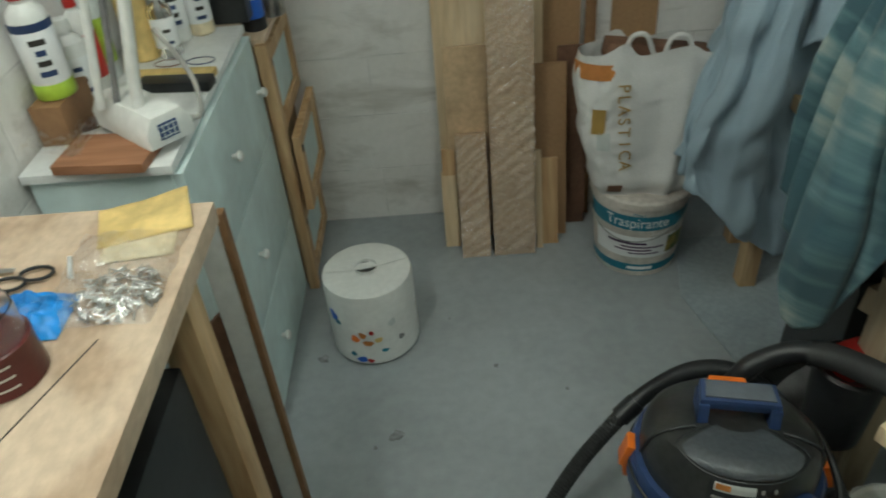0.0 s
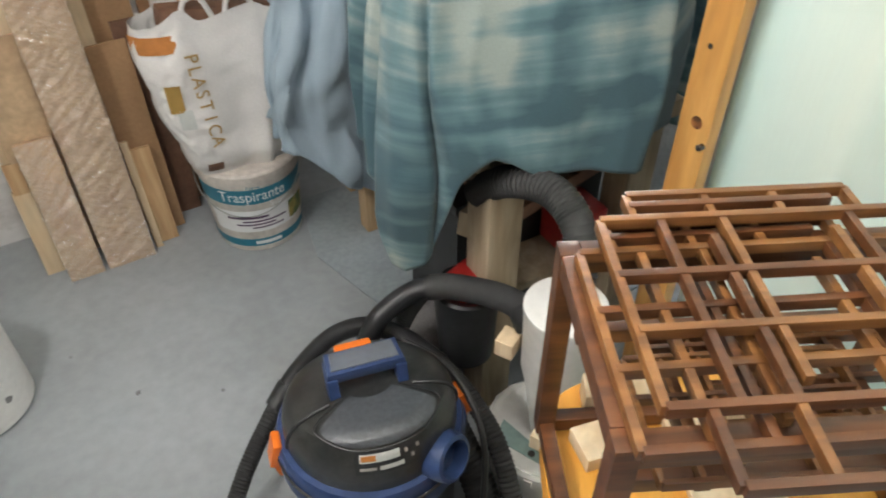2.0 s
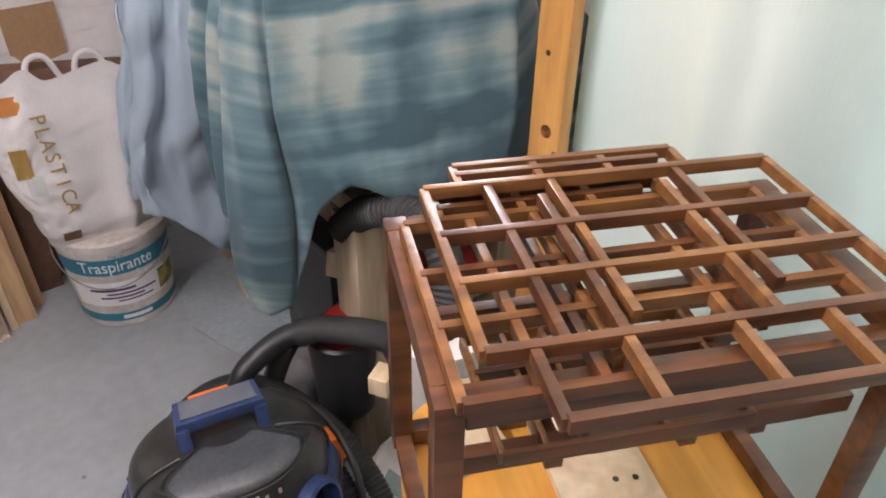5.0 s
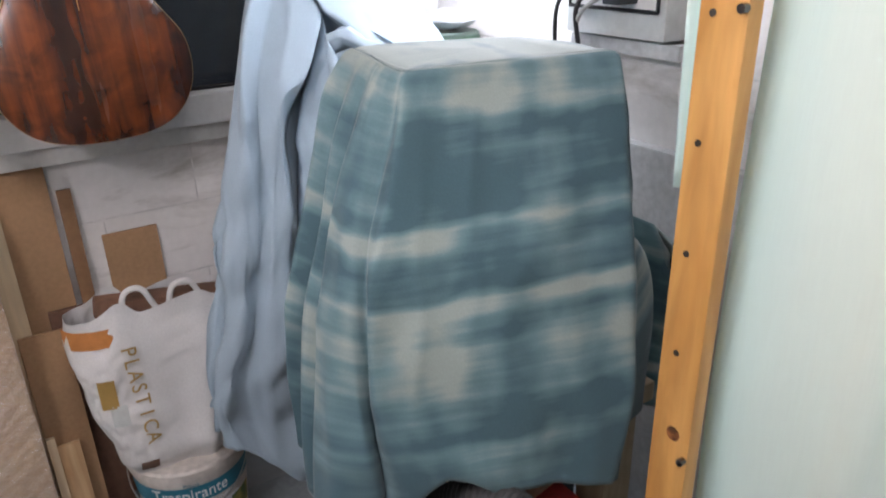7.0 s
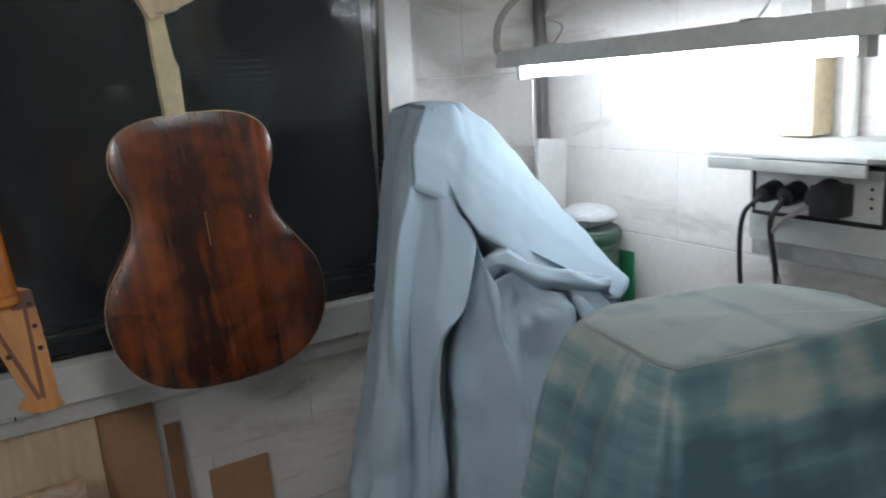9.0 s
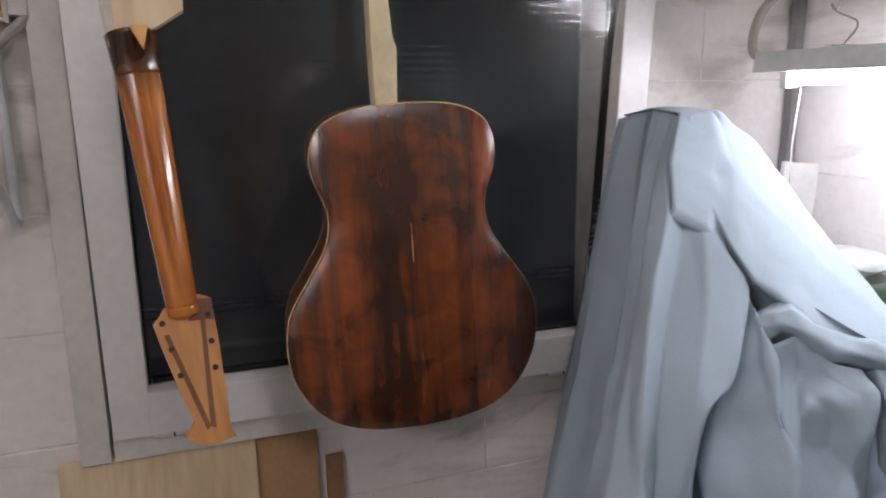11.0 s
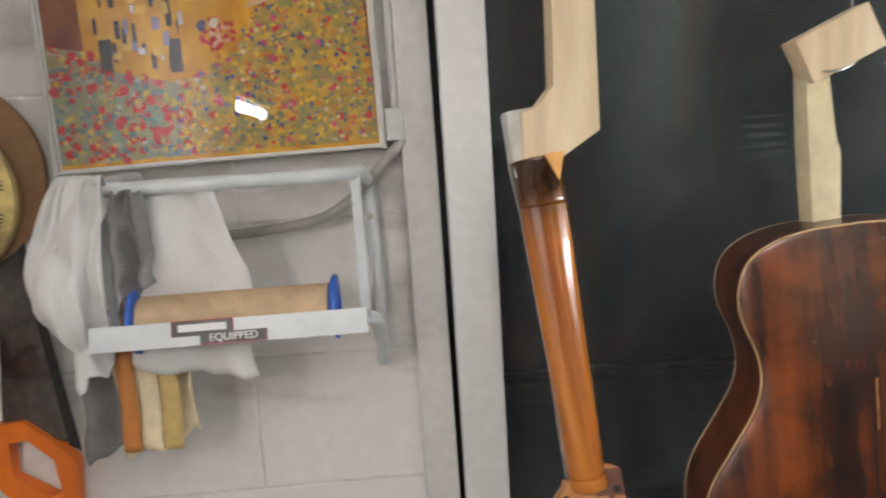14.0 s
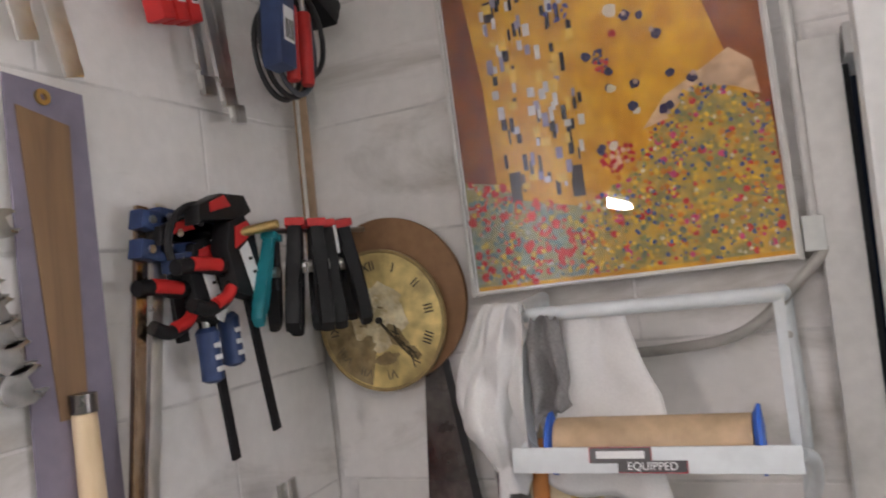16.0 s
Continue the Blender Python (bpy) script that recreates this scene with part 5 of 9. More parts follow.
part("scene_print", band(0.085, 0.150, -50, -18, 0.0019), mat("green_label_print", (0.10, 0.16, 0.05), 0.5, vary=0.3, scale=30, second=(0.45, 0.35, 0.08)), bucket)

sack = thing("plastic_sack", (1.10, 1.995, 0.285), "crumpled white woven sack with gold print on the bucket", "sack")


def sack_f(u, v):
    a = 2 * math.pi * u
    w, d = spline([(0, 0.128), (0.12, 0.155), (0.5, 0.198), (0.85, 0.222), (1.0, 0.215)], v), spline([(0, 0.085), (0.15, 0.105), (0.6, 0.085), (1, 0.055)], v)
    c, s = math.cos(a), math.sin(a)
    e = 0.55
    x, y = w * abs(c) ** e * (1 if c > 0 else -1), d * abs(s) ** e * (1 if s > 0 else -1)
    g = wob(x * 11 + 3, v * 4, y * 6) * 0.011 + wob(x * 26, v * 11, 5) * 0.003 - 0.012 * math.exp(-((x - 0.045) / 0.02) ** 2) * (1 - v * 0.4)
    top = 0.43 + 0.025 * wob(x * 14, 2, 1) + 0.012 * math.sin(x * 40)
    return Vector((x + 0.02 * v - 0.008, y + g - 0.0 * v, -0.012 + v * top))


part("bag", crumple(sack_f, 56, 28, lambda x, y, z: 1.045, lambda x, y, z: 1.04, 0.002, 0.018, 220, 3), M_BAG, sack, angle=75)


def on_sack(x, z):
    """The front of the sack at a place across and up."""
    v = (z + 0.012) / 0.43
    d = spline([(0, 0.085), (0.15, 0.105), (0.6, 0.085), (1, 0.055)], v)
    return Vector((x, -d - 0.014, z))


def sack_patch(x0, x1, z0, z1, m, lift=0.0):
    def f(u, v):
        x, z = x0 + (x1 - x0) * u, z0 + (z1 - z0) * v
        t = (z + 0.012) / 0.43
        best = None
        for k in range(60, 90):
            p = sack_f(k / 120 + 0.0, t)
            if best is None or abs(p.x - x) < abs(best.x - x):
                best = p
        return Vector((x, best.y - 0.004 - lift, z))
    return sheet(f, 10, 8)


part("orange_patch", sack_patch(-0.214, -0.112, 0.352, 0.392, None), M_ORANGE_PRINT, sack, "orange-brown printed patch")
part("gold_shape", sack_patch(-0.175, -0.140, 0.20, 0.275, None), M_GOLD_PRINT, sack, "gold printed shape")
part("grey_shape", sack_patch(-0.160, -0.125, 0.155, 0.205, None), M_GREYPLAST, sack, "grey printed shape")
part("dark_label", sack_patch(-0.125, -0.085, 0.02, 0.05, None), M_CARD_DARK, sack, "small dark printed label")
for k, ch in enumerate("PLASTICA"):
    z = 0.338 - k * 0.0315
    p = on_sack(-0.100 + 0.0018 * k, z)
    letters("letter", ch, 0.047, Matrix.Translation((p.x, sack_patch(p.x, p.x + 0.001, z, z + 0.001, None).verts[:][0].co.y - 0.009 - (0.006 if k == 0 else 0.0), z)) @ Matrix.Rotation(radians(90), 4, "X") @ Matrix.Rotation(radians(-90), 4, "Z"), M_GOLD_PRINT, sack, 0.0004)
for sx, h in ((-0.05, 0.05), (0.055, 0.04)):
    part("handle_loop", tube([(sx - 0.04, -0.03, 0.40), (sx - 0.025, -0.03, 0.40 + h), (sx + 0.01, -0.035, 0.405 + h), (sx + 0.035, -0.03, 0.40)], lambda t: 0.007, 8), M_BAG, sack, "crumpled sack handle")
part("inner_scrap", box((0.0, 0.0, 0.395), (0.28, 0.06, 0.05), Matrix.Rotation(0.15, 3, "Y"), 0.01), M_CARD_DARK, sack, "brown scraps inside the sack")

# ---- paper towel roll on the floor ----
roll = thing("paper_towel_roll", (0.288, 1.70, 0.0), "large wrapped white paper roll with colourful print", "paper roll", turn=10)
part("wrapped_roll", lathe([(0.030, 0.262), (0.030, 0.250), (0.106, 0.2515), (0.120, 0.247), (0.123, 0.235), (0.123, 0.012), (0.114, 0.002), (0.0, 0.001)], seg=56), M_WHITEPLAST, roll)
part("core", lathe([(0.0, 0.20), (0.029, 0.20), (0.0295, 0.2525), (0.027, 0.2525), (0.027, 0.21)], seg=28), M_BLACK, roll, "dark cardboard core hole")
part("end_flap", prism([(-0.11, 0.010), (-0.02, -0.002), (0.02, -0.002), (0.11, 0.012), (0.112, 0.028), (-0.10, 0.02)], 0.2522, 0.2535), M_WHITEPLAST, roll, "folded wrapper flap", smooth=False)


def roll_blot(a, z, r, tall, off, turn):
    """A rounded printed shape that lies on the wrapper."""
    bm = bmesh.new()
    ring = []
    for q in range(14):
        t = 2 * math.pi * q / 14
        x, y = r * math.cos(t) * (1 + 0.22 * math.sin(3 * t + turn)), r * tall * math.sin(t) * (1 + 0.2 * math.cos(2 * t + turn))
        b = radians(a) + x / 0.123
        ring.append(bm.verts.new(((0.1232 + off) * math.cos(b), (0.1232 + off) * math.sin(b), z + y)))
    bm.faces.new(ring)
    return bm


rnd = random.Random(4)
for k, (a, z, r, tall, m, n) in enumerate(((-150, 0.165, 0.015, 1.3, M_BLUE, "blue_print"), (-143, 0.148, 0.010, 1.0, M_TEAL, "teal_print"), (-120, 0.105, 0.012, 1.0, M_ORANGE, "orange_print"), (-110, 0.118, 0.010, 1.2, M_ORANGE_PRINT, "orange_print"),
                                           (-104, 0.090, 0.014, 0.8, M_ORANGE_PRINT, "orange_print"), (-98, 0.128, 0.007, 1.0, M_RED, "red_print"), (-90, 0.100, 0.011, 0.9, M_YELLOW, "yellow_print"), (-70, 0.150, 0.011, 1.1, M_GREYPLAST, "grey_print"),
                                           (-114, 0.030, 0.015, 0.7, M_BLUE, "blue_print"), (-104, 0.026, 0.009, 0.9, M_RED, "red_print"), (-125, 0.048, 0.009, 0.8, M_TEAL, "teal_print"), (-60, 0.085, 0.009, 1.1, M_RAG_GREY, "grey_print"), (-84, 0.060, 0.010, 0.7, M_TEAL, "teal_print"))):
    part(n, roll_blot(a, z, r, tall, 0.0006 + 0.0002 * k, rnd.uniform(0, 6)), m, roll, smooth=False)
# ---- covered machines ----


# the dyed sheet over the squat machine: a flat front that flares, a gathered corner that hangs low beside it, a bundle on the other side
TURN = Matrix.Translation((1.287, 1.141, 0.0)) @ Matrix.Rotation(radians(-9), 4, "Z")
dyed_cover = thing("machine_cover", (0, 0, 0), "teal dip-dyed cotton sheet draped over a workshop machine", "cloth", m=TURN)
LEFT_EDGE = [(0.0, 0.0), (0.06, -0.018), (0.14, -0.047), (0.21, -0.076), (0.28, -0.095), (0.36, -0.100), (0.44, -0.094), (0.51, -0.077), (0.58, -0.063)]
RIGHT_EDGE = [(0.0, 0.332), (0.07, 0.313), (0.12, 0.295), (0.23, 0.279), (0.35, 0.265), (0.45, 0.260), (0.58, 0.226)]
HEM = [(0.0, 0.580), (0.12, 0.553), (0.22, 0.532), (0.42, 0.573), (0.7, 0.568), (0.85, 0.576), (1.0, 0.584)]


def front_line(share):
    """A line down the flared front, from one edge (0) to the other (1)."""
    out = []
    for k in range(9):
        d = spline(HEM, share) * k / 8
        a, b = (np.interp(d, [q[0] for q in e], [q[1] for q in e]) for e in (LEFT_EDGE, RIGHT_EDGE))
        x = a + (b - a) * share
        flare = 1.6 * (1 - math.exp(-d / 0.3))
        puff = 0.010 * math.sin(math.pi * share) * math.sin(math.pi * min(1.0, d / 0.58))
        out.append((x, -(0.10 + 0.2 * max(x, -0.1)) * flare - puff, 1.308 - d))
    return out


def fall(*knots):
    return list(knots)


dyed_lines = [front_line(s) for s in (1.0, 0.86, 0.7, 0.56, 0.42, 0.3, 0.2, 0.11, 0.0)] + [
    fall((-0.002, 0.010, 1.307), (-0.022, -0.006, 1.235), (-0.050, -0.022, 1.16), (-0.086, -0.052, 1.03), (-0.090, -0.066, 0.86), (-0.080, -0.066, 0.70), (-0.092, -0.066, 0.55)),
    fall((-0.008, 0.018, 1.308), (-0.040, 0.000, 1.23), (-0.080, -0.028, 1.13), (-0.108, -0.056, 1.0), (-0.112, -0.082, 0.85), (-0.098, -0.085, 0.70), (-0.112, -0.075, 0.53)),
    fall((-0.012, 0.030, 1.31), (-0.050, 0.010, 1.235), (-0.095, -0.020, 1.13), (-0.130, -0.045, 0.99), (-0.150, -0.060, 0.82), (-0.158, -0.065, 0.65), (-0.145, -0.062, 0.512)),
    fall((-0.015, 0.042, 1.312), (-0.060, 0.030, 1.23), (-0.108, 0.020, 1.11), (-0.143, 0.000, 0.97), (-0.170, -0.010, 0.79), (-0.180, -0.020, 0.62), (-0.165, -0.040, 0.525))] + [
    fall((-0.018, 0.058, 1.314), (-0.048, 0.060, 1.23), (-0.080, 0.055, 1.11), (-0.108, 0.045, 0.97), (-0.120, 0.035, 0.80), (-0.135, 0.020, 0.64)),
    fall((-0.021, 0.075, 1.317), (-0.068, 0.078, 1.23), (-0.100, 0.072, 1.11), (-0.145, 0.068, 0.95), (-0.170, 0.062, 0.80), (-0.165, 0.058, 0.66)),
    fall((-0.025, 0.098, 1.32), (-0.055, 0.105, 1.23), (-0.082, 0.108, 1.10), (-0.112, 0.110, 0.95), (-0.130, 0.110, 0.80), (-0.140, 0.110, 0.68)),
    fall((-0.030, 0.140, 1.322), (-0.074, 0.128, 1.27), (-0.090, 0.130, 1.20), (-0.115, 0.130, 1.12), (-0.158, 0.130, 0.98), (-0.175, 0.130, 0.85), (-0.170, 0.130, 0.70))] + [
    fall((0.050, 0.200, 1.315), (0.030, 0.240, 1.20), (0.000, 0.270, 1.0), (-0.020, 0.280, 0.70)),
    fall((0.280, 0.190, 1.310), (0.300, 0.230, 1.20), (0.320, 0.260, 1.0), (0.350, 0.280, 0.70)),
    fall((0.334, 0.100, 1.306), (0.370, 0.110, 1.22), (0.365, 0.110, 1.06), (0.430, 0.110, 0.95), (0.470, 0.110, 0.80), (0.460, 0.110, 0.62)),
    fall((0.334, 0.050, 1.305), (0.348, 0.040, 1.24), (0.318, 0.020, 1.16), (0.330, 0.010, 1.06), (0.415, 0.000, 0.985), (0.455, 0.000, 0.86), (0.450, 0.000, 0.66))] + [
    fall((0.333, 0.020, 1.304), (0.318, 0.000, 1.24), (0.288, -0.050, 1.13), (0.285, -0.070, 1.0), (0.300, -0.080, 0.86), (0.290, -0.085, 0.70))]
cloth_part("drape", dyed_cover, dyed_lines, M_DYED, "", 9, 84, True, 3, ((0.008, 3.5, 2.6, 3.1, 0.28, 1.0), (0.0045, 11.0, 6.0, 6.4, 0.2, 1.0)), lid=(0.15, 0.09, 1.312))

cloth_part("gathered_corner", dyed_cover, [
    fall((1.735, 1.19, 1.01), (1.75, 1.19, 0.876), (1.76, 1.19, 0.731), (1.77, 1.19, 0.60)),
    fall((1.797, 1.15, 0.979), (1.81, 1.129, 0.93), (1.823, 1.117, 0.848), (1.824, 1.126, 0.727), (1.848, 1.143, 0.568)),
    fall((1.823, 1.167, 0.96), (1.856, 1.152, 0.895), (1.888, 1.149, 0.811), (1.899, 1.155, 0.674), (1.892, 1.156, 0.538)),
    fall((1.805, 1.149, 0.97), (1.848, 1.128, 0.91), (1.859, 1.111, 0.838), (1.878, 1.108, 0.75), (1.883, 1.118, 0.644), (1.883, 1.138, 0.554)),
    fall((1.845, 1.173, 0.946), (1.91, 1.153, 0.877), (1.942, 1.149, 0.791), (1.967, 1.145, 0.69), (1.957, 1.147, 0.588), (1.936, 1.16, 0.515)),
    fall((1.885, 1.207, 0.923), (1.981, 1.203, 0.829), (2.005, 1.198, 0.744), (2.010, 1.194, 0.636), (2.005, 1.196, 0.528), (1.99, 1.201, 0.462))],
    M_DYED, "crumpled corner gathered at the side", 8, 40, False, 1, ((0.014, 9.0, 9.0, 4.4, 0.1, 1.0), (0.006, 22.0, 16.0, 8.4, 0.1, 1.0)), m=TURN.inverted())

# the plain sheet over the tall machine: a smooth fold over its sloping arm, long falls beside it, bunched folds beneath the arm
blue_cover = thing("sheet_cover", (0, 0, 0), "blue-grey cotton sheet with frayed edge draped over a tall machine", "cloth")
sheet_lines = [
    fall((1.515, 2.170, 1.530), (1.500, 2.190, 1.40), (1.475, 2.20, 1.23), (1.430, 2.20, 1.0), (1.36, 2.15, 0.80), (1.28, 2.05, 0.60), (1.20, 1.95, 0.42)),
    fall((1.512, 2.120, 1.540), (1.470, 2.100, 1.42), (1.430, 2.07, 1.25), (1.370, 2.05, 1.0), (1.30, 1.99, 0.80), (1.22, 1.93, 0.60), (1.17, 1.88, 0.42)),
    fall((1.512, 2.060, 1.548), (1.455, 2.010, 1.45), (1.420, 1.97, 1.30), (1.370, 1.94, 1.10), (1.31, 1.90, 0.90), (1.25, 1.87, 0.72), (1.20, 1.84, 0.58), (1.17, 1.82, 0.42))] + [
    fall((1.510, 2.020, 1.545), (1.430, 1.950, 1.455), (1.370, 1.89, 1.32), (1.310, 1.85, 1.12), (1.24, 1.80, 0.93), (1.185, 1.79, 0.86), (1.20, 1.79, 0.72), (1.145, 1.79, 0.55), (1.150, 1.79, 0.42)),
    fall((1.505, 1.985, 1.540), (1.420, 1.900, 1.475), (1.381, 1.837, 1.41), (1.322, 1.781, 1.328), (1.279, 1.734, 1.227), (1.26, 1.703, 1.112), (1.235, 1.685, 0.95), (1.205, 1.69, 0.75), (1.165, 1.70, 0.60), (1.145, 1.72, 0.50), (1.165, 1.73, 0.40)),
    fall((1.525, 1.980, 1.540), (1.440, 1.890, 1.455), (1.405, 1.83, 1.385), (1.350, 1.785, 1.28), (1.31, 1.745, 1.18), (1.285, 1.715, 1.03), (1.26, 1.700, 0.88), (1.235, 1.715, 0.72), (1.20, 1.735, 0.55), (1.21, 1.74, 0.35))] + [
    fall((1.535, 1.980, 1.535), (1.460, 1.875, 1.435), (1.425, 1.81, 1.375), (1.385, 1.75, 1.28), (1.34, 1.71, 1.19), (1.305, 1.69, 1.03), (1.28, 1.68, 0.88), (1.26, 1.69, 0.70), (1.24, 1.71, 0.50), (1.26, 1.74, 0.30)),
    fall((1.550, 1.985, 1.530), (1.495, 1.885, 1.425), (1.455, 1.806, 1.362), (1.470, 1.775, 1.318), (1.440, 1.74, 1.265), (1.398, 1.705, 1.205), (1.342, 1.688, 1.176), (1.33, 1.688, 1.10), (1.325, 1.68, 1.0), (1.31, 1.685, 0.85), (1.29, 1.70, 0.60), (1.32, 1.74, 0.22)),
    fall((1.560, 2.010, 1.49), (1.530, 1.945, 1.375), (1.510, 1.880, 1.32), (1.475, 1.86, 1.25), (1.41, 1.83, 1.17), (1.37, 1.80, 1.05), (1.355, 1.78, 0.90), (1.345, 1.77, 0.60), (1.35, 1.77, 0.20))] + [
    fall((1.575, 2.020, 1.46), (1.545, 1.950, 1.34), (1.520, 1.870, 1.22), (1.45, 1.82, 1.08), (1.43, 1.79, 0.90), (1.42, 1.76, 0.60), (1.43, 1.75, 0.14)),
    fall((1.590, 2.030, 1.44), (1.570, 1.970, 1.31), (1.560, 1.890, 1.20), (1.53, 1.84, 1.05), (1.51, 1.81, 0.90), (1.50, 1.79, 0.60), (1.50, 1.78, 0.16))]


def tucked(a, b, share, depth):
    """A valley or ridge between two falls: it starts with them at the top and ends with them at the hem."""
    out = []
    for k in range(8):
        v = k / 7
        p, q = (Vector([np.interp(v, np.linspace(0, 1, len(f)), [c[i] for c in f]) for i in range(3)]) for f in (a, b))
        w = depth * min(1.0, 0.25 + 2.5 * v)
        out.append(tuple(p + (q - p) * share + Vector((w, 0.35 * w, 0))))
    return out


for k, share, depth in ((3, 0.62, -0.022), (3, 0.38, 0.026), (2, 0.70, -0.024), (2, 0.40, 0.028), (1, 0.55, 0.030), (0, 0.72, -0.020), (0, 0.45, 0.022)):
    sheet_lines.insert(k + 1, tucked(sheet_lines[k], sheet_lines[k + 1] if share in (0.62, 0.70, 0.55, 0.72) else sheet_lines[k + 2], share, depth))
cloth_part("long_fall", blue_cover, sheet_lines,
    M_BLUECLOTH, "", 8, 110, False, 0, ((0.012, 6.5, 0.6, 2.2, 0.08, 1.0), (0.022, 4.5, 4.5, 5.2, 0.50, 1.0), (0.012, 12.0, 6.0, 7.7, 0.35, 1.0), (0.004, 26.0, 12.0, 3.9, 0.4, 1.0)))
rnd = random.Random(19)
bm = bmesh.new()
edge = smooth_path(sheet_lines[0], 30)
for k in range(150):
    p = Vector(edge[int(len(edge) * 0.55 * rnd.random())])
    d = Vector((rnd.uniform(-1.0, -0.1), rnd.uniform(-0.6, 0.6), rnd.uniform(-0.9, 0.3))).normalized() * rnd.uniform(0.004, 0.014)
    add_rod(bm, p + Vector((0.002, 0, 0)), p + d, 0.0006, 0.0004, 5)
tagged(part("frayed_threads", bm, M_BLUECLOTH, blue_cover, "loose threads along the torn edge"), kind="stuff")
# folds caught under the arm: a front one, one slung across, a roll along the arm, a trailing one and the stuff behind them
cloth_part("front_fold", blue_cover, [
    fall((1.489, 1.802, 1.316), (1.462, 1.799, 1.237), (1.42, 1.791, 1.152), (1.399, 1.774, 1.068), (1.372, 1.749, 0.95), (1.342, 1.711, 0.784)),
    fall((1.477, 1.767, 1.285), (1.443, 1.755, 1.225), (1.401, 1.742, 1.166), (1.377, 1.724, 1.075), (1.364, 1.701, 0.979), (1.342, 1.662, 0.82)),
    fall((1.468, 1.751, 1.285), (1.46, 1.731, 1.247), (1.448, 1.711, 1.193), (1.43, 1.699, 1.111), (1.407, 1.679, 0.998), (1.38, 1.638, 0.825)),
    fall((1.469, 1.749, 1.281), (1.459, 1.713, 1.246), (1.449, 1.683, 1.181), (1.459, 1.65, 1.101), (1.453, 1.635, 1.01), (1.426, 1.595, 0.841)),
    fall((1.476, 1.755, 1.276), (1.473, 1.725, 1.238), (1.477, 1.702, 1.168), (1.486, 1.668, 1.081), (1.493, 1.652, 0.99), (1.465, 1.612, 0.816))],
    M_BLUECLOTH, "", 8, 44, False, 1, ((0.012, 8.0, 7.0, 13.1, 0.06, 0.97), (0.005, 19.0, 15.0, 7.7, 0.06, 0.97)), taut=True)
cloth_part("slung_fold", blue_cover, [
    fall((1.468, 1.723, 1.241), (1.467, 1.715, 1.197), (1.458, 1.692, 1.173), (1.468, 1.659, 1.095), (1.471, 1.644, 1.0), (1.443, 1.604, 0.829)),
    fall((1.51, 1.72, 1.253), (1.522, 1.72, 1.204), (1.496, 1.68, 1.17), (1.502, 1.684, 1.139), (1.505, 1.676, 1.068), (1.499, 1.645, 0.974)),
    fall((1.533, 1.71, 1.234), (1.541, 1.696, 1.198), (1.525, 1.667, 1.181), (1.538, 1.673, 1.136), (1.532, 1.671, 1.069), (1.524, 1.644, 0.968))] + [
    fall((1.551, 1.692, 1.217), (1.555, 1.675, 1.189), (1.556, 1.66, 1.182), (1.552, 1.654, 1.14), (1.547, 1.657, 1.077), (1.533, 1.631, 0.972)),
    fall((1.585, 1.676, 1.209), (1.58, 1.659, 1.2), (1.575, 1.647, 1.174), (1.562, 1.64, 1.135), (1.557, 1.646, 1.088), (1.549, 1.625, 0.972)),
    fall((1.606, 1.69, 1.198), (1.62, 1.686, 1.171), (1.625, 1.683, 1.133), (1.614, 1.672, 1.083), (1.602, 1.662, 1.034), (1.588, 1.643, 0.951))],
    M_BLUECLOTH, "", 8, 44, False, 1, ((0.012, 8.0, 7.0, 13.1, 0.06, 0.97), (0.005, 19.0, 15.0, 7.7, 0.06, 0.97)), taut=True)
cloth_part("rolled_fold", blue_cover, [
    fall((1.48, 1.771, 1.268), (1.507, 1.766, 1.287), (1.526, 1.751, 1.295), (1.549, 1.721, 1.259), (1.608, 1.692, 1.242), (1.679, 1.649, 1.225)),
    fall((1.464, 1.749, 1.275), (1.479, 1.728, 1.288), (1.503, 1.72, 1.295), (1.534, 1.702, 1.26), (1.594, 1.676, 1.242), (1.673, 1.64, 1.221)),
    fall((1.462, 1.738, 1.267), (1.482, 1.717, 1.274), (1.504, 1.7, 1.265), (1.537, 1.683, 1.242), (1.585, 1.666, 1.23), (1.667, 1.637, 1.211)),
    fall((1.47, 1.737, 1.242), (1.494, 1.727, 1.256), (1.516, 1.715, 1.246), (1.55, 1.698, 1.224), (1.597, 1.678, 1.212), (1.677, 1.652, 1.199)),
    fall((1.499, 1.771, 1.225), (1.531, 1.768, 1.226), (1.554, 1.755, 1.212), (1.589, 1.736, 1.197), (1.633, 1.716, 1.187), (1.699, 1.678, 1.183))],
    M_BLUECLOTH, "", 8, 44, False, 1, ((0.012, 8.0, 7.0, 14.1, 0.06, 0.97), (0.005, 19.0, 15.0, 7.7, 0.06, 0.97)), taut=True)
cloth_part("trailing_fold", blue_cover, [
    fall((1.609, 1.688, 1.197), (1.623, 1.682, 1.162), (1.628, 1.677, 1.116), (1.623, 1.663, 1.066)),
    fall((1.599, 1.666, 1.211), (1.602, 1.647, 1.183), (1.599, 1.626, 1.142), (1.593, 1.617, 1.106), (1.59, 1.606, 1.063)),
    fall((1.62, 1.662, 1.207), (1.633, 1.64, 1.175), (1.649, 1.621, 1.134), (1.656, 1.609, 1.096), (1.656, 1.596, 1.052)),
    fall((1.654, 1.652, 1.201), (1.672, 1.635, 1.169), (1.689, 1.617, 1.132), (1.709, 1.606, 1.091), (1.717, 1.589, 1.042))],
    M_BLUECLOTH, "", 8, 44, False, 1, ((0.012, 8.0, 7.0, 16.1, 0.06, 0.97), (0.005, 19.0, 15.0, 7.7, 0.06, 0.97)), taut=True)
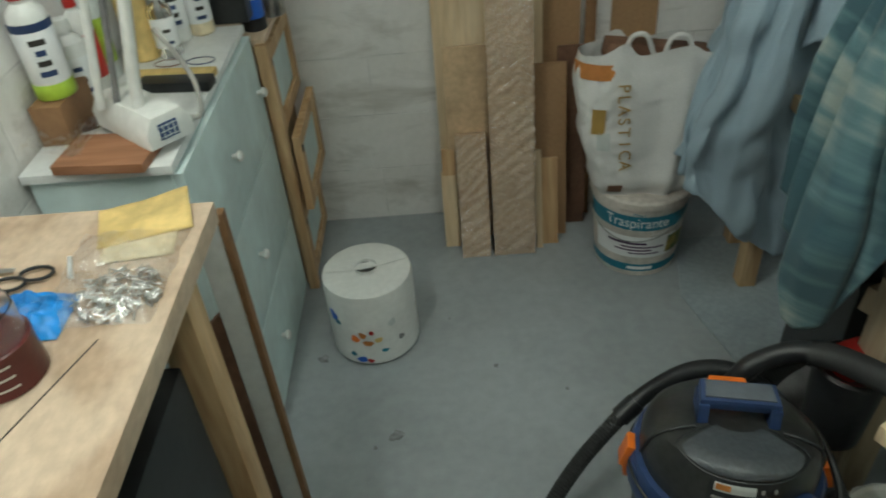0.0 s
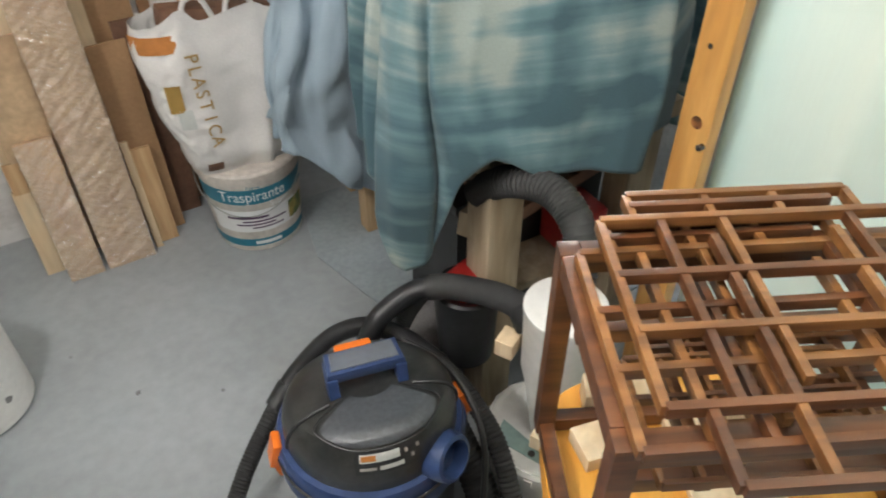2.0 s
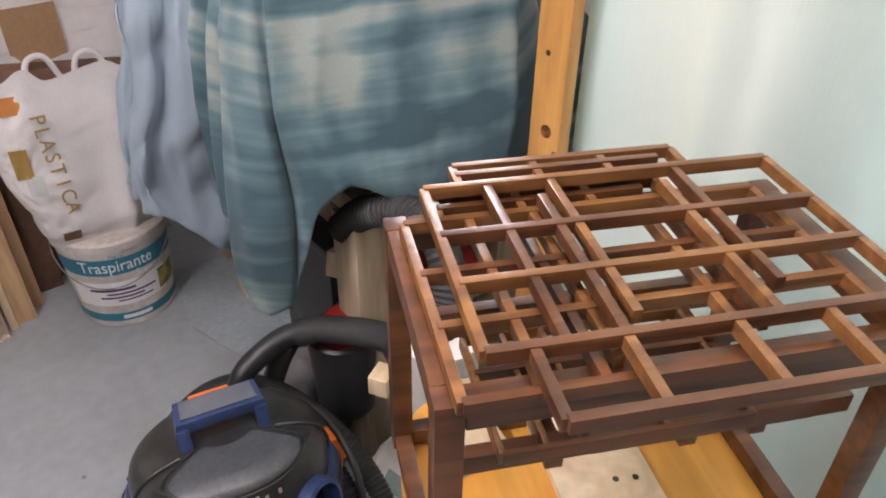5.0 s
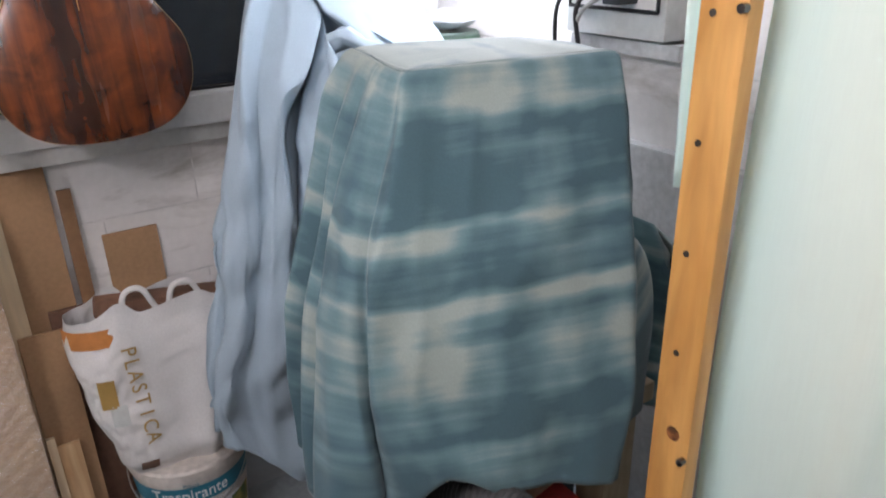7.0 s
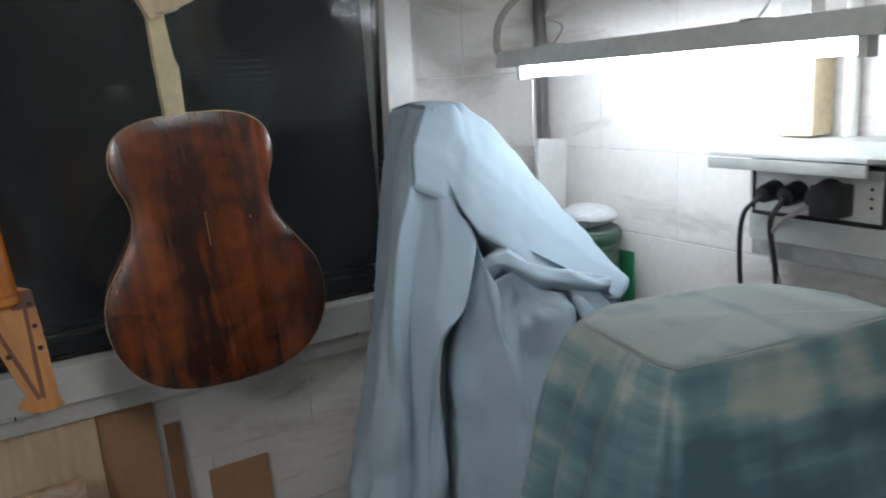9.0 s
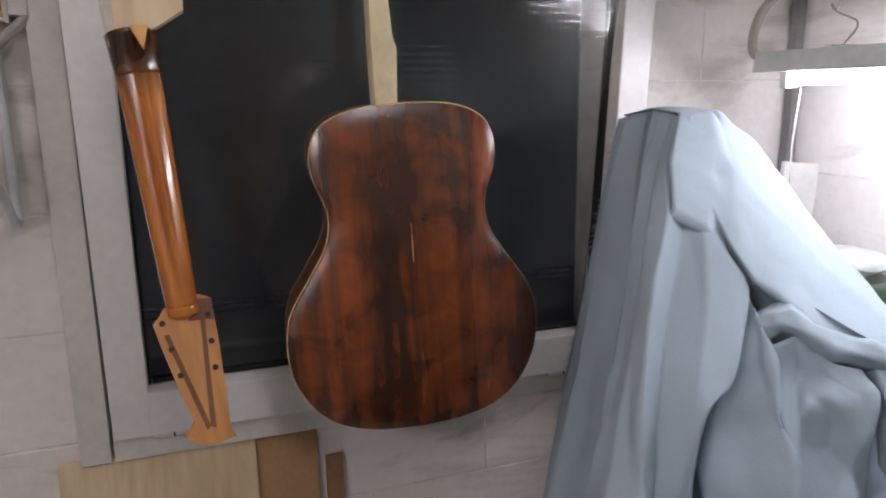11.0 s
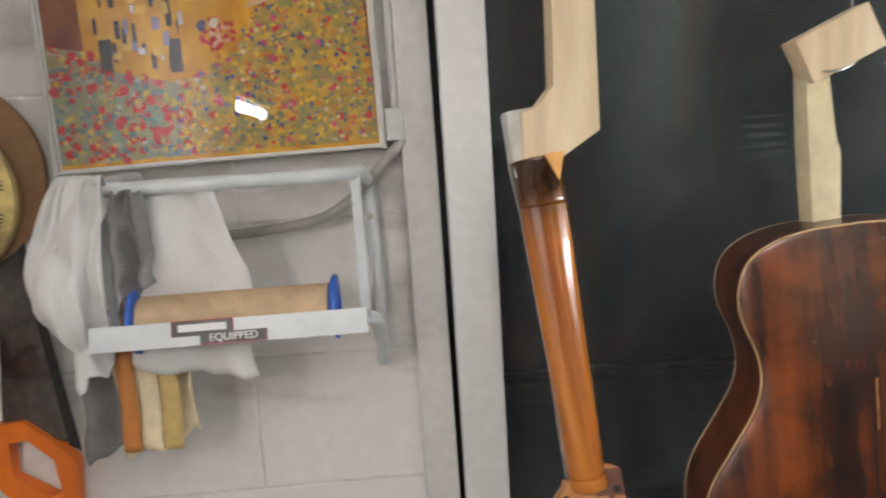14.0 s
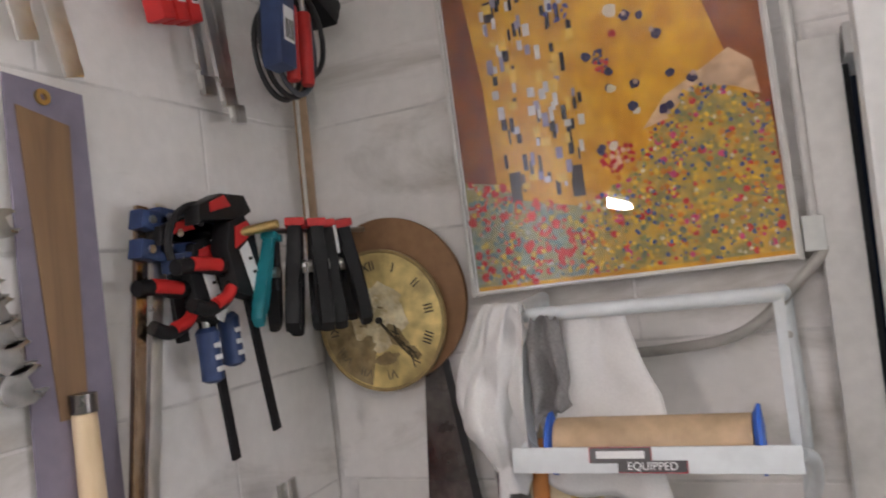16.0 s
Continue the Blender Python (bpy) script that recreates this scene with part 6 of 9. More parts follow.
cloth_part("inner_fold", blue_cover, [
    fall((1.488, 1.817, 1.33), (1.463, 1.808, 1.235), (1.418, 1.804, 1.129), (1.383, 1.767, 0.957)),
    fall((1.503, 1.796, 1.316), (1.536, 1.835, 1.255), (1.556, 1.812, 1.139), (1.538, 1.755, 0.923)),
    fall((1.551, 1.76, 1.292), (1.604, 1.763, 1.239), (1.631, 1.763, 1.142), (1.596, 1.714, 0.93)),
    fall((1.68, 1.671, 1.202), (1.727, 1.693, 1.168), (1.748, 1.686, 1.108), (1.738, 1.659, 1.004))],
    M_BLUECLOTH, "", 8, 44, False, 1, ((0.012, 8.0, 7.0, 13.1, 0.06, 0.97), (0.005, 19.0, 15.0, 7.7, 0.06, 0.97)), taut=True)
cloth_part("upper_fold", blue_cover, [
    fall((1.512, 2.150, 1.538), (1.512, 2.070, 1.551), (1.508, 1.990, 1.545), (1.424, 1.897, 1.480), (1.392, 1.840, 1.418), (1.384, 1.842, 1.408)),
    fall((1.560, 2.150, 1.535), (1.575, 2.060, 1.550), (1.575, 1.990, 1.545), (1.490, 1.880, 1.455), (1.436, 1.816, 1.390), (1.432, 1.820, 1.380)),
    fall((1.60, 2.12, 1.48), (1.606, 2.010, 1.546), (1.545, 1.900, 1.465), (1.490, 1.830, 1.400), (1.457, 1.797, 1.370), (1.50, 1.85, 1.335)),
    fall((1.66, 2.09, 1.44), (1.654, 1.985, 1.500), (1.575, 1.860, 1.405), (1.520, 1.805, 1.355), (1.476, 1.764, 1.320), (1.52, 1.83, 1.300)),
    fall((1.71, 2.06, 1.38), (1.695, 1.950, 1.440), (1.615, 1.830, 1.360), (1.560, 1.780, 1.320), (1.514, 1.740, 1.290), (1.56, 1.82, 1.265))] + [
    fall((1.77, 2.00, 1.28), (1.745, 1.900, 1.345), (1.660, 1.790, 1.300), (1.610, 1.750, 1.270), (1.562, 1.716, 1.243), (1.60, 1.80, 1.220)),
    fall((1.82, 1.95, 1.18), (1.800, 1.840, 1.250), (1.720, 1.740, 1.228), (1.680, 1.712, 1.205), (1.640, 1.688, 1.183), (1.68, 1.78, 1.160)),
    fall((1.84, 1.90, 1.13), (1.825, 1.790, 1.185), (1.790, 1.720, 1.185), (1.765, 1.705, 1.175), (1.735, 1.692, 1.163), (1.75, 1.77, 1.140)),
    fall((1.84, 1.87, 1.11), (1.832, 1.790, 1.140), (1.810, 1.750, 1.150), (1.790, 1.740, 1.150), (1.775, 1.740, 1.145), (1.78, 1.78, 1.130))],
    M_BLUECLOTH, "", 10, 80, False, 1, ((0.004, 3.5, 4.0, 2.7, 0.12, 0.9), (0.0022, 12.0, 9.0, 6.1, 0.12, 0.9)), taut=True)

stand = thing("machine_stand", (1.45, 1.25, 0.0), "timber stand under the covered machine", "stand")
for dx, dy in ((-0.125, -0.155), (0.27, -0.10), (0.0, 0.28), (0.26, 0.28)):
    part("leg", box((dx, dy, 0.33), (0.075, 0.075, 0.66), bevel=0.004), M_LEG, stand, "weathered timber leg")
part("top", box((0.08, 0.05, 0.68), (0.46, 0.44, 0.04), bevel=0.004), M_LEG, stand)
part("machine_body", box((0.015, -0.005, 0.99), (0.24, 0.12, 0.56), bevel=0.02), M_GREENPLAST, stand)
part("shelf", box((0.08, 0.06, 0.31), (0.30, 0.38, 0.02), bevel=0.003), M_LEG, stand)
stand2 = thing("machine_stand", (1.55, 1.85, 0.0), "timber stand under the blue-grey sheet", "stand")
for dx, dy in ((-0.16, -0.03), (0.2, -0.04), (-0.12, 0.18), (0.2, 0.18)):
    part("leg", box((dx, dy, 0.30), (0.05, 0.05, 0.60), bevel=0.004), M_PINE, stand2, "pine leg")
part("top", box((0.03, 0.05, 0.62), (0.40, 0.34, 0.04), bevel=0.004), M_PINE, stand2)
part("machine_column", rod((0.0, 0.16, 0.64), (0.0, 0.16, 1.36), 0.030), M_STEEL, stand2)
solo("red_tool_case", box((1.275, 1.115, 0.40), (0.08, 0.06, 0.07), Matrix.Rotation(0.3, 3, "Z"), 0.012), M_RED, "red plastic tool case on the stand's shelf", "case")
solo("red_tool_case", box((1.60, 1.175, 0.385), (0.11, 0.10, 0.10), None, 0.012), M_RED, "red plastic tool case behind the timber leg", "case")
solo("timber_offcut", box((1.37, 1.16, 0.515), (0.18, 0.07, 0.05), Matrix.Rotation(0.5, 3, "Z") @ Matrix.Rotation(0.25, 3, "Y"), 0.004), M_LEG, "pale timber offcut leaning in the stand", "offcut")
solo("black_bin", lathe([(0.05, 0.0), (0.058, 0.004), (0.068, 0.19), (0.062, 0.195), (0.0, 0.15)], (1.27, 1.10, 0.22), 24), M_BLACK, "small black plastic tub", "tub")

# board, roll and black box added to darken the cluttered space under the stand
solo("dark_fill_board", box((1.50, 1.28, 0.585), (0.34, 0.28, 0.05), Matrix.Rotation(0.06, 3, "Y"), 0.004), M_CARD_DARK, "dark board added to darken the clutter under the machine", "board")
solo("dark_fill_roll", lathe([(0.06, 0.0), (0.10, 0.01), (0.11, 0.10), (0.09, 0.20), (0.05, 0.24), (0.0, 0.25)], (1.245, 1.235, 0.0), 24), M_RAG_GREY, "dark grey roll added to darken the clutter by the stand", "cloth")
crate = thing("dark_fill_box", (1.53, 1.345, 0.0), "black box added to darken the clutter under the stand", "crate")
part("body", box((0, 0, 0.25), (0.40, 0.22, 0.46), bevel=0.012), M_BLACK, crate)
part("rim", box((0, 0, 0.49), (0.42, 0.24, 0.025), bevel=0.006), M_BLACK, crate)
part("handle", box((0, -0.116, 0.42), (0.10, 0.012, 0.03), bevel=0.004), M_RUBBER, crate)
# one more dark strip, added to block light under the machine
solo("dark_fill_strip", box((1.50, 1.10, 0.60), (0.30, 0.05, 0.03), Matrix.Rotation(0.12, 3, "Z") @ Matrix.Rotation(-0.1, 3, "Y"), 0.003), M_CARD_DARK, "dark strip added across the stand to darken the clutter", "offcut")

# ---- pine post and curtain ----
post = thing("pine_post", (1.487, 0.824, 0.0), "varnished pine plank post with knots and screw holes", "post")
part("timber", box((0, 0, 1.3), (0.024, 0.058, 2.6), bevel=0.003), M_POST, post)
for dy, z in ((0.011, 1.249), (0.009, 1.118), (0.006, 0.986), (0.012, 1.385), (0.010, 1.52)):
    part("screw_hole", rod((-0.0127, dy, z), (-0.0115, dy, z), 0.0042, seg=12), M_INK, post)
for dy, z in ((-0.026, 1.392), (-0.024, 0.842)):
    part("screw", rod((-0.012, dy, z), (-0.021, dy, z), 0.005, seg=10), M_DARKSTEEL, post)
part("knot", lathe([(0.010, 0.0), (0.010, 0.001), (0.0, 0.001)], (-0.0122, -0.004, 0.872), 18, Matrix.Rotation(radians(-90), 3, "Y")), mat("pine_knot", (0.28, 0.10, 0.03), 0.5, vary=0.3, scale=60), post)


def curtain_f(u, v):
    y = 0.815 - 2.2 * u
    z = 2.5 - 2.47 * v
    x = 1.530 + 0.02 * u + 0.028 * math.sin(u * 40 + 1.5 * wob(u * 5, v * 2, 1)) + 0.016 * math.sin(u * 75 + 2) + 0.03 * wob(u * 6, v * 2.5, 7)
    return Vector((x + 0.005 + 0.10 * min(1, u * 5), y, z))


solo("curtain", sheet(curtain_f, 200, 50), M_CURTAIN, "pale green cotton curtain hanging behind the pine post", "curtain", thick=0.002, angle=80)
solo("curtain_edge", sheet(lambda u, v: Vector((1.512 + 0.008 * math.sin(u * 7 + v * 4), 0.84 + (0.10 - 0.055 * v) * u, 2.5 - 1.32 * v)), 12, 40), M_CURTAIN, "turned back edge of the pale green curtain", "curtain", thick=0.002, angle=80)

# ---- lattice table on its stand ----
LT = Matrix.Translation((0.915, 0.385, 0.0)) @ Matrix.Rotation(radians(-27), 4, "Z")
base = thing("amber_stool", (0, 0, 0), "amber stained wooden stool with a pale plank on top", "stool", m=LT)
part("seat", prism([(0.188 + 0.176 * math.copysign(abs(math.cos(a)) ** 0.55, math.cos(a)), 0.13 + 0.175 * math.copysign(abs(math.sin(a)) ** 0.55, math.sin(a))) for a in [2 * math.pi * (k + 0.5) / 64 for k in range(64)]], 0.703, 0.735, None, 0.008), M_AMBER, base)
for dx in (0.06, 0.31):
    for dy in (0.03, 0.23):
        part("leg", box((dx, dy, 0.352), (0.045, 0.045, 0.702), bevel=0.004), M_AMBER, base)
plank = thing("pale_plank", (0, 0, 0), "pale plank with drilled holes lying on the stool", "plank", m=LT @ Matrix.Translation((0.206, 0.125, 0.7355)) @ Matrix.Rotation(radians(1.5), 4, "Z"))
part("board", box((0, 0, 0.006), (0.098, 0.25, 0.012), bevel=0.0015), M_SPRUCE, plank)
for x, y in ((-0.020, -0.048), (0.030, 0.012), (0.010, 0.014), (-0.012, 0.085)):
    part("drilled_hole", rod((x, y, 0.0115), (x, y, 0.0126), 0.0032, seg=10), M_INK, plank)
for x, y, z, w, d, h, r in ((0.085, 0.205, 0.7355, 0.070, 0.045, 0.022, 0.25), (0.11, 0.262, 0.7355, 0.080, 0.035, 0.034, -0.1), (0.285, 0.205, 0.7355, 0.050, 0.035, 0.020, 0.1)):
    ob = thing("wood_offcut", (0, 0, 0), "pale wood offcut lying inside the table frame", "offcut", "offcuts on the stool", m=LT @ Matrix.Translation((x, y, z)) @ Matrix.Rotation(r, 4, "Z"))
    part("block", box((0, 0, h / 2), (w, d, h), bevel=0.002), M_SPRUCE, ob)

table = thing("table_frame", (0, 0, 0), "dark walnut stained side table frame with four legs", "table frame", m=LT @ Matrix.Translation((0.021, 0.037, 0.0)))
FZ0, FZ1, FU, FV = 0.736, 1.006, 0.340, 0.200
for u in (0.0, FU):
    for v in (0.0, FV):
        part("leg", box((u, v, (FZ0 + FZ1) / 2), (0.020, 0.020, FZ1 - FZ0), bevel=0.0015), M_WALNUT, table)
for v in (0.0, FV):
    part("top_rail", box((FU / 2, v, FZ1 - 0.012), (FU - 0.021, 0.018, 0.024), bevel=0.0015), M_WALNUT, table)
    part("bottom_rail", box((FU / 2, v, 0.7465), (FU - 0.021, 0.016, 0.020), bevel=0.0015), M_WALNUT, table)
for u in (0.0, FU):
    part("top_rail", box((u, FV / 2, FZ1 - 0.012), (0.018, FV - 0.021, 0.024), bevel=0.0015), M_WALNUT, table)
    part("bottom_rail", box((u, FV / 2, 0.7465), (0.016, FV - 0.021, 0.020), bevel=0.0015), M_WALNUT, table)


def lattice(name, m, label, z, bay=True):
    ob = thing(name, (0, 0, 0), label, "lattice panel", group="lattice panels", m=m)
    s, h = 0.0074, 0.0110
    U0, U1, V0, V1 = 0.045, 0.355, 0.042, 0.240
    P0, P1, Q0, Q1 = 0.076, 0.279, -0.019, 0.273
    bars = []

    def along_u(v, a, b):
        bars.append(((a + b) / 2, v, b - a, s))

    def along_v(u, a, b):
        bars.append((u, (a + b) / 2, s, b - a))
    for v in (V0, V1, 0.112, 0.171):
        along_u(v, U0, U1)
    for u in (U0, U1):
        along_v(u, V0, V1)
    for v in ((Q0, Q1) if bay else (Q1,)):
        along_u(v, P0, P1)
    for u in (P0, P1):
        along_v(u, V1, Q1)
        if bay:
            along_v(u, Q0, V0)
    along_v(0.138, V0, 0.215)
    along_v(0.153, 0.060, V1)
    along_v(0.246, V0, 0.219)
    along_v(0.266, 0.074, V1)
    along_v(0.147, V1, Q1)
    along_v(0.210, V1, Q1)
    along_u(0.258, P0, 0.260)
    if bay:
        along_v(0.137, Q0, V0)
        along_v(0.213, Q0, V0)
    along_v(0.098, V0, V1)
    for k, (u, v, a, b) in enumerate(bars):
        part("strip", box((u, v, z - (0.0 if a > b else 0.0012)), (a, b, h), bevel=0.0008), M_WALNUT_LITE if k % 3 else M_WALNUT, ob)
    return ob


lattice("lattice_panel", LT, "brown stained wooden lattice panel lying on top of the table frame", 1.0305)
lattice("lattice_panel", LT @ Matrix.Translation((-0.018, -0.022, 0)) @ Matrix.Rotation(radians(0.5), 4, "Z"), "brown stained wooden lattice panel under the top one", 1.0125, False)
lattice("lattice_panel", LT @ Matrix.Translation((0.110, 0.030, 0)) @ Matrix.Diagonal((0.60, 0.72, 1, 1)), "small dark wooden lattice panel lying deep in the frame", 0.905, False)
lattice("lattice_panel", LT @ Matrix.Translation((0.035, 0.018, 0)) @ Matrix.Diagonal((0.62, 0.62, 1, 1)), "small dark wooden lattice panel inside the table frame", 0.93, False)
for v in (0.022, FV - 0.022):
    part("ledge", box((FU / 2, v, 0.915), (FU - 0.023, 0.012, 0.018), bevel=0.001), M_WALNUT, table)
for u in (0.09, 0.20, 0.26):
    part("cross_bar", box((u, FV / 2, 0.895), (0.014, FV - 0.05, 0.020), bevel=0.001), M_WALNUT, table)

# ---- workshop vacuum cleaner ----
vac = thing("vacuum_cleaner", (0.955, 0.895, 0.0), "dusty black and blue workshop vacuum cleaner with orange latches", "vacuum cleaner", turn=-12)
M_DUST = mat("dust_filmed_black_plastic", (0.016, 0.017, 0.018), 0.34, vary=0.3, scale=9, fine=90, bump=0.04, second=(0.048, 0.047, 0.042), mix=(0.25, 0.6))
M_WINDOW = mat("scuffed_smoky_window", (0.050, 0.055, 0.064), 0.40, vary=0.2, scale=8, fine=140, bump=0.03, second=(0.060, 0.065, 0.072))
part("drum", lathe([(0.115, 0.06), (0.132, 0.065), (0.138, 0.30), (0.143, 0.385), (0.10, 0.39)], seg=48), M_BLACK, vac, "black plastic drum")
part("collar", lathe([(0.138, 0.372), (0.150, 0.376), (0.156, 0.392), (0.156, 0.418), (0.152, 0.428), (0.153, 0.440), (0.148, 0.452), (0.12, 0.454)], seg=56), M_NAVY, vac, "navy blue collar")
part("collar_groove", lathe([(0.1545, 0.421), (0.1575, 0.423), (0.1575, 0.427), (0.1545, 0.429)], seg=56, ring=True), M_BLACK, vac, "dark seam round the collar")
HOOD = [(0.137, 0.448), (0.139, 0.456), (0.138, 0.485), (0.133, 0.508), (0.122, 0.524), (0.100, 0.535), (0.055, 0.541), (0.0, 0.542)]


def tip(p):
    """The hood leans a little: higher in front than behind."""
    return Vector((p.x, p.y, p.z - 0.28 * p.y * max(0.0, min(1.0, (p.z - 0.45) / 0.08))))


hood_bm = lathe(HOOD, seg=56)
for vert in hood_bm.verts:
    vert.co = tip(vert.co)
part("hood", hood_bm, M_DUST, vac, "dusty black motor hood")
HOOD_FAR = np.concatenate([[0], np.cumsum([math.dist(p, q) for p, q in zip(HOOD, HOOD[1:])])])


def on_hood(deg, q, off=0.0):
    """A place on the hood at an angle and a share of the way from its foot to its middle."""
    d = q * HOOD_FAR[-1]
    r, z = (np.interp(d, HOOD_FAR, [p[i] for p in HOOD]) for i in (0, 1))
    a = radians(deg)
    return tip(Vector(((r + off) * math.cos(a), (r + off) * math.sin(a), z + off)))


def hood_skin(a0, a1, q0, q1, off, nu=24, nv=12, round_end=0.0):
    """A patch that follows the hood; its lower corners may be rounded."""
    return sheet(lambda u, v: on_hood(a0 + (a1 - a0) * u, q0 + (q1 - q0) * v + round_end * (2 * abs(u - 0.5)) ** 4 * (1 - v), off), nu, nv)


part("hood_window", hood_skin(-140, -40, 0.36, 0.80, 0.0010, 26, 16, 0.08), M_WINDOW, vac, "paler scuffed window in the hood")
part("window_rim", tube([on_hood(a, q, 0.001) for a, q in [(-146, 0.75), (-146, 0.50), (-140, 0.40), (-115, 0.345), (-90, 0.34), (-65, 0.345), (-40, 0.40), (-34, 0.50), (-34, 0.75)]], 0.0014, 6, 5), M_BLACK, vac, "raised rim of the window")
for a in (-172, -8):
    part("hood_rib", tube([on_hood(a + (30 * q if a < -90 else -30 * q), q, 0.001) for q in (0.06, 0.2, 0.35, 0.5, 0.65)], 0.0035, 8, 5), M_BLACK, vac)
part("handle_bar", prism([(-0.060, -0.014), (0.060, -0.014), (0.057, 0.032), (-0.057, 0.032)], 0.566, 0.588, None, 0.006), M_NAVY, vac, "navy carrying handle")
part("grip_pad", prism([(-0.052, -0.008), (0.052, -0.008), (0.049, 0.026), (-0.049, 0.026)], 0.5875, 0.5910, None, 0.0015), M_GREYPLAST_DARK, vac, "grey rubber pad of the handle")
for sx in (-1, 1):
    part("handle_foot", prism([(sx * 0.045, -0.014), (sx * 0.062, -0.014), (sx * 0.060, 0.034), (sx * 0.045, 0.034)], 0.525, 0.570, None, 0.005), M_NAVY, vac)
    part("handle_front", box((sx * 0.053, -0.018, 0.556), (0.017, 0.012, 0.045), Matrix.Rotation(radians(-14), 3, "X"), 0.004), M_NAVY, vac)
part("switch", box((-0.004, 0.066, 0.538), (0.060, 0.032, 0.018), Matrix.Rotation(radians(-14), 3, "X"), 0.005), M_ORANGE, vac, "orange rocker switch")
for sx in (-1, 1):
    latch = part("latch", box((sx * 0.158, 0.0, 0.432), (0.014, 0.034, 0.052), Matrix.Rotation(sx * radians(-14), 3, "Y"), 0.004), M_ORANGE, vac, "orange plastic latch")
    part("catch", box((sx * 0.157, 0.0, 0.392), (0.012, 0.026, 0.036), Matrix.Rotation(sx * radians(10), 3, "Y"), 0.004), M_ORANGE, latch, "lower half of the latch")
    part("latch_loop", tube([(sx * 0.152, -0.016, 0.432), (sx * 0.147, -0.038, 0.440), (sx * 0.141, -0.052, 0.432), (sx * 0.139, -0.056, 0.415)], 0.0035, 8, 5), M_NAVY, vac)
    part("wheel_foot", box((sx * 0.10, -0.08, 0.05), (0.07, 0.07, 0.04), bevel=0.012), M_NAVY, vac)
    part("wheel_foot", box((sx * 0.10, 0.08, 0.05), (0.07, 0.07, 0.04), bevel=0.012), M_NAVY, vac)
    for sy in (-1, 1):
        part("castor", rod((sx * 0.10 - 0.012, sy * 0.08, 0.022), (sx * 0.10 + 0.012, sy * 0.08, 0.022), 0.022, seg=18, bevel=0.003), M_BLACK, vac)
part("blower_port", lathe([(0.040, -0.050), (0.040, 0.020), (0.037, 0.034), (0.031, 0.036), (0.030, 0.020), (0.030, -0.030)], (0.078, -0.108, 0.462), 32, (Matrix.Rotation(radians(36), 3, "Z") @ Matrix.Rotation(radians(72), 3, "X"))), M_NAVY, vac, "navy blower port")
part("port_shade", lathe([(0.0, 0.0), (0.0298, 0.0), (0.0298, 0.003), (0.0, 0.003)], (0.078, -0.108, 0.462), 24, (Matrix.Rotation(radians(36), 3, "Z") @ Matrix.Rotation(radians(72), 3, "X"))), M_BLACK, vac)
part("label_plate", hood_skin(-112, -70, 0.17, 0.335, 0.0010, 16, 6), M_BLACK, vac, "black rating label")
part("label_strip", hood_skin(-109, -84, 0.255, 0.315, 0.0016, 10, 3), M_GREYPLAST, vac, "pale bar of writing")
part("label_strip", hood_skin(-108, -99, 0.265, 0.305, 0.0020, 4, 3), M_ORANGE_PRINT, vac)
part("label_strip", hood_skin(-97, -82, 0.195, 0.225, 0.0016, 8, 2), M_GREYPLAST, vac, "pale bar of writing")
part("label_strip", hood_skin(-109, -99, 0.20, 0.22, 0.0016, 6, 2), M_GREYCABLE, vac)
for k in range(3):
    part("label_mark", hood_skin(-81 + 4 * k, -79 + 4 * k, 0.27 - 0.05 * (k % 2), 0.30 - 0.05 * (k % 2), 0.0016, 2, 2), M_GREYCABLE, vac)
part("cable_loop", tube([(0.09, 0.12, 0.47), (0.142, 0.05, 0.468), (0.163, -0.03, 0.452), (0.165, -0.09, 0.40), (0.15, -0.13, 0.30), (0.14, -0.15, 0.16)], 0.006, 8), M_CABLE, vac)
hose = thing("vacuum_hose", (0, 0, 0), "black vacuum hose looped up behind the vacuum cleaner", "hose")
part("tube", tube([(0.66, 1.00, 0.03), (0.70, 1.06, 0.08), (0.768, 1.125, 0.13), (0.846, 1.181, 0.176), (0.89, 1.203, 0.205)], 0.0165, 12, 10, 0.0020, 0.008), M_HOSE, hose, "ribbed hose end")
part("cuff", tube([(0.875, 1.197, 0.195), (0.93, 1.217, 0.236), (1.01, 1.212, 0.300), (1.076, 1.169, 0.338), (1.122, 1.098, 0.346), (1.152, 1.00, 0.346)], 0.0195, 14, 8), M_BLACK, hose, "smooth rubber sleeve")
part("collar", tube([(0.865, 1.192, 0.188), (0.885, 1.201, 0.202), (0.905, 1.209, 0.217)], 0.0235, 14, 4), M_BLACK, hose)
part("tube", tube([(1.150, 1.01, 0.346), (1.158, 0.91, 0.342), (1.158, 0.83, 0.318), (1.148, 0.763, 0.268), (1.13, 0.70, 0.19), (1.10, 0.63, 0.05)], 0.0165, 12, 10, 0.0024, 0.008), M_HOSE, hose, "ribbed hose end")
coil = thing("vacuum_hose", (0, 0, 0), "wide black hose hanging down beside the vacuum cleaner", "hose")
part("tube", tube([(1.00, 1.11, 0.10), (1.03, 1.11, 0.27), (1.07, 1.08, 0.33), (1.115, 1.00, 0.30), (1.135, 0.90, 0.22), (1.13, 0.78, 0.12), (1.10, 0.68, 0.035)], 0.030, 16, 10, 0.0028, 0.010), M_HOSE, coil)
hose2 = thing("vacuum_hose", (0, 0, 0), "grey-black hose from the vacuum cleaner to the dust cyclone", "hose")
part("tube", tube([(0.98, 1.12, 0.10), (1.02, 1.11, 0.28), (1.065, 1.108, 0.40), (1.111, 1.112, 0.432), (1.156, 1.10, 0.457), (1.198, 1.069, 0.473)], 0.021, 14, 8), M_BLACK, hose2)
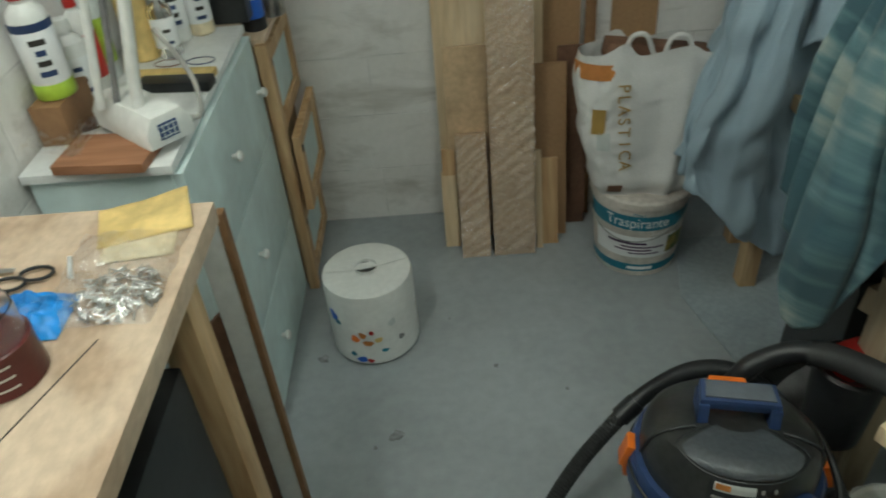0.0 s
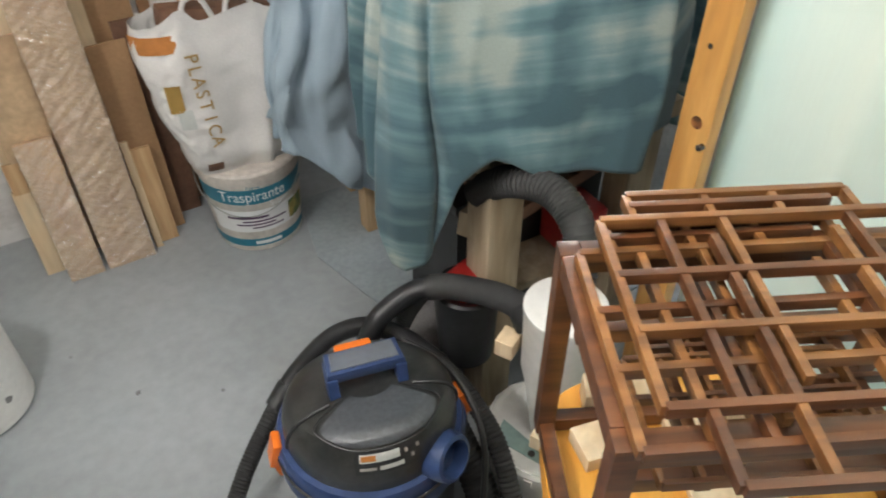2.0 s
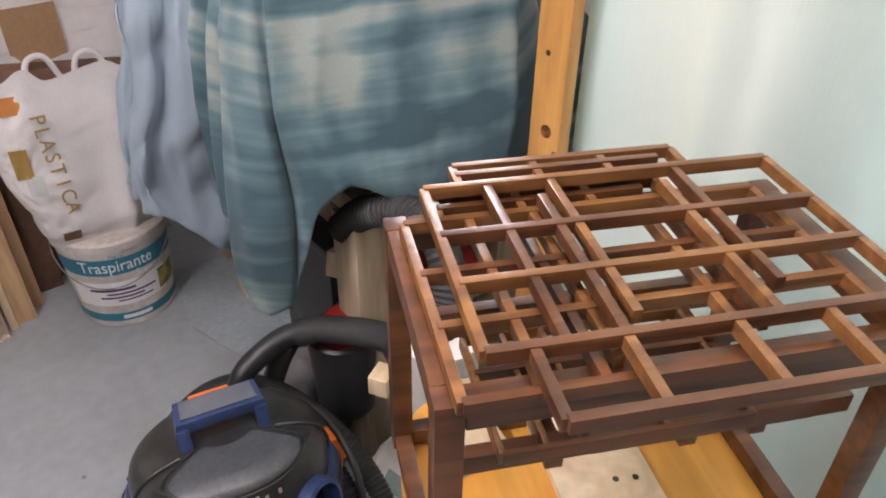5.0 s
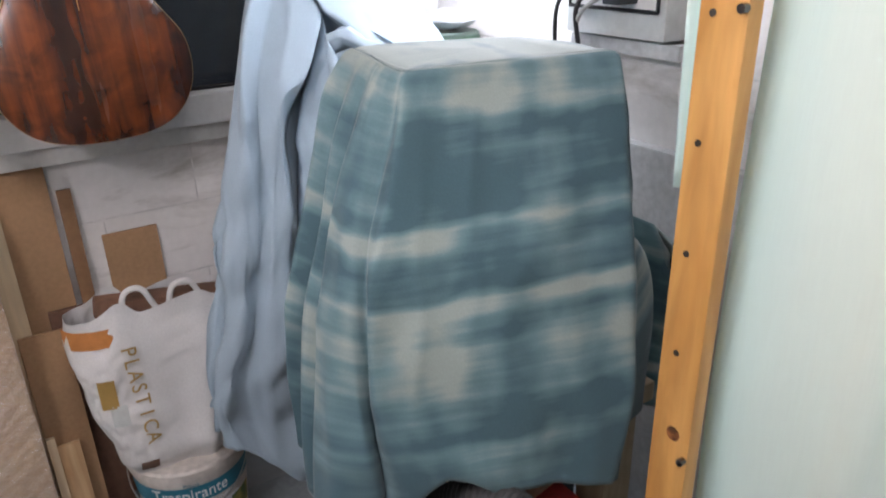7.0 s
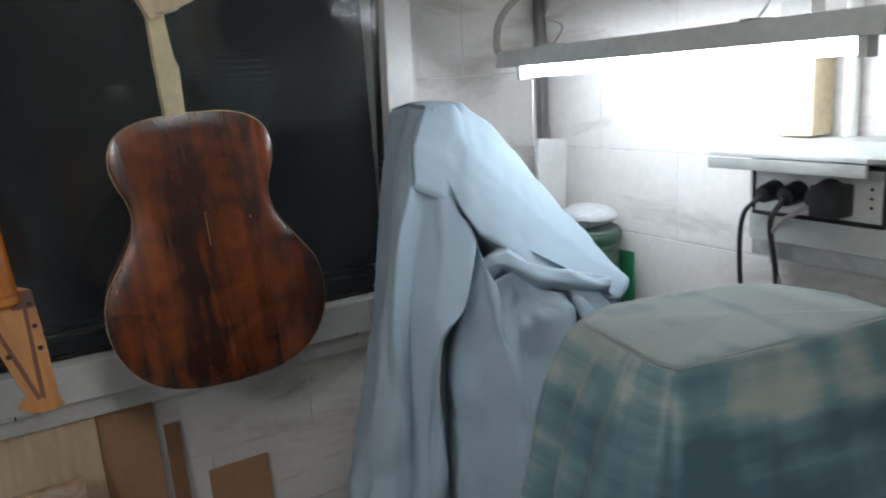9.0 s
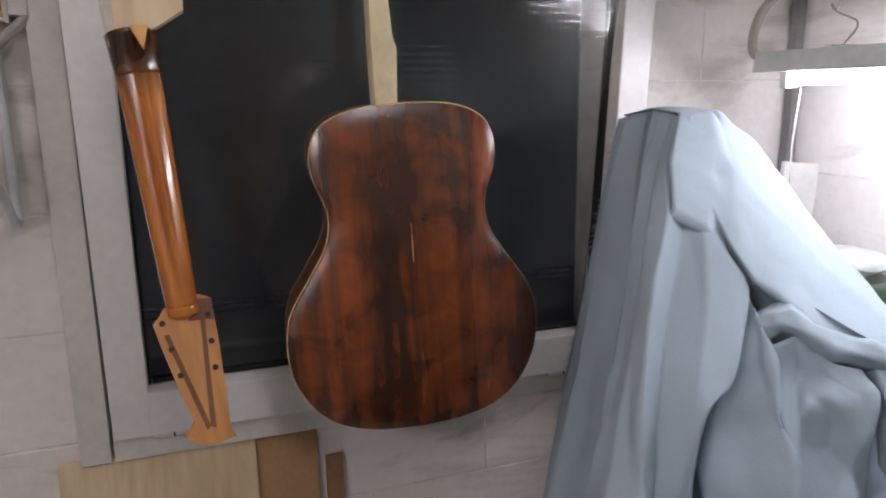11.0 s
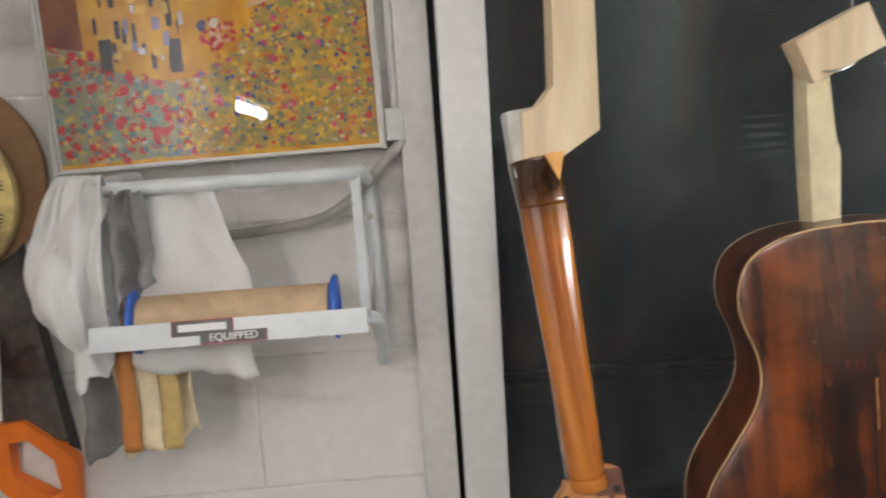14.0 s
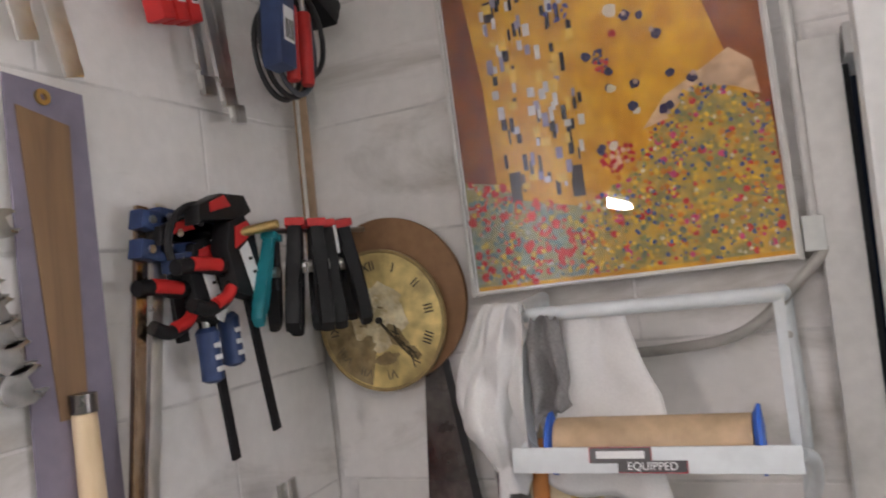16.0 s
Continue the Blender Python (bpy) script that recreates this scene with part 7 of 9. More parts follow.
part("tube", tube([(1.12, 1.16, 0.04), (1.135, 1.17, 0.24), (1.15, 1.14, 0.36), (1.165, 1.10, 0.45)], 0.019, 14, 8, 0.002, 0.009), M_HOSE, hose2, "ribbed branch")
part("cuff", tube([(1.175, 1.087, 0.466), (1.205, 1.060, 0.476), (1.238, 1.013, 0.487), (1.262, 0.96, 0.500), (1.272, 0.895, 0.515)], 0.025, 16, 5), M_HOSE, hose2, "smooth hose cuff")
hose3 = thing("machine_hose", (1.30, 1.02, 0.0), "ribbed grey hose arching from the machine down to the cyclone", "hose")
part("tube", tube([(0.0, 0.10, 0.62), (0.01, 0.03, 0.685), (0.03, -0.06, 0.72), (0.035, -0.13, 0.700), (0.02, -0.172, 0.655), (0.0, -0.188, 0.615)], 0.027, 16, 10, 0.0025, 0.009), M_HOSE, hose3)
part("cuff", rod((0.006, -0.183, 0.635), (-0.012, -0.192, 0.575), 0.030, 0.031, 24, 0.003), M_HOSE, hose3)
cyc = thing("dust_cyclone", (1.285, 0.83, 0.0), "white plastic dust cyclone standing on a lidded white bucket", "dust cyclone")
part("bucket", lathe([(0.095, 0.0), (0.10, 0.004), (0.112, 0.215), (0.119, 0.218), (0.121, 0.238), (0.119, 0.250), (0.112, 0.256), (0.105, 0.250), (0.03, 0.246)], seg=48), M_WHITEPLAST, cyc, "white lidded bucket")
for k in range(20):
    a = 2 * math.pi * k / 20
    part("lid_tab", box((0.1195 * math.cos(a), 0.1195 * math.sin(a), 0.236), (0.006, 0.016, 0.022), Matrix.Rotation(a, 3, "Z"), 0.002), M_WHITEPLAST, cyc)
part("cone", lathe([(0.032, 0.244), (0.036, 0.27), (0.055, 0.40), (0.064, 0.44), (0.068, 0.575), (0.070, 0.580), (0.069, 0.586), (0.060, 0.588), (0.0, 0.588)], seg=44), M_WHITEPLAST, cyc, "white cyclone body")
part("tape_strip", prism([(-0.10, 0.035), (-0.06, 0.060), (-0.035, -0.06), (-0.055, -0.065)], 0.2472, 0.2500), mat("pale_green_tape", (0.32, 0.45, 0.42), 0.5, vary=0.12), cyc, "pale green tape on the lid", smooth=False)
part("lid_hole", rod((-0.060, -0.030, 0.2502), (-0.060, -0.030, 0.2512), 0.007, seg=12), M_INK, cyc)
part("clamp_block", box((-0.066, 0.058, 0.478), (0.042, 0.034, 0.036), Matrix.Rotation(0.5, 3, "Z"), 0.003), M_SPRUCE, cyc, "pale wooden block")
part("clamp_block", box((-0.055, -0.052, 0.335), (0.052, 0.036, 0.034), Matrix.Rotation(0.5, 3, "Z"), 0.003), M_SPRUCE, cyc, "pale wooden block")
part("inlet", rod((-0.035, 0.045, 0.515), (-0.028, 0.075, 0.520), 0.024, seg=20), M_BLACK, cyc)

# ---- drawers, counter and bench along the west wall ----
drawers = thing("drawer_cabinet", (WX0, 1.27, 0.0), "pale aqua painted drawer cabinet with white knobs", "cabinet")
part("carcass", box((0.134, 0.33, 0.425), (0.255, 0.655, 0.825), bevel=0.004), M_AQUA, drawers)
part("top", box((0.136, 0.33, 0.847), (0.270, 0.675, 0.018), bevel=0.003), M_LAMINATE, drawers, "white laminate top")
for k, (za, zb) in enumerate(((0.03, 0.29), (0.294, 0.565), (0.569, 0.832))):
    front = part("drawer_front", box((0.272, 0.33, (za + zb) / 2), (0.020, 0.65, zb - za), bevel=0.003), M_AQUA, drawers)
    for yk in ((0.29,) if k < 2 else (0.29, 0.61)):
        part("knob", lathe([(0.006, 0.0), (0.006, 0.008), (0.012, 0.012), (0.013, 0.018), (0.008, 0.023), (0.0, 0.024)], (0.282, yk, (za + zb) / 2), 18, Matrix.Rotation(radians(90), 3, "Y")), M_WHITEPLAST, front, "white round knob")
unit = thing("pine_drawer_unit", (WX0, 1.955, 0.0), "pine drawer unit with pale blue inset fronts", "cabinet")
part("carcass", box((0.15, 0.165, 0.40), (0.26, 0.32, 0.79), bevel=0.004), M_PINE, unit)
for k in range(3):
    za = 0.03 + k * 0.255
    fr = part("drawer_front", bmesh.new(), M_PINE, unit)
    bm = bmesh.new()
    dx = 0.300 + (0.035 if k == 1 else 0.0)
    for c, s in (((dx, 0.02, za + 0.12), (0.022, 0.04, 0.24)), ((dx, 0.31, za + 0.12), (0.022, 0.04, 0.24)), ((dx, 0.165, za + 0.02), (0.0215, 0.25, 0.04)), ((dx, 0.165, za + 0.22), (0.0215, 0.25, 0.04))):
        add_box(bm, c, s, bevel=0.002)
    bm.to_mesh(fr.data)
    bm.free()
    part("inset_panel", box((dx - 0.004, 0.165, za + 0.12), (0.008, 0.25, 0.165)), M_AQUA, fr, "pale blue inset panel", smooth=False)
    part("catch", box((dx + 0.012, 0.012, za + 0.20), (0.006, 0.014, 0.02), bevel=0.002), M_BLACK, fr, "small black catch")
part("post", box((0.30, -0.008, 0.40), (0.03, 0.030, 0.80), bevel=0.003), M_PINE, unit)
part("top", box((0.16, 0.165, 0.803), (0.30, 0.345, 0.018), bevel=0.003), M_PINE_Y, unit)

bench = thing("workbench", (WX0, 0.0, 0.0), "scuffed pale wooden workbench with timber legs", "workbench")
part("top", box((0.200, 0.19, 0.882), (0.400, 1.76, 0.036), bevel=0.004), M_BENCH, bench, "scuffed wooden bench top")
for yk in (1.0, -0.55):
    part("leg", box((0.335, yk - 0.03, 0.43), (0.06, 0.06, 0.86), None, 0.004), M_PINE, bench, "timber leg")
    part("leg", box((0.06, yk, 0.43), (0.06, 0.075, 0.86), bevel=0.004), M_PINE, bench, "timber leg")
panel = thing("leaning_panel", (0.10, 1.13, 0.0), "white panel with a brown wooden edge leaning beside the bench", "board")
part("board", box((0.032, 0, 0.42), (0.045, 0.014, 0.84), bevel=0.002), M_LAMINATE, panel)
part("torn_board", prism([(-0.085, 0.0), (0.008, 0.0), (0.008, 0.63), (-0.02, 0.60), (-0.03, 0.66), (-0.05, 0.61), (-0.07, 0.64), (-0.085, 0.58)], -0.006, 0.006, Matrix(((1, 0, 0, 0), (0, 0, -1, 0), (0, 1, 0, 0), (0, 0, 0, 1)))), M_CARD_DARK, panel, "torn dark brown board", smooth=False)
part("edge_strip", box((0.061, 0, 0.42), (0.012, 0.020, 0.845), bevel=0.002), M_MDF, panel, "brown wooden edge strip")
# black block put in where the space under the bench is only dark
solo("bench_shade_block", box((-0.03, 0.60, 0.36), (0.30, 0.62, 0.72), bevel=0.006), M_BLACK, "black block added for the deep shade under the workbench", "box")
solo("white_board_offcut", box((0.145, 0.80, 0.22), (0.012, 0.16, 0.44), Matrix.Rotation(0.15, 3, "X"), 0.002), M_LAMINATE, "white board offcut under the workbench", "board")
# ---- on the bench ----
jar = thing("tool_jar", (0.018, 0.735, 0.9), "clear plastic jar in a maroon tin with tools in it", "jar")
part("tin", lathe([(0.044, 0.0), (0.046, 0.002), (0.046, 0.055), (0.044, 0.057), (0.0, 0.05)], seg=32), M_BOOK, jar, "maroon tin with white writing bars")
part("glass_wall", lathe([(0.041, 0.05), (0.042, 0.06), (0.042, 0.095), (0.040, 0.095), (0.040, 0.055)], seg=32, ring=True), M_GLASS, jar, "clear plastic upper part")
for k in range(3):
    part("writing_bar", sheet(lambda u, v, k=k: Vector((0.0465 * math.cos(radians(-110 + 70 * u)), 0.0465 * math.sin(radians(-110 + 70 * u)), 0.014 + 0.014 * k + 0.003 * v)), 10, 1), M_GREYPLAST, jar)
part("brush_handle", rod((0.0, 0.0, 0.06), (-0.012, 0.02, 0.19), 0.0045, seg=10), mat("turquoise_plastic", (0.0, 0.42, 0.46), 0.4), jar, "turquoise tool handle")
part("brush_tip", rod((-0.012, 0.02, 0.19), (-0.0145, 0.024, 0.225), 0.006, 0.005, seg=12), M_ORANGE, jar, "orange tool end")
part("blue_tool", box((0.005, 0.012, 0.09), (0.03, 0.015, 0.05), Matrix.Rotation(0.4, 3, "Y"), 0.004), M_BLUE, jar)
clips = thing("blue_gloves_packet", (0.0, 0.83, 0.90), "crumpled blue plastic clips on the bench", "clips")
part("packet", sheet(lambda u, v: Vector(((u - 0.5) * 0.11, (v - 0.5) * 0.085, 0.002 + max(0.0, 1 - (2 * abs(u - 0.5)) ** 3) * max(0.0, 1 - (2 * abs(v - 0.5)) ** 3) * (0.018 + 0.022 * abs(wob(u * 6, v * 5, 4)))) ), 26, 22), mat("bright_blue_plastic", (0.02, 0.22, 0.62), 0.45, vary=0.2, scale=30, bump=0.3), clips)
sc = thing("scissors", (-0.02, 0.915, 0.902), "small scissors with dark ring handles lying on the bench", "scissors")
part("ring_handle", tube([(0.022 * math.cos(a), 0.014 * math.sin(a), 0.004) for a in [2 * math.pi * k / 10 for k in range(11)]], 0.0025, 8, 3), M_BLACK, sc)
part("ring_handle", tube([(-0.03 + 0.022 * math.cos(a), -0.02 + 0.014 * math.sin(a), 0.004) for a in [2 * math.pi * k / 10 for k in range(11)]], 0.0025, 8, 3), M_BLACK, sc)
part("blade", box((-0.07, 0.01, 0.004), (0.07, 0.008, 0.002)), M_STEEL, sc)
bag2 = thing("screw_bag", (0.088, 0.905, 0.9), "clear plastic bag of small shiny screws on the bench", "bag")


def film_f(u, v):
    x, y = (u - 0.5) * 0.15, (v - 0.5) * 0.20
    e = max(0, 1 - (2 * abs(u - 0.5)) ** 4) * max(0, 1 - (2 * abs(v - 0.5)) ** 4)
    return Vector((x + 0.008 * wob(u * 6, v * 6, 1), y + 0.008 * wob(v * 6, u * 6, 4), 0.003 + e * (0.014 + 0.008 * wob(u * 9, v * 9, 2) + 0.006 * abs(wob(u * 22, v * 22, 8)))))


part("film", sheet(film_f, 40, 48), M_FILM, bag2, "crinkled clear film", angle=15)
bm = bmesh.new()
rnd = random.Random(5)
for k in range(240):
    a, r = rnd.uniform(0, 6.28), 0.055 * math.sqrt(rnd.random())
    p = Vector((0.02 + r * math.cos(a), -0.045 + r * math.sin(a), 0.003 + 0.008 * rnd.random()))
    d = Vector((rnd.uniform(-1, 1), rnd.uniform(-1, 1), 0.2)).normalized() * 0.006
    add_rod(bm, p - d, p + d, 0.0014, 0.0011, 6)
tagged(part("screws", bm, M_STEEL, bag2, "small shiny screws"), kind="stuff")
note = thing("sandpaper_sheet", (0.09, 1.03, 0.9), "yellow sandpaper sheets lying on the bench", "paper")
part("sheet", sheet(lambda u, v: Vector(((u - 0.5) * 0.13, (v - 0.5) * 0.10, 0.004 + 0.010 * u * u * v + 0.003 * wob(u * 3, v * 3, 1))), 12, 12), M_YELLOW, note, thick=0.0012).matrix_local = Matrix.Rotation(0.3, 4, "Z")
part("sheet", sheet(lambda u, v: Vector(((u - 0.5) * 0.10, (v - 0.5) * 0.09 - 0.05, 0.002 + 0.003 * wob(u * 3, v * 3, 5))), 12, 12), M_CREAM, note, thick=0.0012).matrix_local = Matrix.Rotation(0.15, 4, "Z")
solo("wood_peg", rod((0.03, 0.90, 0.905), (0.033, 0.915, 0.93), 0.004, 0.003, 10), M_WHITEPLAST, "small white plastic peg on the bench", "peg")
crack = solo("bench_groove", box((0.045, 0.62, 0.9003), (0.002, 0.35, 0.0006), Matrix.Rotation(-0.35, 3, "Z")), M_INK, "dark crack across the bench top", "crack")

# ---- on the cabinet ----
C = 0.857
lamp = thing("desk_lamp", (-0.02, 1.377, C + 0.018), "white jointed desk lamp with a boxy base and lit tube head", "lamp")
turned = Matrix.Rotation(radians(-42), 3, "Z")
part("base", prism([(-0.045, 0.0), (0.045, 0.0), (0.047, 0.030), (0.030, 0.058), (-0.030, 0.058), (-0.047, 0.030)], -0.095, 0.095, turned.to_4x4() @ Matrix(((0, 0, 1, 0), (1, 0, 0, 0), (0, 1, 0, 0), (0, 0, 0, 1))), 0.006), M_WHITEPLAST, lamp, "white plastic lamp base")
badge = part("badge", box(turned @ Vector((0.0955, -0.004, 0.028)), (0.003, 0.036, 0.030), turned, 0.0005), M_NAVY, lamp, "blue badge with a pale grid")
for q in range(3):
    part("grid_line", box(turned @ Vector((0.0972, -0.004, 0.018 + 0.010 * q)), (0.0008, 0.032, 0.0016), turned), M_GREYPLAST, badge, smooth=False)
    part("grid_line", box(turned @ Vector((0.0972, -0.014 + 0.010 * q, 0.028)), (0.0008, 0.0016, 0.026), turned), M_GREYPLAST, badge, smooth=False)
part("stem", rod((0.010, -0.030, 0.05), (0.105, -0.025, 0.53), 0.011, seg=16), M_WHITEPLAST, lamp)
part("stem", rod((-0.062, -0.010, 0.05), (0.030, -0.010, 0.53), 0.008, seg=16), M_WHITEPLAST, lamp)
part("stem", rod((-0.035, -0.004, 0.05), (0.060, -0.002, 0.53), 0.006, seg=12), M_RAG_GREY, lamp)
part("elbow", rod((0.01, -0.016, 0.53), (0.125, -0.026, 0.53), 0.018, seg=20, bevel=0.004), M_WHITEPLAST, lamp)
part("upper_arm", rod((0.07, -0.02, 0.53), (0.05, -0.38, 1.02), 0.010, seg=16), M_WHITEPLAST, lamp)
part("head", box((0.045, -0.635, 1.056), (0.030, 0.53, 0.012), bevel=0.004), M_WHITEPLAST, lamp)
for y in (-0.89, -0.38):
    part("socket", box((0.045, y, 1.03), (0.034, 0.02, 0.052), bevel=0.004), M_WHITEPLAST, lamp)
part("tube", rod((0.045, -0.88, 1.02), (0.045, -0.39, 1.02), 0.016, seg=16), M_TUBE_BENCH, lamp, "lit white tube")
part("cable", tube([(0.01, 0.15, 0.13), (0.055, 0.115, 0.085), (0.088, 0.07, 0.05), (0.092, 0.045, 0.0), (0.06, 0.05, -0.010)], 0.0052, 8), M_GREYCABLE, lamp)
solo("brown_wood_block", box((-0.066, 1.307, C + 0.009), (0.165, 0.115, 0.018), Matrix.Rotation(-0.08, 3, "Z"), 0.002), wood("reddish_wood", (0.36, 0.17, 0.09), (0.26, 0.11, 0.05), 0.55, "X"), "reddish wooden board lying on the cabinet edge", "board")
solo("leather_scrap", prism([(-0.05, -0.028), (0.01, -0.022), (0.055, -0.004), (0.050, 0.012), (0.012, 0.020), (-0.02, 0.008), (-0.045, -0.012)], C, C + 0.011, Matrix.Translation((-0.160, 1.435, 0)) @ Matrix.Rotation(0.35, 4, "Z"), 0.002), mat("brown_leather", (0.10, 0.035, 0.02), 0.6, vary=0.2), "dark brown leather scrap on the cabinet", "leather")
solo("black_case", box((-0.020, 1.585, C + 0.011), (0.155, 0.045, 0.022), Matrix.Rotation(-0.10, 3, "Z"), 0.006), M_BLACK, "flat black case on the cabinet top", "case")
solo("yellow_case", box((-0.040, 1.640, C + 0.008), (0.18, 0.035, 0.016), Matrix.Rotation(-0.08, 3, "Z"), 0.004), M_YELLOW, "yellow strip lying on the cabinet top", "strip")
specs = thing("eyeglasses", (-0.030, 1.695, C), "thin-rimmed eyeglasses lying on the cabinet top", "glasses")
for sx in (-1, 1):
    part("rim", tube([(sx * 0.036 + 0.031 * math.cos(a), 0.020 * math.sin(a), 0.012) for a in [2 * math.pi * k / 12 for k in range(13)]], 0.0013, 6, 3), M_NAVY if sx > 0 else M_CARD_DARK, specs)
part("bridge", rod((-0.006, 0.004, 0.013), (0.006, 0.004, 0.013), 0.0013, seg=6), M_STEEL, specs)


def bottle(x, y, r, h, body, cap, label, base=C, neck=0.35, stripe=None, marks=0):
    ob = thing("bottle", (x, y, base), label, "bottle", group="bottles on the cabinet")
    part("body", lathe([(r * 0.9, 0.0), (r, 0.004), (r, h * 0.68), (r * 0.92, h * 0.74), (r * neck, h * 0.82), (r * neck, h * 0.86)], seg=24), body, ob)
    part("cap", lathe([(r * neck * 1.2, h * 0.85), (r * neck * 1.25, h * 0.87), (r * neck * 1.1, h * 0.98), (r * 0.1, h)], seg=18), cap, ob)
    if stripe:
        strip_of = part("label", lathe([(r * 0.98, h * 0.16), (r * 1.012, h * 0.17), (r * 1.012, h * 0.60), (r * 0.98, h * 0.61)], seg=24), stripe, ob, "printed label")
        for k in range(marks):
            z, wide = h * (0.22 + 0.36 * k / marks), 46 - 9 * (k % 3)
            part("writing_bar", sheet(lambda u, v, z=z, wide=wide: Vector((r * 1.02 * math.cos(radians(-62 + wide * (u - 0.5))), r * 1.02 * math.sin(radians(-62 + wide * (u - 0.5))), z + h * 0.05 * v)), 8, 1), M_INK if k % 2 else M_NAVY, strip_of)
    return ob


M_LIME = mat("lime_green_label", (0.42, 0.58, 0.06), 0.4, vary=0.1)
solo("small_carton", box((-0.186, 1.435, C + 0.038), (0.058, 0.135, 0.076), None, 0.002), M_MDF, "small tan cardboard carton against the wall", "carton")
bottle(-0.182, 1.530, 0.034, 0.185, M_WHITEPLAST, M_WHITEPLAST, "white plastic glue bottle with a pointed cap", neck=0.42, stripe=M_WHITE, marks=3)
lime = bottle(-0.180, 1.425, 0.035, 0.21, M_WHITEPLAST, M_RED, "white bottle with a lime green foot and red cap", C + 0.077, 0.5, M_WHITE, 4)
part("foot_band", lathe([(0.0355, 0.002), (0.0362, 0.003), (0.0362, 0.030), (0.0355, 0.031)], seg=24), M_LIME, lime, "lime green band")
part("colour_band", lathe([(0.0352, 0.126), (0.0362, 0.127), (0.0362, 0.140), (0.0352, 0.141)], seg=24), M_NAVY, lime, "blue band")
bottle(-0.188, 1.605, 0.028, 0.21, M_WHITEPLAST, M_RED, "white bottle with a red cap and red label", stripe=M_RED)
bottle(-0.190, 1.675, 0.026, 0.22, M_GREYPLAST, M_STEEL, "pale grey tin with a metal cap", stripe=M_LIME)
bottle(-0.139, 1.770, 0.034, 0.26, M_YELLOW, M_YELLOW, "dull yellow plastic bottle", neck=0.75)
bottle(-0.082, 1.772, 0.027, 0.15, M_GLASS, M_WHITEPLAST, "clear plastic bottle with a white label and cap", stripe=M_WHITE, marks=2)
bottle(-0.090, 1.868, 0.033, 0.20, M_WHITEPLAST, M_WHITEPLAST, "white plastic bottle with small writing", neck=0.5, stripe=M_WHITE, marks=4)
bottle(-0.040, 1.905, 0.030, 0.18, M_CREAM, M_WHITEPLAST, "cream plastic bottle at the back of the cabinet", neck=0.5, stripe=M_WHITE, marks=3)
bottle(-0.165, 1.875, 0.032, 0.23, M_GREYPLAST, M_GREYPLAST, "grey plastic bottle at the back of the cabinet", neck=0.6)
solo("black_box", box((0.015, 1.975, C + 0.045), (0.10, 0.06, 0.09), None, 0.004), M_BLACK, "black box standing at the end of the cabinet", "box")
can = thing("blue_spray_can", (0.055, 2.03, 0.812), "blue spray can with a black base on the pine unit", "can")
part("body", lathe([(0.03, 0.03), (0.032, 0.034), (0.032, 0.16), (0.02, 0.18), (0.0, 0.182)], seg=28), M_BLUE, can)
part("base_ring", lathe([(0.031, 0.0), (0.033, 0.002), (0.033, 0.032), (0.0, 0.032)], seg=28), M_BLACK, can, "black plastic base")
part("label", lathe([(0.031, 0.08), (0.0328, 0.081), (0.0328, 0.13), (0.031, 0.131)], seg=28), M_WHITE, can, "white label band")
solo("tin_can", lathe([(0.034, 0.0), (0.036, 0.002), (0.036, 0.09), (0.0, 0.092)], (0.085, 2.13, 0.812), 28), M_STEEL, "round tin on the pine unit", "tin")
solo("plastic_packet", sheet(lambda u, v: Vector((-0.212 + 0.10 * u, 1.285 + 0.145 * v, C + 0.014 + 0.026 * (1 - u) + 0.014 * abs(wob(u * 7, v * 7, 3)))), 20, 20), M_FILM, "clear crinkled packet on the cabinet", "packet", angle=15)

# ---- fluorescent lamp on the east wall ----
tl = thing("tube_lamp", (1.83, 1.72, 1.60), "grey fluorescent lamp with a lit tube hung on wire hooks", "lamp")
part("housing", prism([(-0.035, 0.012), (-0.028, 0.05), (0.028, 0.05), (0.035, 0.012)], -0.47, 0.43, Matrix(((1, 0, 0, 0), (0, 0, 1, 0), (0, 1, 0, 0), (0, 0, 0, 1))), 0.002), M_GREYPLAST, tl, "grey metal lamp housing")
part("tube", rod((0, -0.42, 0.0), (0, 0.36, 0.0), 0.013, seg=16), M_TUBE_COOL, tl, "lit white tube")
for y in (-0.43, 0.37):
    part("socket", box((0, y, 0.0), (0.028, 0.016, 0.036), bevel=0.003), M_WHITEPLAST, tl)
for y in (-0.25, 0.26):
    part("hook", tube([(0.0, y, 0.05), (0.02, y - 0.01, 0.09), (-0.02, y + 0.01, 0.12), (0.0, y, 0.20), (0.0, y, 0.99)], 0.0018, 6), M_STEEL, tl)
    part("strap", box((0, y, 0.052), (0.06, 0.016, 0.004), bevel=0.001), M_STEEL, tl)
part("cable", tube([(0.0, 0.43, 0.03), (0.0, 0.47, 0.06), (0.01, 0.46, 0.13), (0.08, 0.44, 0.20), (0.18, 0.45, 0.28)], 0.009, 10), M_GREYCABLE, tl, "thick grey cable")
part("pull_cord", tube([(0.02, 0.36, -0.02), (0.03, 0.38, -0.14), (0.06, 0.40, -0.30)], 0.0018, 6), M_WHITEPLAST, tl)
# unseen batten added overhead; its glowing tubes fill in light on the walls
cl = thing("assumed_ceiling_lamp", (0.95, 0.2, 2.6), "assumed white ceiling batten, unseen, added to light the room", "lamp")
part("housing", box((0, 0, -0.03), (0.20, 1.3, 0.06), bevel=0.006), M_WHITEPLAST, cl)
for dx in (-0.05, 0.05):
    part("tube", rod((dx, -0.6, -0.075), (dx, 0.6, -0.075), 0.013, seg=16), M_TUBE, cl)

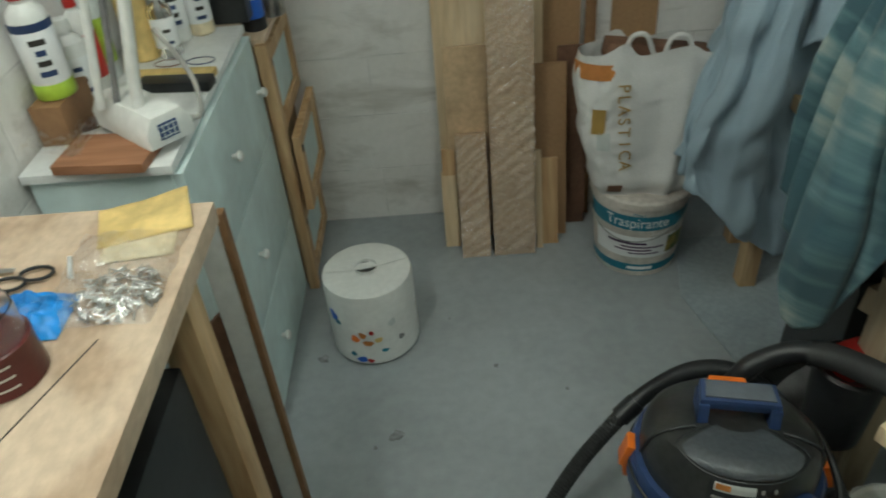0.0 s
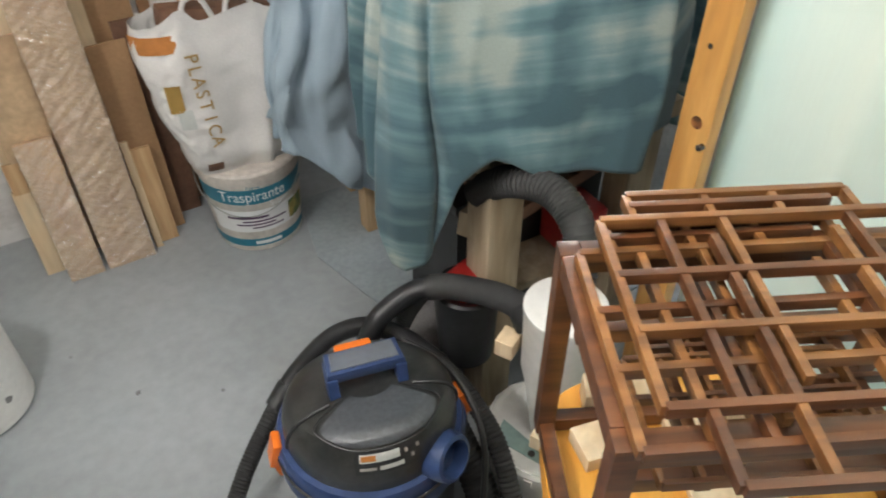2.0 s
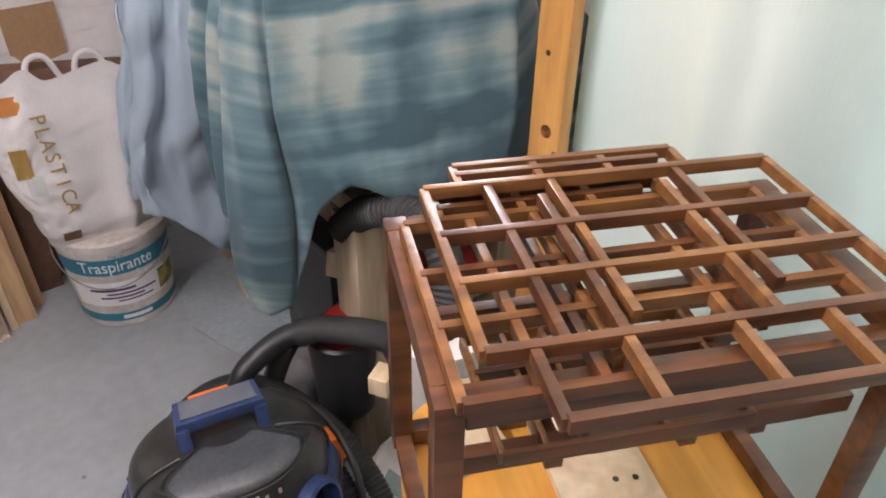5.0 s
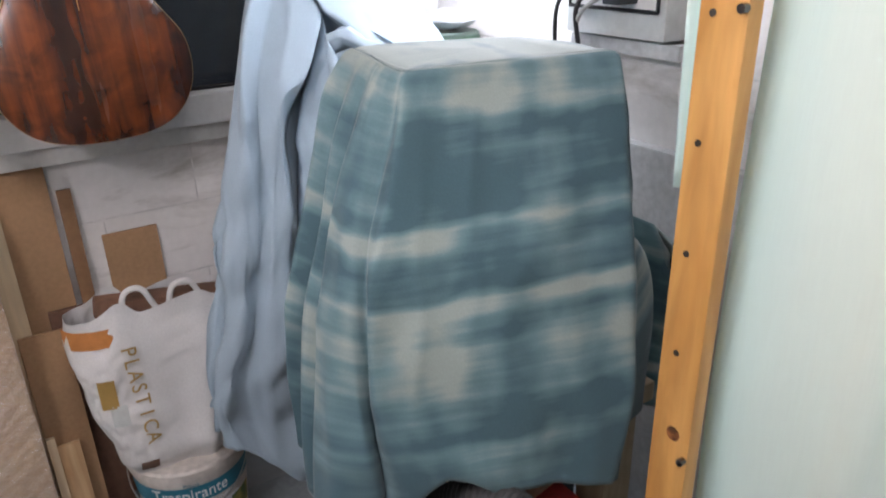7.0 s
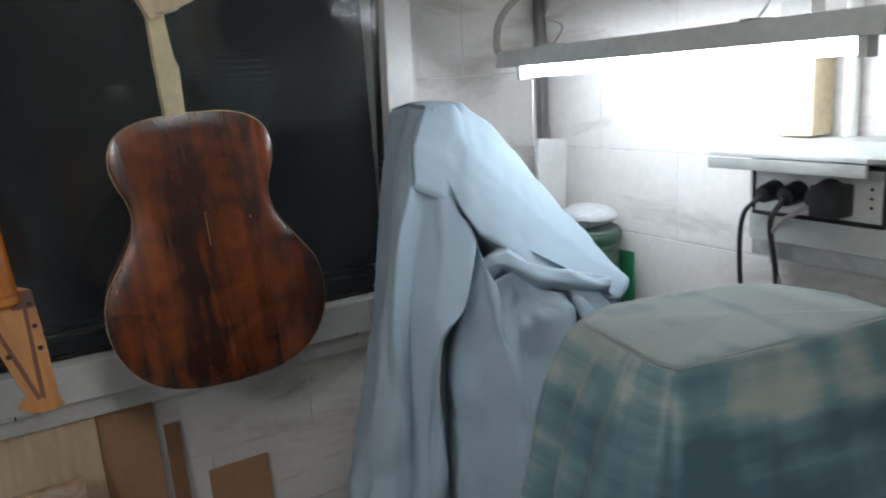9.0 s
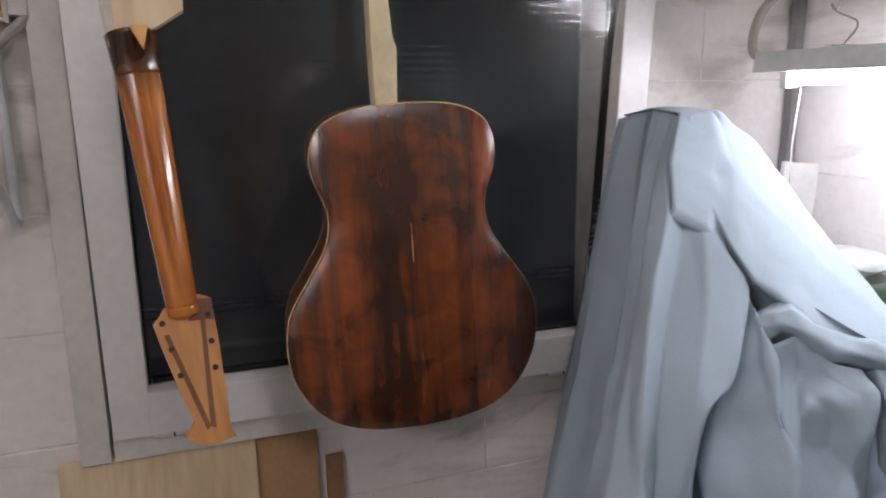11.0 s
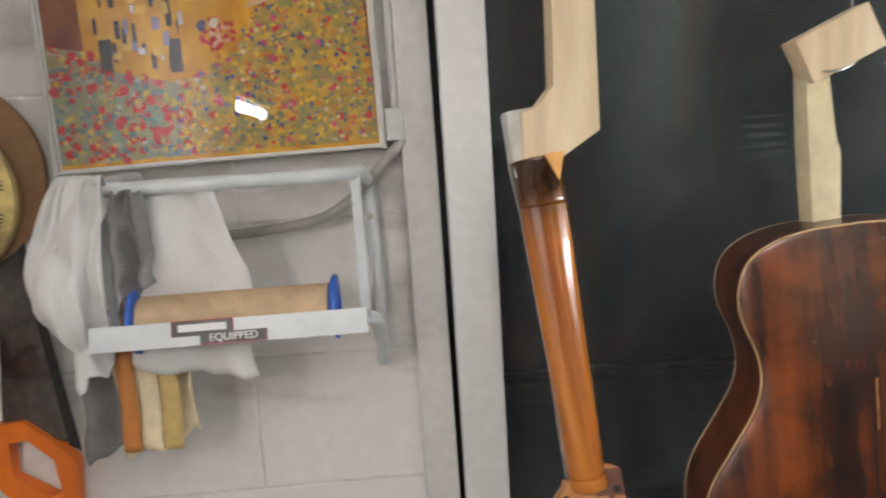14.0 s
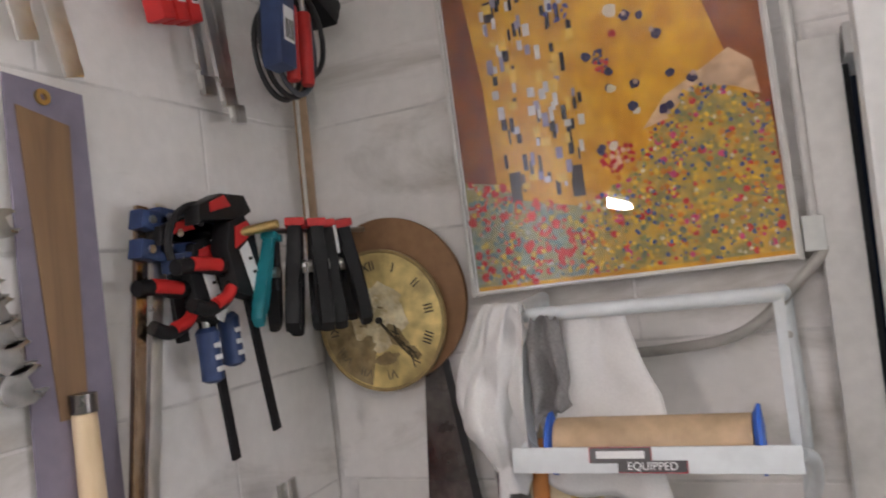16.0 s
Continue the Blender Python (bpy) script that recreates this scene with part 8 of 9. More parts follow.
# ---- power box and wall things on the east wall ----
pb = thing("power_box", (2.05, 1.44, 1.26), "pale plastic wall socket box with an open lid and black plugs", "socket box")
part("case", box((-0.045, 0.0, 0.095), (0.09, 0.27, 0.19), bevel=0.008), M_GREYPLAST, pb, "pale plastic case")
part("socket_panel", box((-0.092, 0.0, 0.10), (0.006, 0.235, 0.09), bevel=0.002), M_WHITEPLAST, pb)
part("panel_rim", tube([(-0.096, -0.12, 0.055), (-0.096, 0.12, 0.055), (-0.096, 0.12, 0.148), (-0.096, -0.12, 0.148), (-0.096, -0.12, 0.055)], 0.004, 8, 1), M_BLACK, pb, "dark panel rim")
part("open_lid", box((-0.135, 0.01, 0.165), (0.09, 0.29, 0.008), Matrix.Rotation(radians(8), 3, "Y"), 0.002), M_GREYPLAST, pb, "clear grey hinged lid")
part("lid_edge", box((-0.178, 0.01, 0.155), (0.006, 0.29, 0.02), bevel=0.001), M_GREYPLAST, pb)
for y, s in ((0.075, 0.019), (0.03, 0.021), (-0.03, 0.030)):
    pl = part("plug", rod((-0.094, y, 0.10), (-0.135, y, 0.095), s, s * 0.8, 18, 0.004), M_BLACK, pb, "black plug")
part("plug_block", box((-0.12, -0.045, 0.095), (0.05, 0.05, 0.055), bevel=0.008), M_BLACK, pb, "black adapter")
part("socket", box((-0.096, -0.10, 0.10), (0.004, 0.03, 0.06), bevel=0.001), M_WHITEPLAST, pb)
for k in range(3):
    part("socket_hole", rod((-0.0985, -0.10, 0.085 + 0.015 * k), (-0.0992, -0.10, 0.085 + 0.015 * k), 0.003, seg=8), M_INK, pb)
part("cable", tube([(-0.135, 0.075, 0.093), (-0.15, 0.10, 0.06), (-0.14, 0.115, -0.02), (-0.13, 0.112, -0.14), (-0.11, 0.11, -0.26)], 0.0045, 8), M_CABLE, pb, "black cable")
part("cable", tube([(-0.137, 0.03, 0.093), (-0.15, 0.045, 0.05), (-0.14, 0.04, -0.03), (-0.12, 0.045, -0.14), (-0.10, 0.05, -0.26)], 0.005, 8), M_CABLE, pb, "black cable")
part("cable", tube([(-0.14, -0.02, 0.085), (-0.15, 0.03, 0.05), (-0.14, 0.05, 0.0), (-0.13, 0.02, -0.10), (-0.12, -0.02, -0.20)], 0.0045, 8), M_GREYCABLE, pb, "grey cable")
part("ledge", box((-0.03, 0.0, -0.022), (0.06, 0.30, 0.03), bevel=0.003), M_GREYBAND, pb)
fl = thing("glue_bottle", (2.005, 1.50, 1.452), "cream plastic bottle standing on the power box", "bottle")
part("body", box((0, 0, 0.08), (0.06, 0.075, 0.16), bevel=0.012), M_CREAM, fl)
part("cap", rod((0, 0, 0.16), (0, 0, 0.20), 0.016, seg=16), M_WHITEPLAST, fl)
cp = thing("conduit", (2.03, 1.43, 1.45), "white plastic conduit rising from the power box", "pipe")
part("pipe_run", rod((0, 0, 0.0), (0, 0, 1.15), 0.013, seg=16), M_WHITEPLAST, cp)
part("switch_box", box((0.005, 0.10, 0.22), (0.04, 0.06, 0.05), bevel=0.004), M_WHITEPLAST, cp)
solo("corner_pole", box((2.035, 2.285, 1.30), (0.022, 0.022, 2.0), None, 0.002), M_RAG_GREY, "dark metal strip in the wall corner", "pole")
M_OLIVE = mat("grey_green_drum", (0.10, 0.15, 0.12), 0.5, vary=0.15, bump=0.08)
gb = thing("green_drum", (1.965, 2.035, 0.0), "tall grey-green plastic drum standing in the corner", "drum")
part("body", lathe([(0.070, 0.0), (0.074, 0.006), (0.074, 1.17), (0.078, 1.175), (0.078, 1.215), (0.072, 1.22), (0.0, 1.21)], seg=40), M_OLIVE, gb)
part("rim", lathe([(0.0785, 1.185), (0.0815, 1.19), (0.0815, 1.205), (0.0785, 1.21)], seg=40, ring=True), M_GREENPLAST, gb, "dark green rim")
part("crumpled_bag", sheet(lambda u, v: Vector(((0.080 - 0.02 * v) * math.sin(math.pi * v) ** 0.5 * math.cos(2 * math.pi * u) * (1 + 0.12 * wob(u * 6, v * 4, 2)), (0.075) * math.sin(math.pi * v) ** 0.5 * math.sin(2 * math.pi * u), 1.222 + 0.055 * v + 0.010 * math.sin(math.pi * v) * wob(u * 7, v * 5, 9))), 40, 14, close=True), mat("cloudy_plastic_bag", (0.55, 0.58, 0.60), 0.3, vary=0.1, scale=12), gb, "cloudy plastic bag on top")
solo("green_card", box((2.025, 1.965, 0.58), (0.006, 0.045, 1.16), None, 0.001), mat("bright_green_board", (0.02, 0.16, 0.07), 0.5, vary=0.1), "narrow green board standing on the floor by the drum", "board")
bk = thing("green_basket", (1.985, 1.895, 0.0), "small dark green ribbed basket on a slim stand", "basket")
part("stand", rod((0, 0, 0.0), (0, 0, 0.95), 0.02, seg=16), M_LEG, bk)
part("bowl", lathe([(0.03, 0.95), (0.040, 0.955), (0.048, 1.015), (0.045, 1.018), (0.036, 0.965), (0.0, 0.962)], seg=32), M_GREENPLAST, bk)
for k in range(18):
    a = 2 * math.pi * k / 18
    part("rib", rod((0.0405 * math.cos(a), 0.0405 * math.sin(a), 0.957), (0.0495 * math.cos(a), 0.0495 * math.sin(a), 1.014), 0.0022, seg=6), M_GREENPLAST, bk)
part("rim", lathe([(0.046, 1.012), (0.052, 1.014), (0.052, 1.021), (0.046, 1.021)], seg=32, ring=True), M_GREENPLAST, bk)
solo("white_board", box((2.0, 2.22, 1.30), (0.10, 0.012, 0.25), Matrix.Rotation(0.1, 3, "Y"), 0.003), M_LAMINATE, "white panel leaning in the corner", "board")

# ---- tools on the west wall ----
card = thing("saw_card", (WX0 + 0.004, 1.80, 1.50), "mauve card with a japanese pull saw in clear film", "saw")
cm = Matrix(((0, 0, 1, 0), (1, 0, 0, 0), (0, 1, 0, 0), (0, 0, 0, 1)))
part("backing_card", prism([(-0.06, 0.0), (0.045, 0.0), (0.042, 0.48), (-0.055, 0.488)], 0.0, 0.003, cm), M_PURPLE, card, smooth=False)
part("saw_blade", prism([(-0.028, 0.12), (0.006, 0.12), (0.018, 0.44), (-0.045, 0.455)], 0.004, 0.006, cm), wood("oiled_steel_blade", (0.28, 0.17, 0.09), (0.20, 0.12, 0.07), 0.4, "Z"), card, smooth=False)
part("wooden_grip", rod((0.016, -0.005, -0.20), (0.016, -0.008, 0.125), 0.016, 0.013, 18, 0.004), M_SPRUCE, card, "pale wooden grip")
part("ferrule", rod((0.016, -0.008, 0.125), (0.016, -0.008, 0.145), 0.0145, seg=18), M_DARKSTEEL, card)
part("eyelet", lathe([(0.004, 0.0), (0.009, 0.0), (0.009, 0.003), (0.004, 0.003)], (0.004, -0.012, 0.468), 18, Matrix.Rotation(radians(90), 3, "Y"), True), M_BRASS, card, "brass eyelet")


def wall_thing(name, y, z, label, category, group="", out=0.04, turn=0.0):
    """Something that hangs on the west wall: x comes out of the wall, y runs along it, turned in the wall's plane."""
    return thing(name, (0, 0, 0), label, category, group, m=Matrix.Translation((WX0 + out, y, z)) @ Matrix.Rotation(radians(turn), 4, "X"))


M_CHROME = mat("bright_chrome", (0.78, 0.77, 0.74), 0.32, metal=1.0, vary=0.05, scale=20)
M_CLAMPRED = mat("red_soft_grip", (0.55, 0.02, 0.018), 0.5, vary=0.08)
M_SATIN = mat("satin_black_plastic", (0.010, 0.010, 0.011), 0.5, vary=0.12, spec=0.3)


def bar_clamp(y, z, bar, length, head, label, turn=0.0, out=0.05, grip=True):
    ob = wall_thing("bar_clamp", y, z, label, "clamp", "clamps on the wall", out, turn)
    part("bar", box((0, 0, -length / 2 + 0.006), (0.007, 0.017, length), bevel=0.001), bar, ob, "steel bar")
    for name, dz in (("fixed_jaw", -0.012), ("sliding_jaw", -0.047)):
        part(name, prism([(-0.016, -0.012), (-0.014, 0.011), (0.012, 0.012), (0.044, 0.006), (0.047, -0.009), (0.014, -0.013)], -0.010, 0.012, Matrix.Translation((0.006, 0, dz)) @ cm, 0.003), head, ob)
        part("bolt", rod((0.017, 0.0, dz), (0.0205, 0.0, dz), 0.005, seg=10), M_CHROME, ob)
    part("pad", rod((0.006, 0.036, -0.026), (0.006, 0.036, -0.019), 0.008, seg=14), M_CLAMPRED, ob, "red pressure pad")
    if grip:
        part("screw", rod((0.006, 0.036, -0.135), (0.006, 0.036, -0.026), 0.0045, seg=12), M_CHROME, ob)
        part("grip", lathe([(0.008, -0.070), (0.0145, -0.066), (0.0135, -0.035), (0.015, -0.006), (0.010, 0.0)], (0.006, 0.036, -0.132), 12), M_NAVY, ob, "fluted navy handle")
        for dz in (-0.155, -0.17, -0.185):
            part("label_strip", box((0.0205, 0.036, dz), (0.001, 0.012, 0.006)), M_WHITE, ob, "white bar of writing", smooth=False)
    return ob


bar_clamp(1.884, 1.842, M_COPPER, 0.56, M_NAVY, "long bar clamp with a coppery bar and navy jaws", -8.5, 0.035, False)
bar_clamp(1.912, 1.845, M_CHROME, 0.56, M_NAVY, "long steel bar clamp with navy jaws", -9.5, 0.035, False)
for y, z, turn in ((1.912, 1.825, 3), (1.948, 1.838, 5)):
    bar_clamp(y, z, M_SATIN, 0.15, M_NAVY, "small bar clamp with a fluted navy handle", turn, 0.045)


def trigger_clamp(y, z, label, turn, out, spread=1.0):
    ob = wall_thing("trigger_clamp", y, z, label, "clamp", "clamps on the wall", out, turn)
    part("bar", box((0, 0.0, -0.085), (0.006, 0.013, 0.235), bevel=0.001), M_SATIN, ob, "black steel bar")
    part("body", prism([(-0.030, -0.01), (-0.034, 0.05), (-0.020, 0.080), (0.010, 0.086), (0.026, 0.060), (0.022, 0.0), (0.0, -0.025)], -0.015, 0.015, cm, 0.006), M_SATIN, ob, "black plastic body")
    part("body_inlay", prism([(-0.022, 0.045), (-0.014, 0.072), (0.010, 0.076), (0.018, 0.060), (0.0, 0.052)], 0.0152, 0.0175, cm, 0.0008), M_CLAMPRED, ob, "red body inlay")
    part("label_plate", prism([(-0.014, 0.042), (0.004, 0.050), (0.016, -0.012), (0.006, -0.024), (-0.004, -0.018)], 0.0152, 0.0165, cm), M_WHITE, ob, "white label", smooth=False)
    for ly, lz in ((0.002, 0.028), (0.005, 0.010), (0.007, -0.004)):
        part("label_mark", box((0.0169, ly, lz), (0.0008, 0.007, 0.004)), M_CLAMPRED if lz < 0 else M_INK, ob, smooth=False)
    part("grip", tube([(0.0, -0.020, 0.032), (0.0, -0.045, 0.028), (0.0, -0.075, 0.038), (0.0, -0.112 * spread, 0.042)], 0.0098, 12, 6), M_SATIN, ob, "black handle")
    part("grip_pad", tube([(0.004, -0.045, 0.030), (0.004, -0.068, 0.037), (0.004, -0.090 * spread, 0.041)], 0.0088, 12, 6), M_CLAMPRED, ob, "red soft grip")
    part("trigger", tube([(0.0, -0.022, 0.006), (0.0, -0.040, -0.012), (0.0, -0.070, -0.018), (0.0, -0.100 * spread, -0.006)], 0.0088, 12, 6), M_SATIN, ob)
    part("trigger_pad", tube([(0.004, -0.030, -0.002), (0.004, -0.044, -0.011), (0.004, -0.066, -0.014)], 0.0078, 12, 6), M_CLAMPRED, ob, "red trigger pad")
    part("jaw", prism([(-0.07, 0.085), (-0.065, 0.108), (-0.02, 0.116), (0.022, 0.108), (0.03, 0.085), (0.0, 0.076), (-0.03, 0.088)], -0.013, 0.013, cm, 0.004), M_SATIN, ob, "black jaw")
    part("jaw_pad", prism([(-0.05, 0.096), (-0.048, 0.108), (-0.02, 0.113), (-0.012, 0.098)], 0.0132, 0.0155, cm, 0.0006), M_CLAMPRED, ob)
    return ob


trigger_clamp(1.995, 1.748, "black and red trigger clamp with a white label", 10, 0.085)
trigger_clamp(1.962, 1.722, "black and red trigger clamp behind the first", 7, 0.050, 0.95)
solo("clamp_loop", tube([(-0.14, 1.93 + 0.055 * math.cos(a), 1.795 + 0.050 * math.sin(a)) for a in [math.pi * k / 10 for k in range(-3, 12)]], 0.005, 8, 4), M_SATIN, "black strap loop over the trigger clamps", "loop")
solo("clamp_rod", rod((-0.13, 1.965, 1.806), (-0.10, 2.030, 1.818), 0.0065, seg=14), M_BRASS, "brassy rod end of a clamp", "rod")


def spring_clamp(y, x, z, grip, label, turn, swing=0.0, size=1.0):
    ob = thing("spring_clamp", (0, 0, 0), label, "clamp", group="spring clamps", m=Matrix.Translation((x, y, z)) @ Matrix.Rotation(radians(swing), 4, "X") @ Matrix.Rotation(radians(turn), 4, "Z") @ Matrix.Diagonal((size, size, size, 1)))
    for s in (-1, 1):
        hd = part("handle", prism([(s * 0.003, -0.004), (s * 0.014, 0.0), (s * 0.021, -0.030), (s * 0.018, -0.055), (s * 0.030, -0.085), (s * 0.040, -0.115), (s * 0.039, -0.140), (s * 0.028, -0.152), (s * 0.021, -0.140), (s * 0.024, -0.115), (s * 0.013, -0.085), (s * 0.005, -0.060)], -0.0105, 0.0105, cm, 0.0065), grip if s < 0 else M_SATIN, ob, "curved plastic handle")
        part("jaw_pad", box((0.0, s * 0.009, 0.003), (0.027, 0.013, 0.012), bevel=0.003), M_CLAMPRED if grip is M_SATIN else grip, ob, "coloured jaw pad")
    part("spring", rod((-0.015, 0.0, -0.058), (0.015, 0.0, -0.058), 0.009, seg=14), M_CHROME, ob)
    return ob


solo("clamp_rail", rod((-0.135, 2.00, 1.812), (-0.115, 2.29, 1.815), 0.004, seg=10), M_STEEL, "thin steel rail that carries spring clamps", "rail")
M_TEALGRIP = mat("teal_plastic", (0.0, 0.20, 0.24), 0.4, vary=0.1)
spring_clamp(2.035, -0.115, 1.800, M_TEALGRIP, "teal and black spring clamp", 12, -14, 0.8)
for y, x, turn, swing in ((2.088, -0.112, 30, -10), (2.122, -0.102, 44, -2), (2.155, -0.106, 38, 4), (2.183, -0.096, 50, 10)):
    spring_clamp(y, x, 1.818, M_SATIN, "black spring clamp with red jaws", turn, swing)
solo("paper_tag", box((-0.078, 2.138, 1.795), (0.002, 0.018, 0.040), Matrix.Rotation(0.1, 3, "X") @ Matrix.Rotation(0.4, 3, "Z")), M_WHITE, "white paper tag on a spring clamp", "tag")
strip = thing("metal_strip", (-0.196, 2.262, 2.06), "bronze-coloured metal strip standing in the corner", "strip", m=Matrix.Translation((-0.196, 2.262, 2.06)) @ Matrix.Rotation(radians(-1.5), 4, "X"))
part("face", box((0, 0, 0), (0.012, 0.026, 0.56), bevel=0.002), M_COPPER, strip)
part("bright_edge", box((0.004, -0.0145, 0), (0.005, 0.003, 0.56)), M_CHROME, strip, "bright metal edge", smooth=False)
for y, z, turn in ((2.00, 2.16, 5), (2.03, 2.15, 9), (2.055, 2.13, 6)):
    ob = wall_thing("steel_bar", y, z, "flat steel clamp bar hanging high on the wall", "bar", "", 0.04, turn)
    part("bar", box((0, 0, 0), (0.006, 0.017, 0.30), bevel=0.001), M_CHROME, ob)
    part("end_plate", box((0.002, 0.004, -0.145), (0.010, 0.024, 0.026), bevel=0.002), M_STEEL, ob)
for y, z in ((1.925, 2.13), (1.950, 2.135), (1.975, 2.14)):
    ob = wall_thing("red_clamp", y, z, "red painted clamp head hanging high on the wall", "clamp", "", 0.05, 12)
    part("block", box((0, 0, 0), (0.03, 0.022, 0.10), bevel=0.004), M_CLAMPRED, ob)
    part("label_plate", box((0.0155, 0.002, -0.012), (0.001, 0.013, 0.03)), M_WHITE, ob, "white label", smooth=False)
    for k in range(3):
        part("label_mark", box((0.0163, 0.002, -0.022 + 0.009 * k), (0.0006, 0.009, 0.004)), M_INK, ob, smooth=False)
cord = thing("coiled_cord", (-0.135, 2.145, 2.105), "coiled black cord with red handled tools", "cord")
for k in range(4):
    part("loop", tube([(0.008 * k - 0.01, 0.01 * k - 0.005 + (0.055 + 0.006 * (k % 2)) * math.cos(a), 0.012 * k - 0.025 + (0.068 + 0.008 * (k % 3)) * math.sin(a)) for a in [2 * math.pi * q / 14 for q in range(15)]], 0.0042, 8, 4), M_CABLE if k != 2 else M_GREYPLAST_DARK, cord)
for dy in (-0.018, 0.018):
    part("tool_grip", rod((0.022, dy, -0.075), (0.018, dy + 0.012, 0.04), 0.010, 0.012, 14, 0.004), M_CLAMPRED, cord, "red handle")
    part("tool_shank", rod((0.018, dy + 0.012, 0.04), (0.014, dy + 0.02, 0.13), 0.004, seg=10), M_CHROME, cord)
pack = thing("navy_tool_grip", (-0.10, 2.085, 2.12), "navy tool handle with a white barcode label", "tool", m=Matrix.Translation((-0.10, 2.085, 2.12)) @ Matrix.Rotation(-0.10, 4, "X"))
part("block", box((0, 0, 0), (0.035, 0.036, 0.17), bevel=0.007), M_NAVY, pack)
part("label_plate", box((0.018, 0, -0.025), (0.001, 0.022, 0.05)), M_WHITE, pack, "white label", smooth=False)
for k in range(5):
    part("label_mark", box((0.0188, -0.008 + 0.004 * k, -0.032), (0.0006, 0.0018, 0.028)), M_INK, pack, smooth=False)
solo("black_bracket", box((-0.13, 2.23, 2.185), (0.05, 0.085, 0.045), Matrix.Rotation(-0.45, 3, "X"), 0.006), M_SATIN, "black plastic bracket in the corner", "bracket")
for y, z, big in ((1.702, 1.823, 1.0), (1.687, 1.757, 0.8), (1.693, 1.737, 0.9), (1.697, 1.714, 1.0), (1.703, 1.690, 1.15), (1.709, 1.662, 1.35)):
    sp = wall_thing("open_spanner", y, z, "grey steel open-ended spanner on the wall", "spanner", "spanners", 0.02, 14)
    part("shaft", box((0, -0.062, 0.0), (0.005, 0.13, 0.011 * big), bevel=0.002), M_STEEL, sp)
    ring = [(0.021 * big * math.cos(radians(a)), 0.015 * big * math.sin(radians(a))) for a in range(35, 326, 24)]
    part("jaw_end", prism(ring + [(0.004 * big, -0.006 * big), (0.002 * big, 0.006 * big)], -0.004, 0.004, cm @ Matrix.Translation((0.018, 0, 0)), 0.001), M_STEEL, sp)
for y, z, turn in ((1.742, 2.15, 12), (1.792, 2.12, 14)):
    solo("steel_rule", box((WX0 + 0.02, y, z), (0.004, 0.026, 0.26), Matrix.Rotation(radians(turn), 3, "X"), 0.001), M_CHROME, "steel rule hanging on the wall", "rule")
for y, z, m in ((1.93, 1.452, M_NAVY), (1.965, 1.445, M_NAVY), (2.00, 1.437, M_NAVY), (2.035, 1.43, M_CLAMPRED), (2.10, 1.418, M_NAVY), (2.13, 1.412, M_NAVY)):
    bar_clamp(y, z, M_CHROME, 0.26, m, "short bar clamp hanging low on the wall", 3, 0.055)
rack = thing("clamp_rack", (0, 0, 0), "thin dark rail on the wall that carries short clamps", "rail")
part("rail", box((WX0 + 0.046, 2.03, 1.405), (0.010, 0.30, 0.014), Matrix.Rotation(radians(-9), 3, "X"), 0.002), M_DARKSTEEL, rack)
for y in (1.90, 2.16):
    part("bracket", box((WX0 + 0.022, y, 1.405 - (y - 2.03) * 0.158), (0.05, 0.014, 0.014), None, 0.002), M_DARKSTEEL, rack)
for y in (2.045, 2.07):
    ob = wall_thing("red_clamp", y, 1.395, "curved red clamp handle hanging low on the wall", "clamp", "", 0.07, 4)
    part("handle", tube([(0, 0.012, 0.03), (0, -0.012, 0.01), (0, -0.014, -0.06), (0.0, 0.004, -0.10)], 0.013, 12, 6), M_CLAMPRED, ob)
    part("bar", box((-0.012, 0.02, -0.03), (0.006, 0.014, 0.20), bevel=0.001), M_CHROME, ob)

# ---- stains on the floor ----
rnd = random.Random(11)
M_STAIN = mat("dark_floor_stain", (0.27, 0.28, 0.28), 0.5, vary=0.2, scale=30)
for x, y, r in ((0.353, 1.332, 0.020), (0.42, 1.12, 0.007), (0.14, 1.62, 0.018), (0.62, 1.55, 0.008), (0.50, 1.75, 0.006), (0.30, 1.30, 0.006), (0.80, 1.45, 0.005)):
    outline = [(x + r * rnd.uniform(0.6, 1.2) * math.cos(2 * math.pi * k / 14), y + r * rnd.uniform(0.6, 1.2) * math.sin(2 * math.pi * k / 14)) for k in range(14)]
    solo("floor_stain", prism(outline, 0.0, 0.0008), M_STAIN, "small dark stain on the painted floor", "stain", kind="structure", smooth=False)

# ---- blocks of the walls, with raised faces and recessed joints ----
BLOCKS = {}


